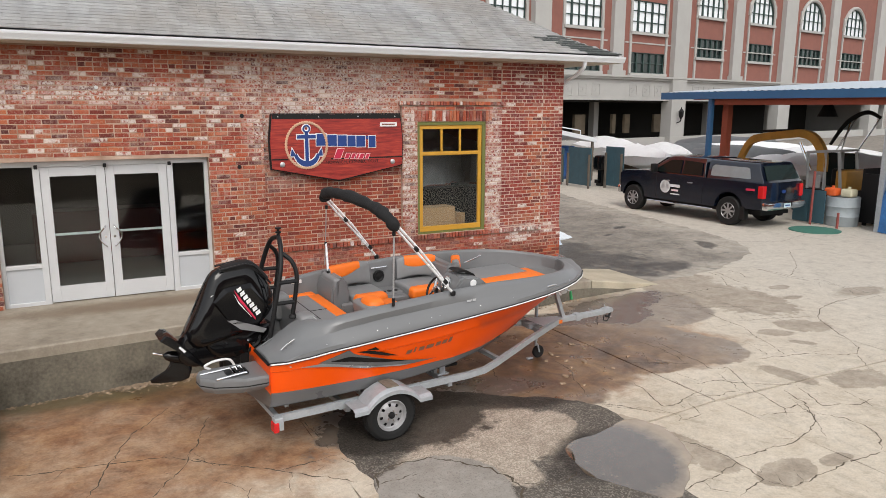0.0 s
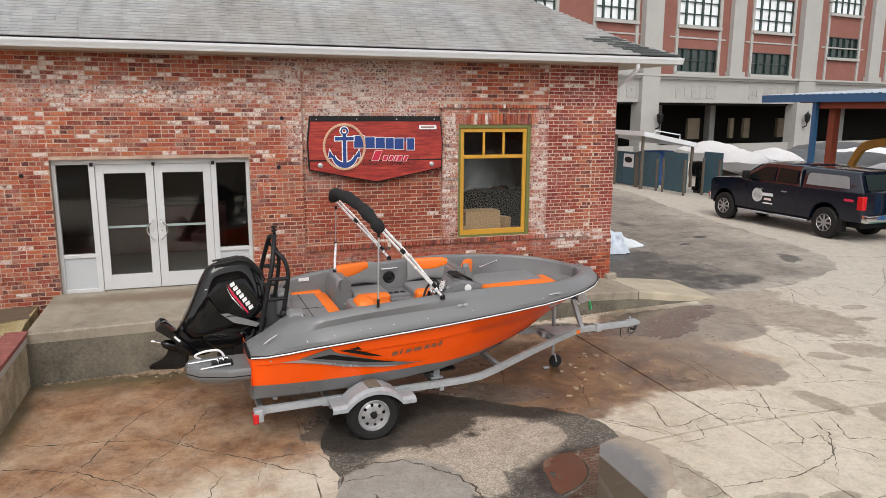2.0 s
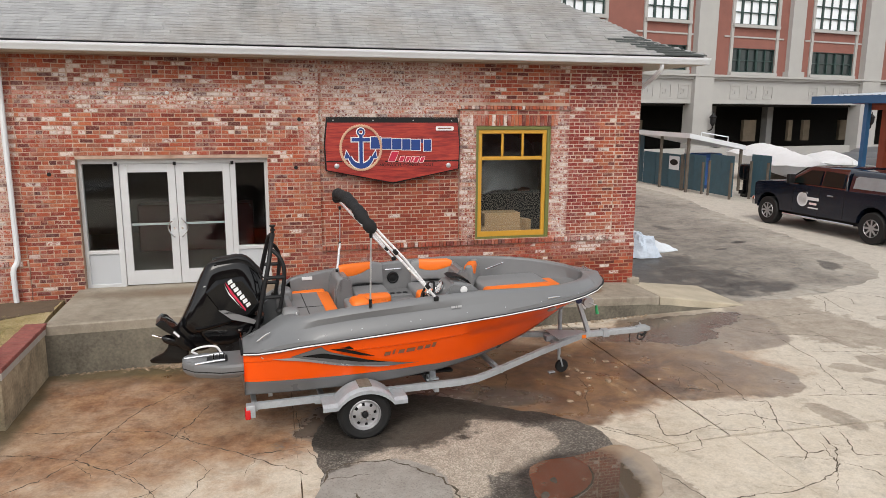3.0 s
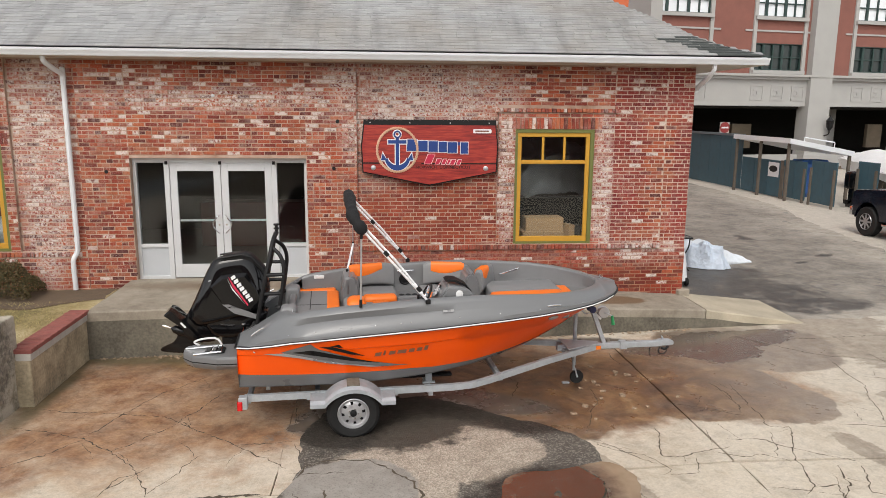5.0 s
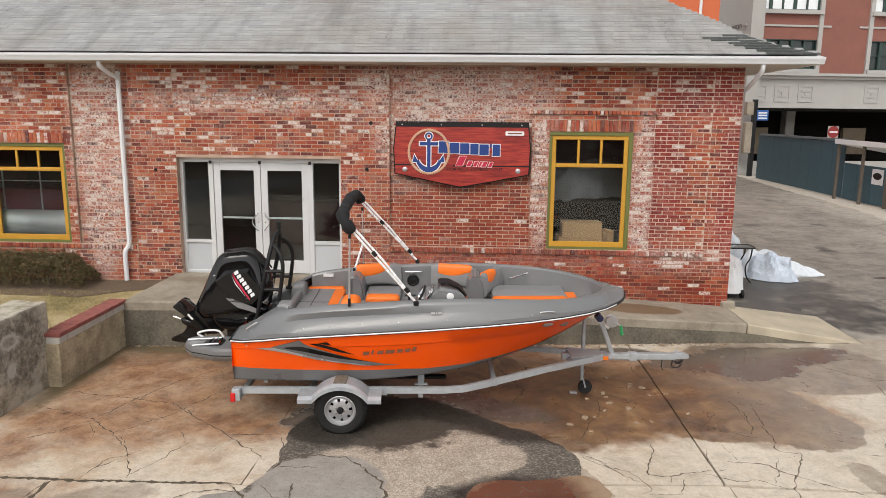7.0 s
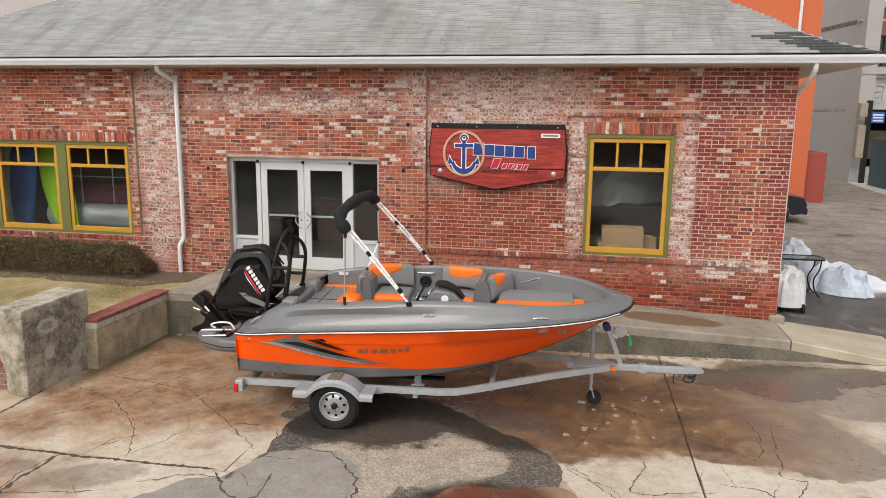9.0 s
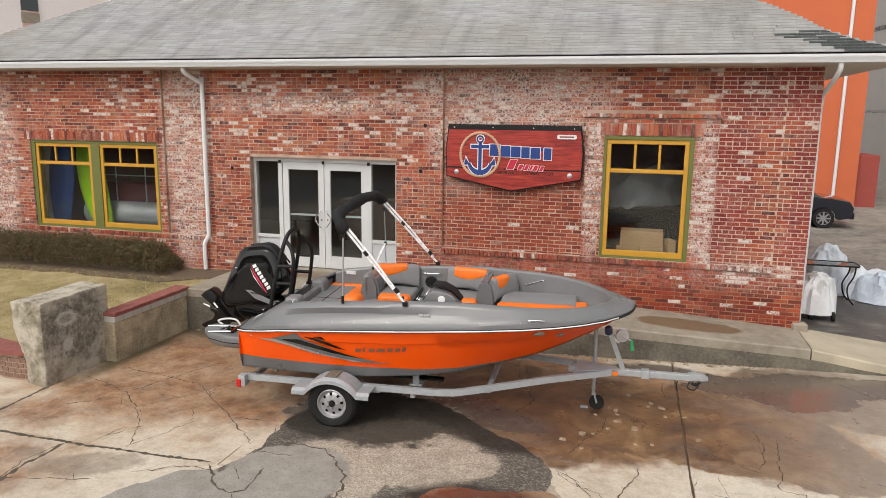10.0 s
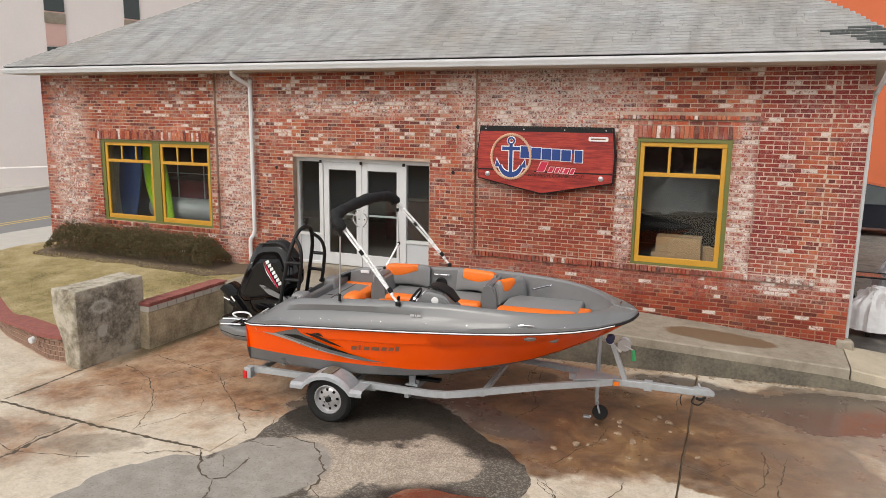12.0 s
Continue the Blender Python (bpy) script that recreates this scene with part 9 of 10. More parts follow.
pb = thing("pale_building", pose(-31.5, 3.0, 0, 0, 0, 66.5), "tall pale rendered building with pink window panels", "building")
bm = fresh()
box(bm, 0, 21.6, 0, 14, 0, 16)
part("wall_block", bm, FARWHITE, pb)
for x, w_ in ((3.0, 0.48), (8.2, 0.42), (13.4, 0.48), (17.35, 0.42)):
    for z in (1.8, 5.35, 8.9, 12.4):
        if x > 15 and z < 8:
            continue
        bm = fresh()
        box(bm, x - w_, x + w_, -0.06, 0.02, z, z + 1.75)
        w = part("window", bm, DARKGLASS, pb, "dark window over a pink panel")
        bm = fresh()
        box(bm, x - w_, x + w_, -0.05, 0.02, z - 1.75, z - 0.02)
        panel = part("pink_panel", bm, FARPINK, w)
        bm = fresh()
        box(bm, x - w_ - 0.02, x + w_ + 0.02, -0.09, 0.0, z - 0.62, z - 0.08)
        part("vent_grille", bm, WALKCON, w)
bm = fresh()
box(bm, -6, 21, -2.2, -1.9, 0, 1.1, 0.05)
solo("street_wall", bm, FARWHITE, "low pale street wall with cracked render", "wall", kind="structure", m=pose(-31.5, 3.0, 0, 0, 0, 66.5))

# street beyond the lawn
flat = [(-12.3, 60), (-23.6 - 13.5, 60), (-23.2, 9.0), (-20.5, -1), (-14, -26), (-4.0, -30), (-9.0, -9.9), (-11.6, -0.5)]
st = flat_piece("road", flat, -0.004 + 0.012, ROADTOP)
tagged(st, "grey asphalt street beyond the lawn", "road", kind="structure")
for off in (0, 0.35):
    bm = fresh()
    pts = [(-16.6 + off, 60 * 0.9), (-16.3 + off, 9.0), (-15.3 + off, 0.0), (-11.0 + off, -20)]
    for a, b in zip(pts, pts[1:]):
        v = [bm.verts.new(p) for p in ((a[0], a[1], 0.012), (a[0] + 0.12, a[1], 0.012), (b[0] + 0.12, b[1], 0.012), (b[0], b[1], 0.012))]
        bm.faces.new(v)
    solo("road_line", bm, LINEYELLOW, "yellow road line", "road marking", kind="structure")
bm = fresh()
prism(bm, [(-23.3, 9.0), (-37, 60), (-60, 60), (-60, -10), (-20.6, -1)], "z", 0.0, 0.14)
solo("pavement_far", bm, KERB, "pale far pavement with a kerb", "pavement", kind="structure")
bm = fresh()
prism(bm, [(-8.2, -2.6), (-8.2, 20), (-12.2, 60), (-14.2, 60), (-13.1, 2.4), (-12.6, -1.0), (-11.4, -4.2)], "z", 0.0, 0.13)
solo("pavement_near", bm, KERB, "pale concrete pavement beside the lawn", "pavement", kind="structure")

# plain unseen walls added behind the viewer: they close the place and block sky reflections
for name, (x0, x1, y0, y1, h) in {"wall_far_south": (-70, 90, -47, -46, 9), "wall_far_east": (92, 93, -46, 30, 9), "wall_far_west": (-72, -71, -46, 0, 9)}.items():
    bm = fresh()
    box(bm, x0, x1, y0, y1, 0, h)
    solo(name, bm, FARBRICK, "plain brick wall added out of view", "wall", kind="structure")

# ---- yard fence and sheds ----
fence = thing("board_fence", pose(22.0, 22.3, 0), "tall fence of dark teal painted boards", "fence")
rnd = random.Random(2)
y = 0.0
while y < 10.5:
    w = 1.22
    bm = fresh()
    box(bm, -0.02, 0.02, y + 0.01, y + w - 0.01, 0.06, 2.72 + rnd.uniform(-0.03, 0.03))
    part("panel", bm, TEAL, fence)
    y += w
bm = fresh()
box(bm, -0.08, 0.08, 0, 10.6, 2.72, 2.84)
part("top_rail", bm, surf("weathered_capping", (0.12, 0.15, 0.17), 0.7), fence)
low_f = thing("board_fence", pose(22.0, 18.5, 0), "lower fence of dark teal boards with a white notice", "fence")
for k in range(3):
    bm = fresh()
    box(bm, -0.02, 0.02, k * 1.25 + 0.01, k * 1.25 + 1.22, 0.05, 1.72)
    part("panel", bm, TEAL, low_f)
bm = fresh()
box(bm, -0.05, -0.03, 0.25, 1.15, 0.95, 1.62)
nb = part("notice", bm, WHITE, low_f, "white notice with a dark oval")
bm = fresh()
turned(bm, [(0.25, 0), (0.25, 0.01), (0, 0.01)], 20, Matrix.Translation((-0.052, 0.7, 1.32)) @ Matrix.Rotation(radians(-90), 4, "Y") @ Matrix.Diagonal((0.6, 1.4, 1, 1)))
part("oval_mark", bm, MATTE, nb)
bm = fresh()
box(bm, -0.08, 0.08, -0.12, 0.04, 0, 1.75)
part("post", bm, surf("weathered_timber", (0.12, 0.10, 0.08), 0.9, 0, 0.3, 5), low_f, "weathered timber post")
TIMBER = bpy.data.materials["weathered_timber"]
for x, y0, y1, h, turn, label in ((22.0, 16.6, 18.4, 1.80, 0, "teal plywood gate panel on timber posts"), (22.0, 14.5, 16.25, 1.90, 0, "teal plywood gate panel standing ajar"), (23.0, 13.4, 14.65, 1.97, 0, "teal plywood gate panel standing open")):
    gate = thing("yard_gate", pose(x, y0, 0, 0, 0, turn), label, "gate")
    for k in range(2):
        w = (y1 - y0) / 2
        bm = fresh()
        box(bm, -0.02, 0.02, k * w + 0.006, (k + 1) * w - 0.006, 0.12, h)
        part("board", bm, TEAL, gate)
    for yy in (0.05, y1 - y0 - 0.1):
        bm = fresh()
        box(bm, -0.10, -0.02, yy, yy + 0.09, 0, h - 0.3)
        part("post", bm, TIMBER, gate)
shed = thing("lean_to", pose(21.6, 17.4, 0), "low open shed with a white fascia behind the fence", "shed")
bm = fresh()
v = [(-0.1, -0.15, 2.58), (-0.1, 5.0, 2.62), (3.1, 5.0, 2.05), (3.1, 0.05, 2.0)]
lo = [bm.verts.new(p) for p in v]
hi = [bm.verts.new((p[0], p[1], p[2] + 0.22)) for p in v]
bm.faces.new(lo)
bm.faces.new(hi)
for i in range(4):
    bm.faces.new((lo[i], lo[(i + 1) % 4], hi[(i + 1) % 4], hi[i]))
part("roof", bm, WHITE, shed, "white roof and fascia")
for x, yy, h in ((0.0, 0.1, 2.6), (0.0, 2.5, 2.6), (2.95, 0.2, 2.05), (0.0, 4.8, 2.62)):
    bm = fresh()
    box(bm, x, x + 0.11, yy, yy + 0.11, 0, h)
    part("post", bm, TIMBER, shed)
bm = fresh()
tube(bm, [(1.0, 0.6, 2.62), (1.0, 0.6, 2.82), (2.4, 0.5, 2.60), (2.4, 0.5, 2.35)], 0.03, 6)
part("roof_rail", bm, WHITE, shed)
bm = fresh()
box(bm, 1.0, 2.6, 5.0, 6.2, 0, 1.75, 0.2)
solo("covered_crate", bm, surf("blue_sheet", (0.03, 0.10, 0.30), 0.5), "crate under a blue sheet in the shed", "crate", m=pose(22, 13.7, 0))


def wrapped_boat(m, length, beam, height, cover, label, hull_mat=WHITE):
    b = thing("stored_boat", m, label, "boat", "boats stored in the yard")
    bm = fresh()
    loops = []
    for k in range(13):
        t = k / 12
        w = beam / 2 * (1 - max(0, (t - 0.45) / 0.55) ** 2.2)
        w = max(w, 0.03)
        x = length * (t - 0.5)
        lift = 0.55 * max(0, t - 0.6)
        z0 = 0.55
        loops.append([Vector((x, -w, z0 + height * 0.55 + lift * 0.6)), Vector((x, -w * 0.8, z0 + 0.25 + lift)), Vector((x, 0, z0 + lift * 1.3)), Vector((x, w * 0.8, z0 + 0.25 + lift)), Vector((x, w, z0 + height * 0.55 + lift * 0.6))])
    rings(bm, loops)
    part("hull", bm, hull_mat, b, smooth=True)
    bm = fresh()
    loops = []
    for k in range(17):
        t = k / 16
        w = beam / 2 * (1 - max(0, (t - 0.45) / 0.55) ** 2.2) + 0.04
        x = length * (t - 0.5)
        z1 = 0.55 + height * 0.55 + 0.33 * max(0, t - 0.6)
        peak = height * 0.42 * (math.sin(math.pi * (0.12 + 0.8 * t)) ** 0.8)
        lp = []
        for q in range(9):
            a = math.pi * q / 8
            p = Vector((x, w * math.cos(a), z1 + peak * (1 - abs(math.cos(a)) ** 1.5)))
            lp.append(p + noise.noise_vector(p * 1.3 + Vector((length, 0, 0))) * 0.10 + noise.noise_vector(p * 3.1) * 0.03)
        loops.append(lp)
    rings(bm, loops)
    part("cover", bm, cover, b, "", True)
    for x in (-length * 0.3, length * 0.15):
        bm = fresh()
        box(bm, x - 0.12, x + 0.12, -beam * 0.3, beam * 0.3, 0, 0.62)
        part("stand", bm, TIMBER, b)


wrapped_boat(pose(25.9, 15.3, 0.18, 0, 0, -116), 7.0, 2.2, 1.25, TARPWHITE, "open white motorboat stored beside the yard gate")
wrapped_boat(pose(29.0, 21.4, 0.1, 0, 0, -110), 7.5, 2.3, 1.5, TARPWHITE, "tall white boat shrink-wrapped for winter")
wrapped_boat(pose(29.6, 17.3, 0.0, 0, 0, -118), 6.5, 2.2, 1.4, TARPWHITE, "white motorboat shrink-wrapped for winter")
wrapped_boat(pose(32.6, 18.4, 0, 0, 0, -60), 5.5, 2.1, 1.25, TARPGREY, "boat under a dark grey tarpaulin in the yard")
wrapped_boat(pose(32.4, 14.6, 0, 0, 0, -75), 5.5, 2.1, 1.3, TARPGREY, "boat under a dark grey tarpaulin in the yard")
wrapped_boat(pose(35.5, 16.5, 0, 0, 0, -50), 6.0, 2.1, 1.4, TARPWHITE, "white motorboat shrink-wrapped for winter")
wrapped_boat(pose(36.2, 12.4, 0, 0, 0, -80), 5.5, 2.1, 1.3, TARPWHITE, "low white boat wrapped behind the canopy posts")
wrapped_boat(pose(38.0, 20.5, 0, 0, 0, -70), 6.5, 2.2, 1.5, TARPGREY, "boat under a dark grey tarpaulin in the yard")
wrapped_boat(pose(30.5, 9.6, 0, 0, 0, -100), 5.5, 2.1, 1.2, TARPWHITE, "white boat stored under the blue canopy")
wrapped_boat(pose(28.0, 5.4, 0.2, 0, 0, -95), 6.0, 2.2, 1.3, WHITE, "white boat with a folded black top stored under the canopy")
wrapped_boat(pose(32.0, 2.0, 0.1, 0, 0, -85), 6.5, 2.2, 1.4, TARPWHITE, "white boat stored under the blue canopy")
arch = thing("folded_bimini", pose(27.2, 5.2, 1.7), "black folded canvas top on a tubular arch", "boat top")
bm = fresh()
tube(bm, smooth_path([(0, 0.95, 0.65), (0, 0.5, 1.35), (0, 0.1, 1.72), (0, -0.45, 1.92), (0, -0.95, 1.72)], 5), [0.06 + 0.03 * math.sin(math.pi * k / 20) for k in range(21)], 8)
part("canvas", bm, CANVAS, arch, smooth=True)
for a, b in (((0.05, 0.95, 0.0), (0.05, 0.0, 1.7)), ((0.05, 0.1, 0.0), (0.05, -0.9, 1.7)), ((0.05, 0.6, 0.0), (0.05, 0.2, 1.7))):
    bm = fresh()
    tube(bm, [a, b], 0.03, 8)
    part("pole", bm, CHROME, arch)
bm = fresh()
box(bm, 23.1, 23.6, 15.1, 15.7, 0.75, 1.5, 0.12, 2)
box(bm, 23.25, 23.5, 15.25, 15.5, 0.2, 0.8)
box(bm, 23.0, 23.6, 15.3, 15.42, 0.15, 0.32)
box(bm, 23.2, 23.55, 15.2, 15.55, 0.0, 0.25)
solo("spare_outboard", bm, BLACK, "black outboard motor behind the gate", "outboard motor", True)

# ---- blue canopy ----
can = thing("canopy", pose(22.1, 10.2, 0), "open steel canopy with blue sheet roof and red frame", "canopy")
bm = fresh()
v = [(0, 0, 4.30), (0, -22, 4.30), (12, -22, 4.95), (12, 0, 4.95)]
lo = [bm.verts.new(p) for p in v]
hi = [bm.verts.new((p[0], p[1], p[2] + 0.05)) for p in v]
bm.faces.new(lo)
bm.faces.new(hi)
for i in range(4):
    bm.faces.new((lo[i], lo[(i + 1) % 4], hi[(i + 1) % 4], hi[i]))
rib = []
for k in range(147):
    y = -22 + k * 0.15
    rib.append([(-0.02, y, 4.36 + 0.04 * (k % 2)), (12, y, 5.01 + 0.04 * (k % 2))])
rows = [[bm.verts.new(p) for p in r] for r in rib]
for p, q in zip(rows, rows[1:]):
    bm.faces.new((p[0], p[1], q[1], q[0]))
# near-black sheet added below the roof to give its underside shade
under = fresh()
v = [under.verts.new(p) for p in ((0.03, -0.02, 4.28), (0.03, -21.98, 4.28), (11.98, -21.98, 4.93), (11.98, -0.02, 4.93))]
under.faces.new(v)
part("roof_lining", under, FARSHADE, can, "near-black sheet for the shade under the roof")
for k in range(5):
    purlin = fresh()
    box(purlin, 1.6 + 2.3 * k, 1.72 + 2.3 * k, -21.9, -0.1, 4.10 + 0.124 * k, 4.26 + 0.124 * k)
    part("purlin", purlin, REDSTEEL, can)
part("sheet_roof", bm, surf("pale_sheet", (0.42, 0.47, 0.52), 0.5, 0.2), can, "ribbed sheet roof")
bm = fresh()
box(bm, -0.10, 0.02, -22, 0.05, 4.10, 4.37)
part("edge_trim", bm, STEELBLUE, can, "blue edge trim")
bm = fresh()
box(bm, 0.15, 0.35, -21.8, -2.45, 3.88, 4.10)
part("beam", bm, REDSTEEL, can, "red oxide beam")
for x, yy, mat_, w in ((0.0, -2.35, STEELBLUE, 0.16), (0.5, -2.62, REDSTEEL, 0.26), (0.05, -9.2, GALV, 0.16), (0.5, -16, REDSTEEL, 0.26), (11.5, -2.6, REDSTEEL, 0.26), (11.5, -9.2, REDSTEEL, 0.26)):
    bm = fresh()
    box(bm, x, x + w, yy - w, yy, 0, 4.15 + 0.05 * x)
    part("post", bm, mat_, can)
bm = fresh()
turned(bm, [(0.34, -0.52), (0.33, -0.50), (0.16, -0.12), (0.07, 0.0), (0.02, 0.35)], 16, Matrix.Translation((24.0, 4.2, 4.0)))
solo("pendant_lamp", bm, MATTE, "dark conical lamp hanging under the canopy", "lamp", True)

# digger under the canopy
dig = thing("excavator", pose(24.6, 4.6, 0), "old yellow mini excavator parked under the canopy", "excavator")
for xx in (-0.1, 1.1):
    bm = fresh()
    prism(bm, [(-1.1, 0.15), (-0.9, 0.0), (0.9, 0.0), (1.1, 0.15), (1.1, 0.4), (0.9, 0.55), (-0.9, 0.55), (-1.1, 0.4)], "x", xx - 0.18, xx + 0.18)
    part("track", bm, RUBBER, dig, "rubber crawler track")
bm = fresh()
box(bm, -0.05, 1.2, -1.0, -0.55, 0.85, 1.60, 0.08, 2)
part("engine_house", bm, DIGGER, dig, "yellow engine house", True)
bm = fresh()
box(bm, -0.1, 1.3, -0.8, 0.6, 0.5, 0.86, 0.03)
part("turntable_deck", bm, MATTE, dig)
CABGREY = surf("cab_grey", (0.40, 0.40, 0.39), 0.6)
for xx in (-0.05, 0.95):
    for a, b in (((xx, 0.50, 0.84), (xx, 0.60, 2.16)), ((xx, -0.80, 0.88), (xx, -0.62, 2.22)), ((xx, -0.15, 0.84), (xx, -0.1, 2.2))):
        bm = fresh()
        tube(bm, [a, b], 0.065, 4)
        part("cab_post", bm, CABGREY, dig)
bm = fresh()
prism(bm, [(0.66, 2.12), (0.60, 2.22), (-0.62, 2.32), (-0.68, 2.24)], "x", -0.12, 1.05)
part("cab_roof", bm, CABGREY, dig, "grey cab roof")
# dark pane added at the back for the shade inside the cab
bm = fresh()
box(bm, 0.96, 0.99, -0.70, 0.52, 0.9, 2.15)
part("cab_glass", bm, DARKGLASS, dig)
bm = fresh()
box(bm, -0.07, -0.04, -0.02, 0.46, 0.90, 1.35)
part("cab_panel", bm, CABGREY, dig)
bm = fresh()
box(bm, 0.3, 0.7, -0.6, -0.15, 0.9, 1.6, 0.06, 2)
part("seat", bm, MATTE, dig)


def beam(name, line, deep, wide, label=""):
    """A flat-sided beam along a bent line in the upright plane."""
    bm = fresh()
    pts = smooth_path([(0, a, b) for a, b in line], 4)
    loops = []
    for i, p in enumerate(pts):
        d = (pts[min(i + 1, len(pts) - 1)] - pts[max(i - 1, 0)]).normalized()
        n = Vector((0, -d.z, d.y))
        h = deep[0] + (deep[1] - deep[0]) * i / (len(pts) - 1)
        loops.append([p + n * h + Vector((w, 0, 0)) for w in (-wide, wide)] + [p - n * h + Vector((w, 0, 0)) for w in (wide, -wide)])
    rings(bm, loops)
    part(name, bm, DIGGER, dig, label)


beam("boom", [(0.0, 1.5), (0.05, 2.15), (0.4, 2.66), (0.9, 2.84), (1.45, 2.80), (2.7, 2.64), (3.15, 2.5)], (0.15, 0.14), 0.11, "yellow curved boom")
beam("dipper_arm", [(2.95, 2.62), (3.3, 2.35), (3.62, 1.75), (3.7, 1.1)], (0.13, 0.10), 0.09, "yellow dipper arm")
bm = fresh()
tube(bm, [(0, 0.45, 1.5), (0, 1.0, 2.5)], 0.05, 8)
part("ram", bm, CHROME, dig, "", True)
bm = fresh()
tube(bm, [(0, 1.3, 2.95), (0, 2.8, 2.88)], 0.05, 8)
part("ram", bm, MATTE, dig, "", True)
bm = fresh()
prism(bm, [(3.4, 1.3), (3.8, 1.2), (3.95, 0.6), (3.4, 0.4), (3.1, 0.8)], "x", -0.3, 0.3)
part("bucket", bm, DIGGER, dig)

# clutter by the canopy's edge
bm = fresh()
for k in range(2):
    box(bm, 21.92, 21.96, 2.55 + k * 0.58, 3.11 + k * 0.58, 0.04, 1.12)
solo("plywood_screen", bm, TEAL, "low teal plywood screen beside the canopy", "fence")


def drum(x, y, r, h, mat_, label, cat="drum"):
    bm = fresh()
    turned(bm, [(r * 0.96, 0), (r, 0.03), (r, h * 0.32), (r * 1.03, h * 0.34), (r, h * 0.36), (r, h * 0.65), (r * 1.03, h * 0.67), (r, h * 0.69), (r, h - 0.02), (r * 0.95, h), (r * 0.9, h - 0.03), (0, h - 0.03)], 20)
    solo(cat, bm, mat_, label, cat, True, m=pose(x, y, 0))


drum(22.5, 2.3, 0.5, 0.95, surf("grey_tub", (0.32, 0.36, 0.38), 0.5), "large grey plastic tub under the canopy", "tub")
# black open box, added to stand for deep shade under the canopy
dark_box = fresh()
for x0, x1, y0, y1, z0, z1 in ((23.0, 24.6, 0.3, 0.36, 0.1, 1.85), (23.0, 24.6, 2.0, 2.06, 0.1, 1.85), (24.54, 24.6, 0.36, 2.0, 0.1, 1.85), (23.0, 23.06, 0.36, 2.0, 0.1, 1.7), (23.06, 24.54, 0.36, 2.0, 0.1, 0.16)):
    box(dark_box, x0, x1, y0, y1, z0, z1)
for x0, y0 in ((23.05, 0.4), (24.4, 0.4), (23.05, 1.85), (24.4, 1.85)):
    box(dark_box, x0, x0 + 0.1, y0, y0 + 0.1, 0, 0.1)
solo("steel_bin", dark_box, MATTE, "black open box added for the deep shade under the canopy", "bin")
for x, y, z, mat_, label in ((22.35, 2.6, 0.95, surf("orange_plastic", (0.75, 0.13, 0.03), 0.5), "orange plastic can on the grey tub"), (22.45, 2.1, 0.95, surf("cream_plastic", (0.62, 0.58, 0.42), 0.5), "cream plastic jug on the grey tub")):
    bm = fresh()
    box(bm, -0.17, 0.17, -0.2, 0.2, 0, 0.26, 0.06, 3)
    turned(bm, [(0.05, 0.25), (0.05, 0.33), (0, 0.33)], 10)
    solo("canister", bm, mat_, label, "canister", True, m=pose(x, y, z))
for y in (2.85, 1.9):
    bm = fresh()
    tube(bm, [(0, 0, 0), (0, 0, 1.75 if y > 2 else 0.5)], 0.04, 10)
    solo("bollard", bm, surf("faded_red_paint", (0.26, 0.06, 0.05), 0.6), "faded red painted steel post", "post", True, m=pose(21.7, y, 0))
bm = fresh()
turned(bm, [(0.75, 0.0), (0.75, 0.02), (0.7, 0.03), (0, 0.03)], 28)
solo("manhole_mat", bm, surf("green_cover", (0.05, 0.17, 0.13), 0.7), "round green cover lying on the concrete", "cover", m=pose(20.75, 2.0, 0.004))

# ---- pickup truck ----
truck = thing("pickup_truck", pose(20.16, 4.08, 0, 0, 0, 92.7), "dark navy crew-cab pickup truck with a bed cap", "truck")


def loft_y(bm, sections):
    """Sections of (x, [(y, z), ...]) skinned along x."""
    rings(bm, [[Vector((x, y, z)) for y, z in pts] for x, pts in sections])


def car_section(w, z0, z1, r=0.09):
    return [(-w, z0), (-w, z1 - r), (-w + r * 0.5, z1 - r * 0.2), (-w + r * 1.6, z1), (w - r * 1.6, z1), (w - r * 0.5, z1 - r * 0.2), (w, z1 - r), (w, z0)]


def arch_body(bm, outline, half, inset=0.05):
    """A side view pushed across the car, with its flanks drawn in at the edges."""
    cx = sum(p[0] for p in outline) / len(outline)
    cz = sum(p[1] for p in outline) / len(outline)
    loops = []
    for y, k in ((-half, inset), (-half + 0.05, 0.0), (half - 0.05, 0.0), (half, inset)):
        loops.append([Vector((x + (cx - x) * k * 0.35, y, z + (cz - z) * k)) for x, z in outline])
    rings(bm, loops)


def wheel_arch(cx, r, z, n=9):
    return [(cx + r * math.cos(math.pi * (1 - k / (n - 1))), z + r * math.sin(math.pi * (1 - k / (n - 1)))) for k in range(n)]


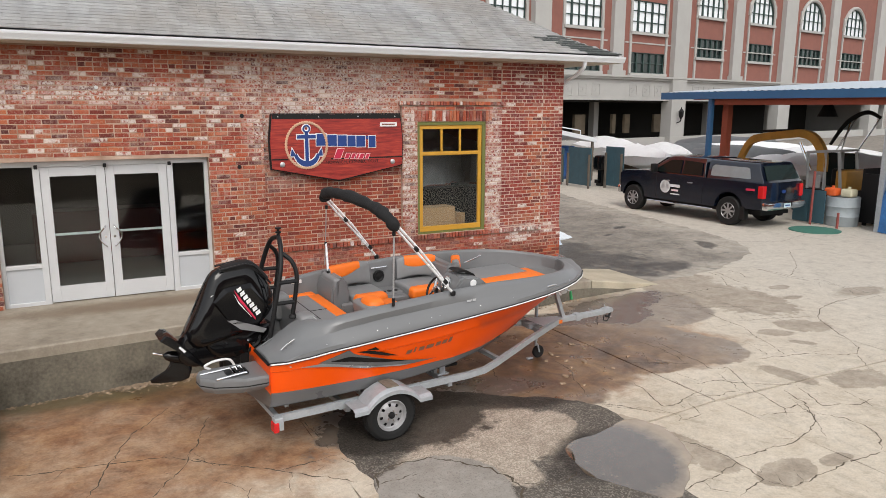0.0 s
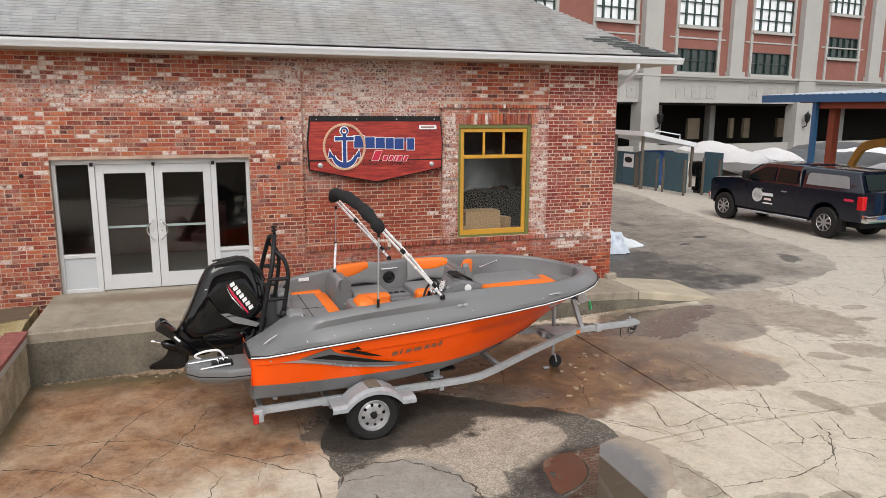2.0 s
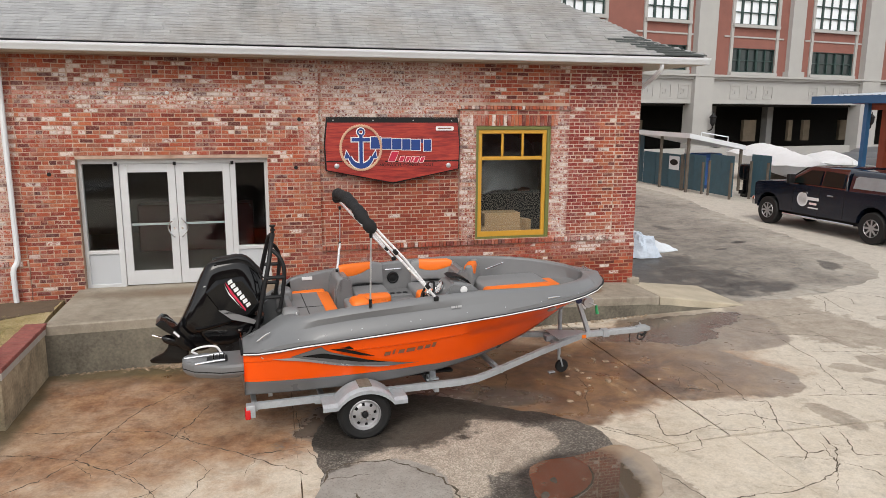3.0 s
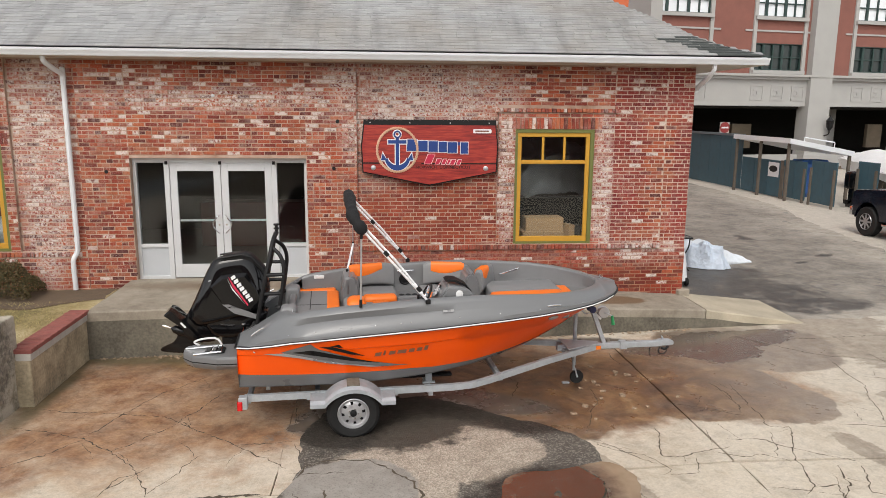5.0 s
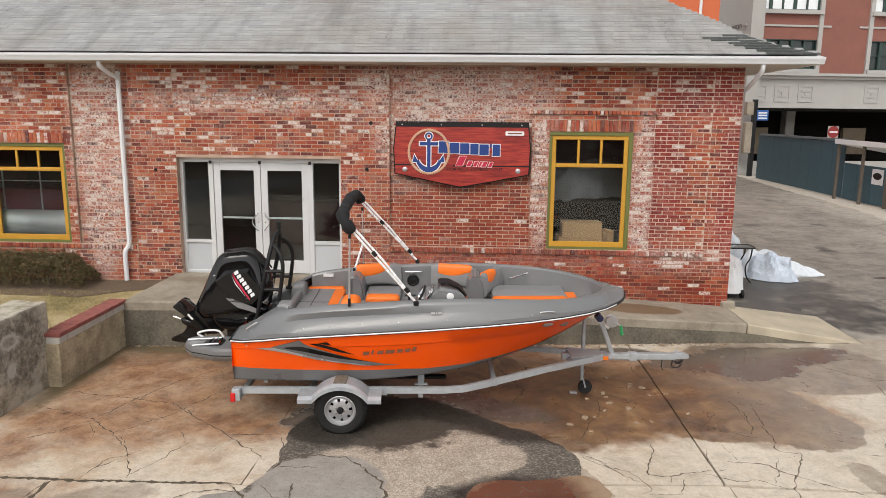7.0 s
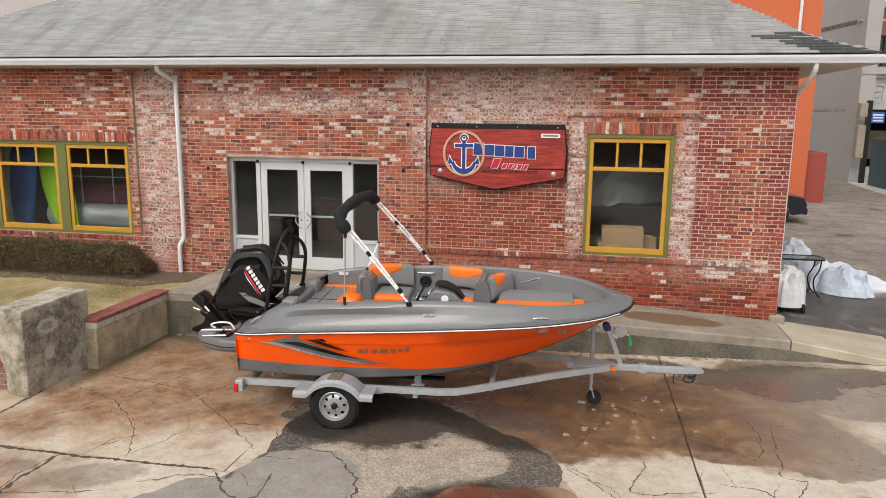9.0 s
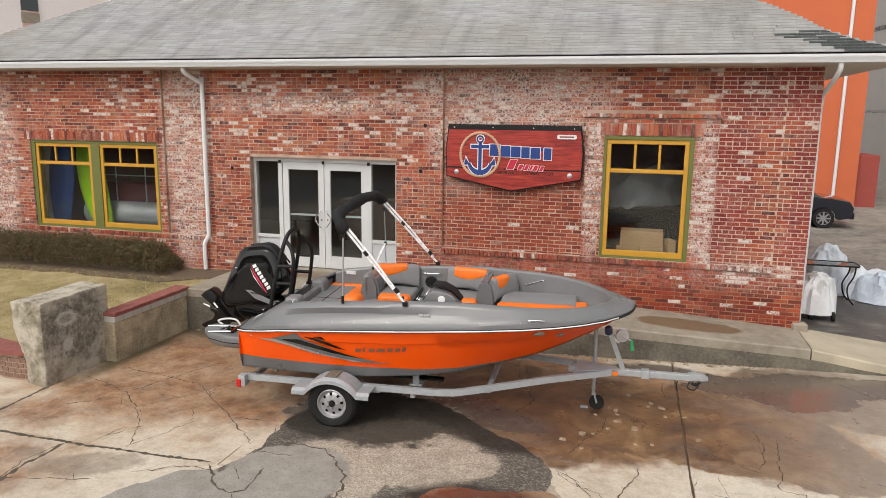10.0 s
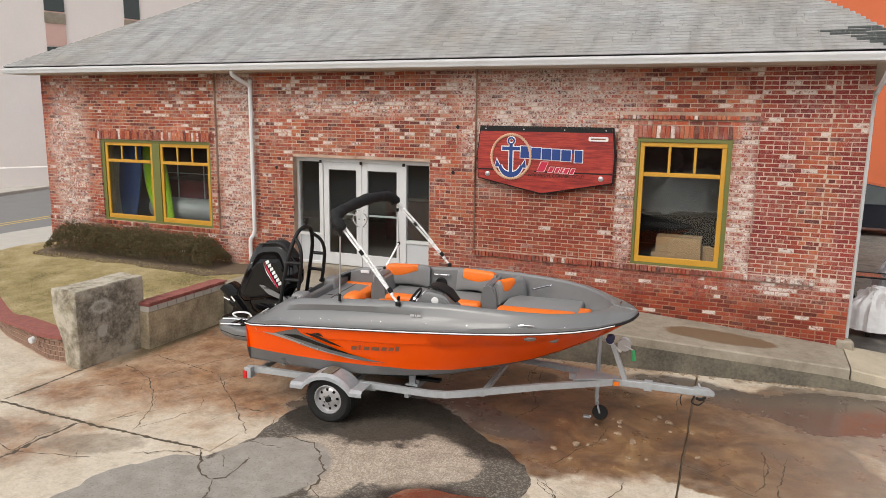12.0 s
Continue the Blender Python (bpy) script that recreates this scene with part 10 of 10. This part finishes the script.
bm = fresh()
LOW = [(-1.22, 0.62), (-0.50, 0.60)] + wheel_arch(0.0, 0.56, 0.54) + [(0.60, 0.54), (3.66, 0.54)] + wheel_arch(4.25, 0.55, 0.54) + [(4.84, 0.62), (4.93, 0.66), (4.98, 1.05), (4.95, 1.36), (4.82, 1.45), (4.0, 1.51), (3.55, 1.54), (3.3, 1.47), (-1.20, 1.46), (-1.24, 1.1)]
arch_body(bm, LOW, 1.0, 0.02)
body = part("body", bm, NAVY, truck, "dark navy painted body", True)
bm = fresh()
loft_y(bm, [(1.02, car_section(0.96, 1.36, 1.90)), (1.15, [(-0.96, 1.36), (-0.82, 1.90), (-0.78, 1.97), (-0.65, 2.0), (0.65, 2.0), (0.78, 1.97), (0.82, 1.90), (0.96, 1.36)]), (2.60, [(-0.96, 1.36), (-0.81, 1.90), (-0.77, 1.97), (-0.65, 2.0), (0.65, 2.0), (0.77, 1.97), (0.81, 1.90), (0.96, 1.36)]), (2.85, [(-0.95, 1.36), (-0.80, 1.86), (-0.76, 1.92), (-0.62, 1.95), (0.62, 1.95), (0.76, 1.92), (0.80, 1.86), (0.95, 1.36)]), (3.60, [(-0.93, 1.36), (-0.90, 1.385), (-0.85, 1.39), (-0.6, 1.40), (0.6, 1.40), (0.85, 1.39), (0.90, 1.385), (0.93, 1.36)])])
for v in bm.verts:
    if v.co.z > 1.37:
        v.co.z = 1.37 + (v.co.z - 1.37) * 1.17 + (0.13 if v.co.x > 3.5 else 0.0)
part("cab", bm, NAVY, truck, "", True)
bm = fresh()
loft_y(bm, [(-1.20, [(-0.97, 1.40), (-0.96, 1.42), (-0.9, 1.43), (-0.6, 1.44), (0.6, 1.44), (0.9, 1.43), (0.96, 1.42), (0.97, 1.40)]), (-0.92, [(-0.98, 1.40), (-0.85, 1.88), (-0.80, 1.95), (-0.66, 1.99), (0.66, 1.99), (0.80, 1.95), (0.85, 1.88), (0.98, 1.40)]), (0.95, [(-0.98, 1.40), (-0.86, 1.90), (-0.80, 1.97), (-0.66, 2.01), (0.66, 2.01), (0.80, 1.97), (0.86, 1.90), (0.98, 1.40)])])
for v in bm.verts:
    v.co.z = 1.43 + (v.co.z - 1.40) * 1.08
cap = part("bed_cap", bm, NAVY, truck, "navy fibreglass bed cap", True)
for s in (-1, 1):
    def flank(name, pts, material, parent, lift=0.012):
        bm = fresh()
        vs = [bm.verts.new((x, s * ((0.975 - 0.13 * (z - 1.40) / 0.5) + lift), z)) for x, z in pts]
        bm.faces.new(vs)
        return part(name, bm, material, parent)
    flank("cap_window", [(-0.74, 1.56), (-0.62, 1.88), (-0.52, 1.91), (0.72, 1.92), (0.82, 1.86), (0.82, 1.56)], surf("tinted_cap_glass", (0.22, 0.24, 0.25), 0.08) if s < 0 else bpy.data.materials["tinted_cap_glass"], cap, 0.03)
    flank("side_window", [(1.20, 1.52), (1.25, 1.94), (2.02, 1.98), (2.02, 1.52)], TRUCKGLASS, truck)
    flank("side_window", [(2.12, 1.52), (2.12, 1.98), (2.62, 1.96), (3.32, 1.58), (3.3, 1.52)], TRUCKGLASS, truck)
    bm = fresh()
    box(bm, 0.62, 3.55, s * 0.98 - 0.12, s * 0.98 + 0.06, 0.42, 0.48, 0.02)
    part("side_step", bm, CHROME, truck, "steel side step")
    bm = fresh()
    box(bm, 3.1, 3.25, s * 1.13 - 0.13, s * 1.13 + 0.11, 1.50, 1.80, 0.03, 2)
    part("mirror", bm, MATTE, truck, smooth=True)
    for x in (1.62, 2.62):
        bm = fresh()
        box(bm, x - 0.11, x + 0.11, s * 1.005 - 0.015, s * 1.005 + 0.015, 1.22, 1.26, 0.008)
        part("door_handle", bm, CHROME, truck)
    for x in (1.08, 2.07, 3.15):
        bm = fresh()
        box(bm, x - 0.006, x + 0.006, s * 1.001 - 0.002, s * 1.001 + 0.002, 0.60, 1.38)
        part("door_gap", bm, MATTE, truck)
    bm = fresh()
    turned(bm, [(0.23, 0), (0.23, 0.004), (0.19, 0.004), (0.19, 0)], 24, Matrix.Translation((2.72, s * 1.003, 1.02)) @ Matrix.Rotation(radians(-90 * s), 4, "X"))
    dec = part("door_emblem", bm, DECAL, truck, "white ring emblem with name bars")
    bm = fresh()
    box(bm, -0.02, 0.02, -0.003, 0.003, -0.16, 0.16, m=Matrix.Translation((2.72, s * 1.005, 1.02)))
    box(bm, -0.09, 0.09, -0.003, 0.003, 0.08, 0.12, m=Matrix.Translation((2.72, s * 1.005, 1.02)))
    box(bm, -0.12, 0.12, -0.003, 0.003, -0.14, -0.10, m=Matrix.Translation((2.72, s * 1.005, 1.02)))
    part("anchor_mark", bm, DECAL, dec)
    for x0, x1, z0, z1, mat_ in ((2.05, 2.52, 1.02, 1.12, DECAL), (2.12, 2.42, 0.88, 0.95, PINKW), (2.05, 2.46, 0.76, 0.80, DECAL)):
        bm = fresh()
        box(bm, x0, x1, s * 1.004 - 0.002, s * 1.004 + 0.002, z0, z1)
        part("name_bar", bm, mat_, dec)
    bm = fresh()
    box(bm, -1.262, -1.05, s * 0.93 - 0.075, s * 0.93 + 0.085, 0.98, 1.38, 0.02)
    part("tail_lamp", bm, RED, truck, "red tail lamp")
    bm = fresh()
    box(bm, 4.80, 5.0, s * 0.82 - 0.16, s * 0.82 + 0.17, 1.08, 1.36, 0.03)
    part("headlamp", bm, DARKGLASS, truck)
    bm = fresh()
    box(bm, -0.62, -0.45, s * 0.9 - 0.1, s * 0.9 + 0.11, 0.25, 0.66)
    part("mud_flap", bm, MATTE, truck)
    flank("tailgate_badge", [(-0.95, 1.20), (-0.95, 1.27), (-0.62, 1.27), (-0.62, 1.20)], DECALRED, truck, 0.004)
bm = fresh()
vs = [bm.verts.new(p) for p in ((-1.18, -0.80, 1.55), (-1.18, 0.80, 1.55), (-0.96, 0.72, 1.98), (-0.96, -0.72, 1.98))]
for v in vs:
    v.co.x -= 0.03
bm.faces.new(vs)
part("rear_glass", bm, DARKGLASS, cap)
bm = fresh()
box(bm, -1.42, -1.20, -0.98, 0.98, 0.62, 0.86, 0.04, 2)
bump = part("rear_bumper", bm, CHROME, truck, "chrome rear bumper", True)
bm = fresh()
box(bm, -1.432, -1.42, -0.16, 0.16, 0.68, 0.82)
part("plate", bm, surf("pale_plate", (0.55, 0.68, 0.72), 0.5), bump)
bm = fresh()
box(bm, -1.436, -1.432, -0.12, 0.12, 0.73, 0.77)
part("plate_bar", bm, BLUE, bump)
bm = fresh()
turned(bm, [(0.11, 0), (0.11, 0.01), (0, 0.012)], 20, Matrix.Translation((-1.255, 0, 1.17)) @ Matrix.Rotation(radians(-90), 4, "Y") @ Matrix.Diagonal((0.5, 1, 1, 1)))
part("oval_badge", bm, BLUE, truck)
bm = fresh()
box(bm, 4.93, 5.10, -0.98, 0.98, 0.58, 0.88, 0.04, 2)
part("front_bumper", bm, CHROME, truck, smooth=True)
bm = fresh()
v = [bm.verts.new(p) for p in ((2.88, -0.74, 2.02), (2.88, 0.74, 2.02), (3.60, 0.84, 1.57), (3.60, -0.84, 1.57))]
for q in v:
    q.co += Vector((0.02, 0, 0.02))
bm.faces.new(v)
part("windscreen", bm, TRUCKGLASS, truck)
bm = fresh()
box(bm, -1.0, 5.0, -0.7, 0.7, 0.40, 0.70)
part("chassis", bm, MATTE, truck)


def road_wheel(parent, x, y, r, w, s, rim_r):
    wm = Matrix.Translation((x, y, r)) @ Matrix.Rotation(radians(-90 * s), 4, "X")
    bm = fresh()
    turned(bm, [(rim_r, -w / 2), (r * 0.93, -w / 2), (r, -w * 0.38), (r, w * 0.38), (r * 0.93, w / 2), (rim_r, w / 2 - 0.01)], 32, wm)
    wh = part("wheel", bm, RUBBER, parent, "black tyre on a silver rim", True)
    bm = fresh()
    turned(bm, [(rim_r, w / 2 - 0.02), (rim_r * 0.92, w / 2 - 0.01), (rim_r * 0.88, w / 2 - 0.06), (0.0, w / 2 - 0.07)], 28, wm)
    rim = part("rim_well", bm, surf("wheel_well_grey", (0.10, 0.10, 0.10), 0.5) if "wheel_well_grey" not in bpy.data.materials else bpy.data.materials["wheel_well_grey"], wh, smooth=True)
    bm = fresh()
    for k in range(8):
        a = k * math.pi / 4
        box(bm, 0.05, rim_r * 0.92, -0.034, 0.034, w / 2 - 0.05, w / 2 - 0.008, 0.006, m=wm @ Matrix.Rotation(a, 4, "Z"))
    turned(bm, [(rim_r, w / 2 - 0.012), (rim_r * 0.97, w / 2 + 0.004), (rim_r * 0.9, w / 2 - 0.02), (rim_r * 0.95, w / 2 - 0.03)], 28, wm)
    turned(bm, [(0.09, w / 2 - 0.05), (0.08, w / 2 - 0.005), (0, w / 2)], 14, wm)
    part("rim", bm, surf("machined_rim", (0.36, 0.36, 0.37), 0.32, 0.6, 0.1, 8, 0.03) if "machined_rim" not in bpy.data.materials else bpy.data.materials["machined_rim"], wh, "silver spoked rim", True)


for x in (0.0, 4.25):
    for s in (-1, 1):
        road_wheel(truck, x, s * 0.87, 0.47, 0.30, s, 0.265)

# ---- dark suv in the lane ----
suv = thing("parked_car", pose(12.95, 16.2, 0, 0, 0, -3), "dark blue-black estate car parked in the lane", "car")
bm = fresh()
OUTL = [(-3.75, 0.55), (-3.35, 0.35)] + wheel_arch(-2.95, 0.40, 0.36) + [(-2.5, 0.30), (-0.45, 0.30)] + wheel_arch(0.0, 0.40, 0.36) + [(0.5, 0.32), (0.92, 0.40), (0.95, 0.75), (0.80, 0.98), (0.2, 1.08), (-0.35, 1.10), (-3.8, 1.12), (-3.85, 0.8)]
arch_body(bm, OUTL, 0.95, 0.03)
part("body", bm, NAVY, suv, "", True)
bm = fresh()
loft_y(bm, [(-3.78, [(-0.9, 1.08), (-0.86, 1.2), (0.86, 1.2), (0.9, 1.08)]), (-3.5, [(-0.9, 1.08), (-0.72, 1.66), (0.72, 1.66), (0.9, 1.08)]), (-1.5, [(-0.9, 1.08), (-0.72, 1.72), (0.72, 1.72), (0.9, 1.08)]), (-1.0, [(-0.9, 1.08), (-0.72, 1.64), (0.72, 1.64), (0.9, 1.08)]), (-0.1, [(-0.88, 1.06), (-0.85, 1.09), (0.85, 1.09), (0.88, 1.06)])])
part("cabin", bm, DARKGLASS, suv, "dark glazed cabin")
bm = fresh()
loft_y(bm, [(-3.5, [(-0.73, 1.66), (-0.7, 1.69), (0.7, 1.69), (0.73, 1.66)]), (-1.5, [(-0.73, 1.72), (-0.7, 1.76), (0.7, 1.76), (0.73, 1.72)]), (-1.0, [(-0.73, 1.645), (-0.7, 1.67), (0.7, 1.67), (0.73, 1.645)])])
part("roof", bm, NAVY, suv, smooth=True)
for s in (-1, 1):
    bm = fresh()
    box(bm, 0.62, 0.93, s * 0.72 - 0.16, s * 0.72 + 0.15, 0.70, 0.86, 0.03)
    part("headlamp", bm, CHROME, suv)
    bm = fresh()
    box(bm, -0.75, -0.58, s * 1.02 - 0.12, s * 1.02 + 0.08, 1.08, 1.24, 0.03)
    part("mirror", bm, NAVY, suv)
    for x in (0.0, -2.95):
        road_wheel(suv, x, s * 0.83, 0.36, 0.24, s, 0.24)
bm = fresh()
box(bm, 0.80, 0.99, -0.93, 0.93, 0.36, 0.60, 0.05, 2)
part("front_bumper", bm, MATTE, suv, smooth=True)


# ---- sheeted goods beside the corner ----
def heap(name, m, a, b, h, mat_, label, seed, full=0.7):
    """A crumpled sheet: a mound with sharp folds running down it and a loose hem."""
    bm = fresh()
    rows = []
    for r in range(17):
        row = []
        for k in range(56):
            t, q = r / 16, 2 * math.pi * k / 56
            hem = 1 + 0.22 * noise.noise(Vector((math.cos(q) * 1.4, math.sin(q) * 1.4, seed))) + 0.10 * noise.noise(Vector((math.cos(q) * 5, math.sin(q) * 5, seed)))
            x, y = a * t * hem * math.cos(q), b * t * hem * math.sin(q)
            z = h * (1 - t ** 2.6) ** full
            fold = 1 - abs(noise.noise(Vector((x * 2.6, y * 2.6, seed * 1.7 + z))) * 2) + 0.55 * (1 - abs(noise.noise(Vector((x * 7, y * 7, seed + z * 4))) * 2))
            n = Vector((math.cos(q), math.sin(q), 0.7))
            p = Vector((x, y, z)) + n * (fold - 1.0) * 0.12 * min(1, h * 1.6) * (1 - t ** 6)
            p.z = max(p.z, 0.003 + 0.01 * t)
            row.append(p)
        rows.append(row)
    rings(bm, rows, True, False)
    bm.faces.new([v for v in list(bm.verts)[:56]])
    bmesh.ops.remove_doubles(bm, verts=bm.verts, dist=0.002)
    solo(name, bm, mat_, label, "tarpaulin", True, m=m)


heap("tarpaulin", pose(10.0, 2.28, 0.11), 0.42, 0.42, 0.76, TARPWHITE, "white plastic sheet over a wheeled stack by the corner", 1, 0.42)
for x in (9.9, 10.3):
    bm = fresh()
    turned(bm, [(0.05, -0.03), (0.09, -0.025), (0.09, 0.025), (0.05, 0.03)], 14, Matrix.Translation((x, 2.0, 0.092)) @ Matrix.Rotation(radians(90), 4, "Y"))
    solo("castor", bm, RUBBER, "small black wheel under the white sheet", "wheel", True, group="castors under the sheet")
heap("tarpaulin", pose(22.5, 0.35, 0.005), 0.55, 0.62, 1.85, surf("bright_blue_sheet", (0.05, 0.20, 0.50), 0.5, 0, 0.3, 4, 0.6, 9, depth=0.05), "bright blue tarpaulin bundled at the canopy post", 21, 0.3)
PALESHEET = surf("pale_sheet_back", (0.72, 0.77, 0.82), 0.45, 0, 0.12, 4, 0.7, 8, depth=0.05)
heap("tarpaulin", pose(11.65, 4.0, 0.008, 0, 0, -25), 0.62, 0.44, 0.64, TARPBLUE, "crumpled pale blue tarpaulin on the asphalt", 5, 0.75)
heap("tarpaulin", pose(10.7, 4.5, 0.008, 0, 0, 10), 0.55, 0.36, 1.08, PALESHEET, "pale plastic sheet draped over a stack behind the table", 13, 0.7)


def trailing_sheet(label, spine, width, seed):
    """A loose sheet lying in ridges along a falling line, its two hems on the ground."""
    bm = fresh()
    rows = []
    line = smooth_path(spine, 8)
    for j, (x, y, z) in enumerate(line):
        t = j / (len(line) - 1)
        row = []
        for q in range(25):
            v = q / 12 - 1
            w = width * (1 - 0.75 * t ** 2) * (1 + 0.25 * noise.noise(Vector((t * 3, v, seed))))
            fold = abs(noise.noise(Vector((t * 4.0, v * 2.2, seed + 3)))) * 0.55 + abs(noise.noise(Vector((t * 9, v * 4, seed)))) * 0.16
            lift = max(0.0, 1 - abs(v) ** 1.4)
            row.append(Vector((x + 0.25 * w * v, y + w * v, max(0.008, z * lift ** 0.6 * (0.80 + 0.75 * fold) + 0.05 * fold))))
        rows.append(row)
    rings(bm, rows, False, False)
    ob = solo("tarpaulin", bm, PALESHEET, label, "tarpaulin", True)
    mod = ob.modifiers.new("thick", "SOLIDIFY")
    mod.thickness = 0.006


trailing_sheet("pale plastic sheet trailing off in ridges over the asphalt", [(11.05, 4.35, 0.35), (11.3, 4.35, 0.66), (11.7, 4.36, 0.70), (12.15, 4.4, 0.50), (12.6, 4.45, 0.28), (12.95, 4.5, 0.12), (13.15, 4.5, 0.02)], 0.40, 9)

# glass patio table among the sheets
table = thing("patio_table", Matrix.Identity(4), "black framed patio table with a smoky glass top", "table")
bm = fresh()
box(bm, 9.64, 11.06, 3.46, 3.96, 0.818, 0.826, 0.003)
part("glass_top", bm, surf("smoky_glass", (0.13, 0.145, 0.145), 0.08, 0, 0.1, 3, 0.0), table, "smoky glass top")
bm = fresh()
tube(bm, smooth_path([(9.66, 3.45, 0.82), (10.9, 3.45, 0.82), (11.04, 3.48, 0.82), (11.08, 3.60, 0.82), (11.08, 3.82, 0.82), (11.04, 3.94, 0.82), (10.9, 3.97, 0.82), (9.66, 3.97, 0.82)], 4), 0.018, 8)
part("frame", bm, MATTE, table, "", True)
for x, d in ((9.70, 0.12), (11.0, -0.12)):
    for y in (3.50, 3.92):
        bm = fresh()
        tube(bm, smooth_path([(x, y, 0.81), (x + d * 0.2, y, 0.60), (x + d, y, 0.38), (x + d * 0.7, y, 0.15), (x - d * 0.2, y, 0.006)], 5), 0.016, 8)
        part("leg", bm, MATTE, table, "", True)

# ---- single bricks and shingles ----
for n, p in enumerate(near):
    if n == 0:
        w = LONG - 0.014
        shared = piece_mesh("brick", [(-w / 2, w / 2, 0.0, 0.0, HIGH)], BRICK_ONE)
    ob = new("brick", shared)
    ob.location = ((p[0] + p[1]) / 2, p[2], p[3])
    ob.parent = wall_south
for n, t in enumerate(near_tabs):
    if n == 0:
        w = 0.297
        shared_tab = tab_mesh("shingle", [(-w / 2, w / 2, 0.0, 0.01)], SHINGLE_ONE, (0, 0, roof_z(0.0)))
    ob = new("shingle", shared_tab)
    ob.location = ((t[0] + t[1]) / 2, t[2], roof_z(t[2]))
    ob.parent = roof
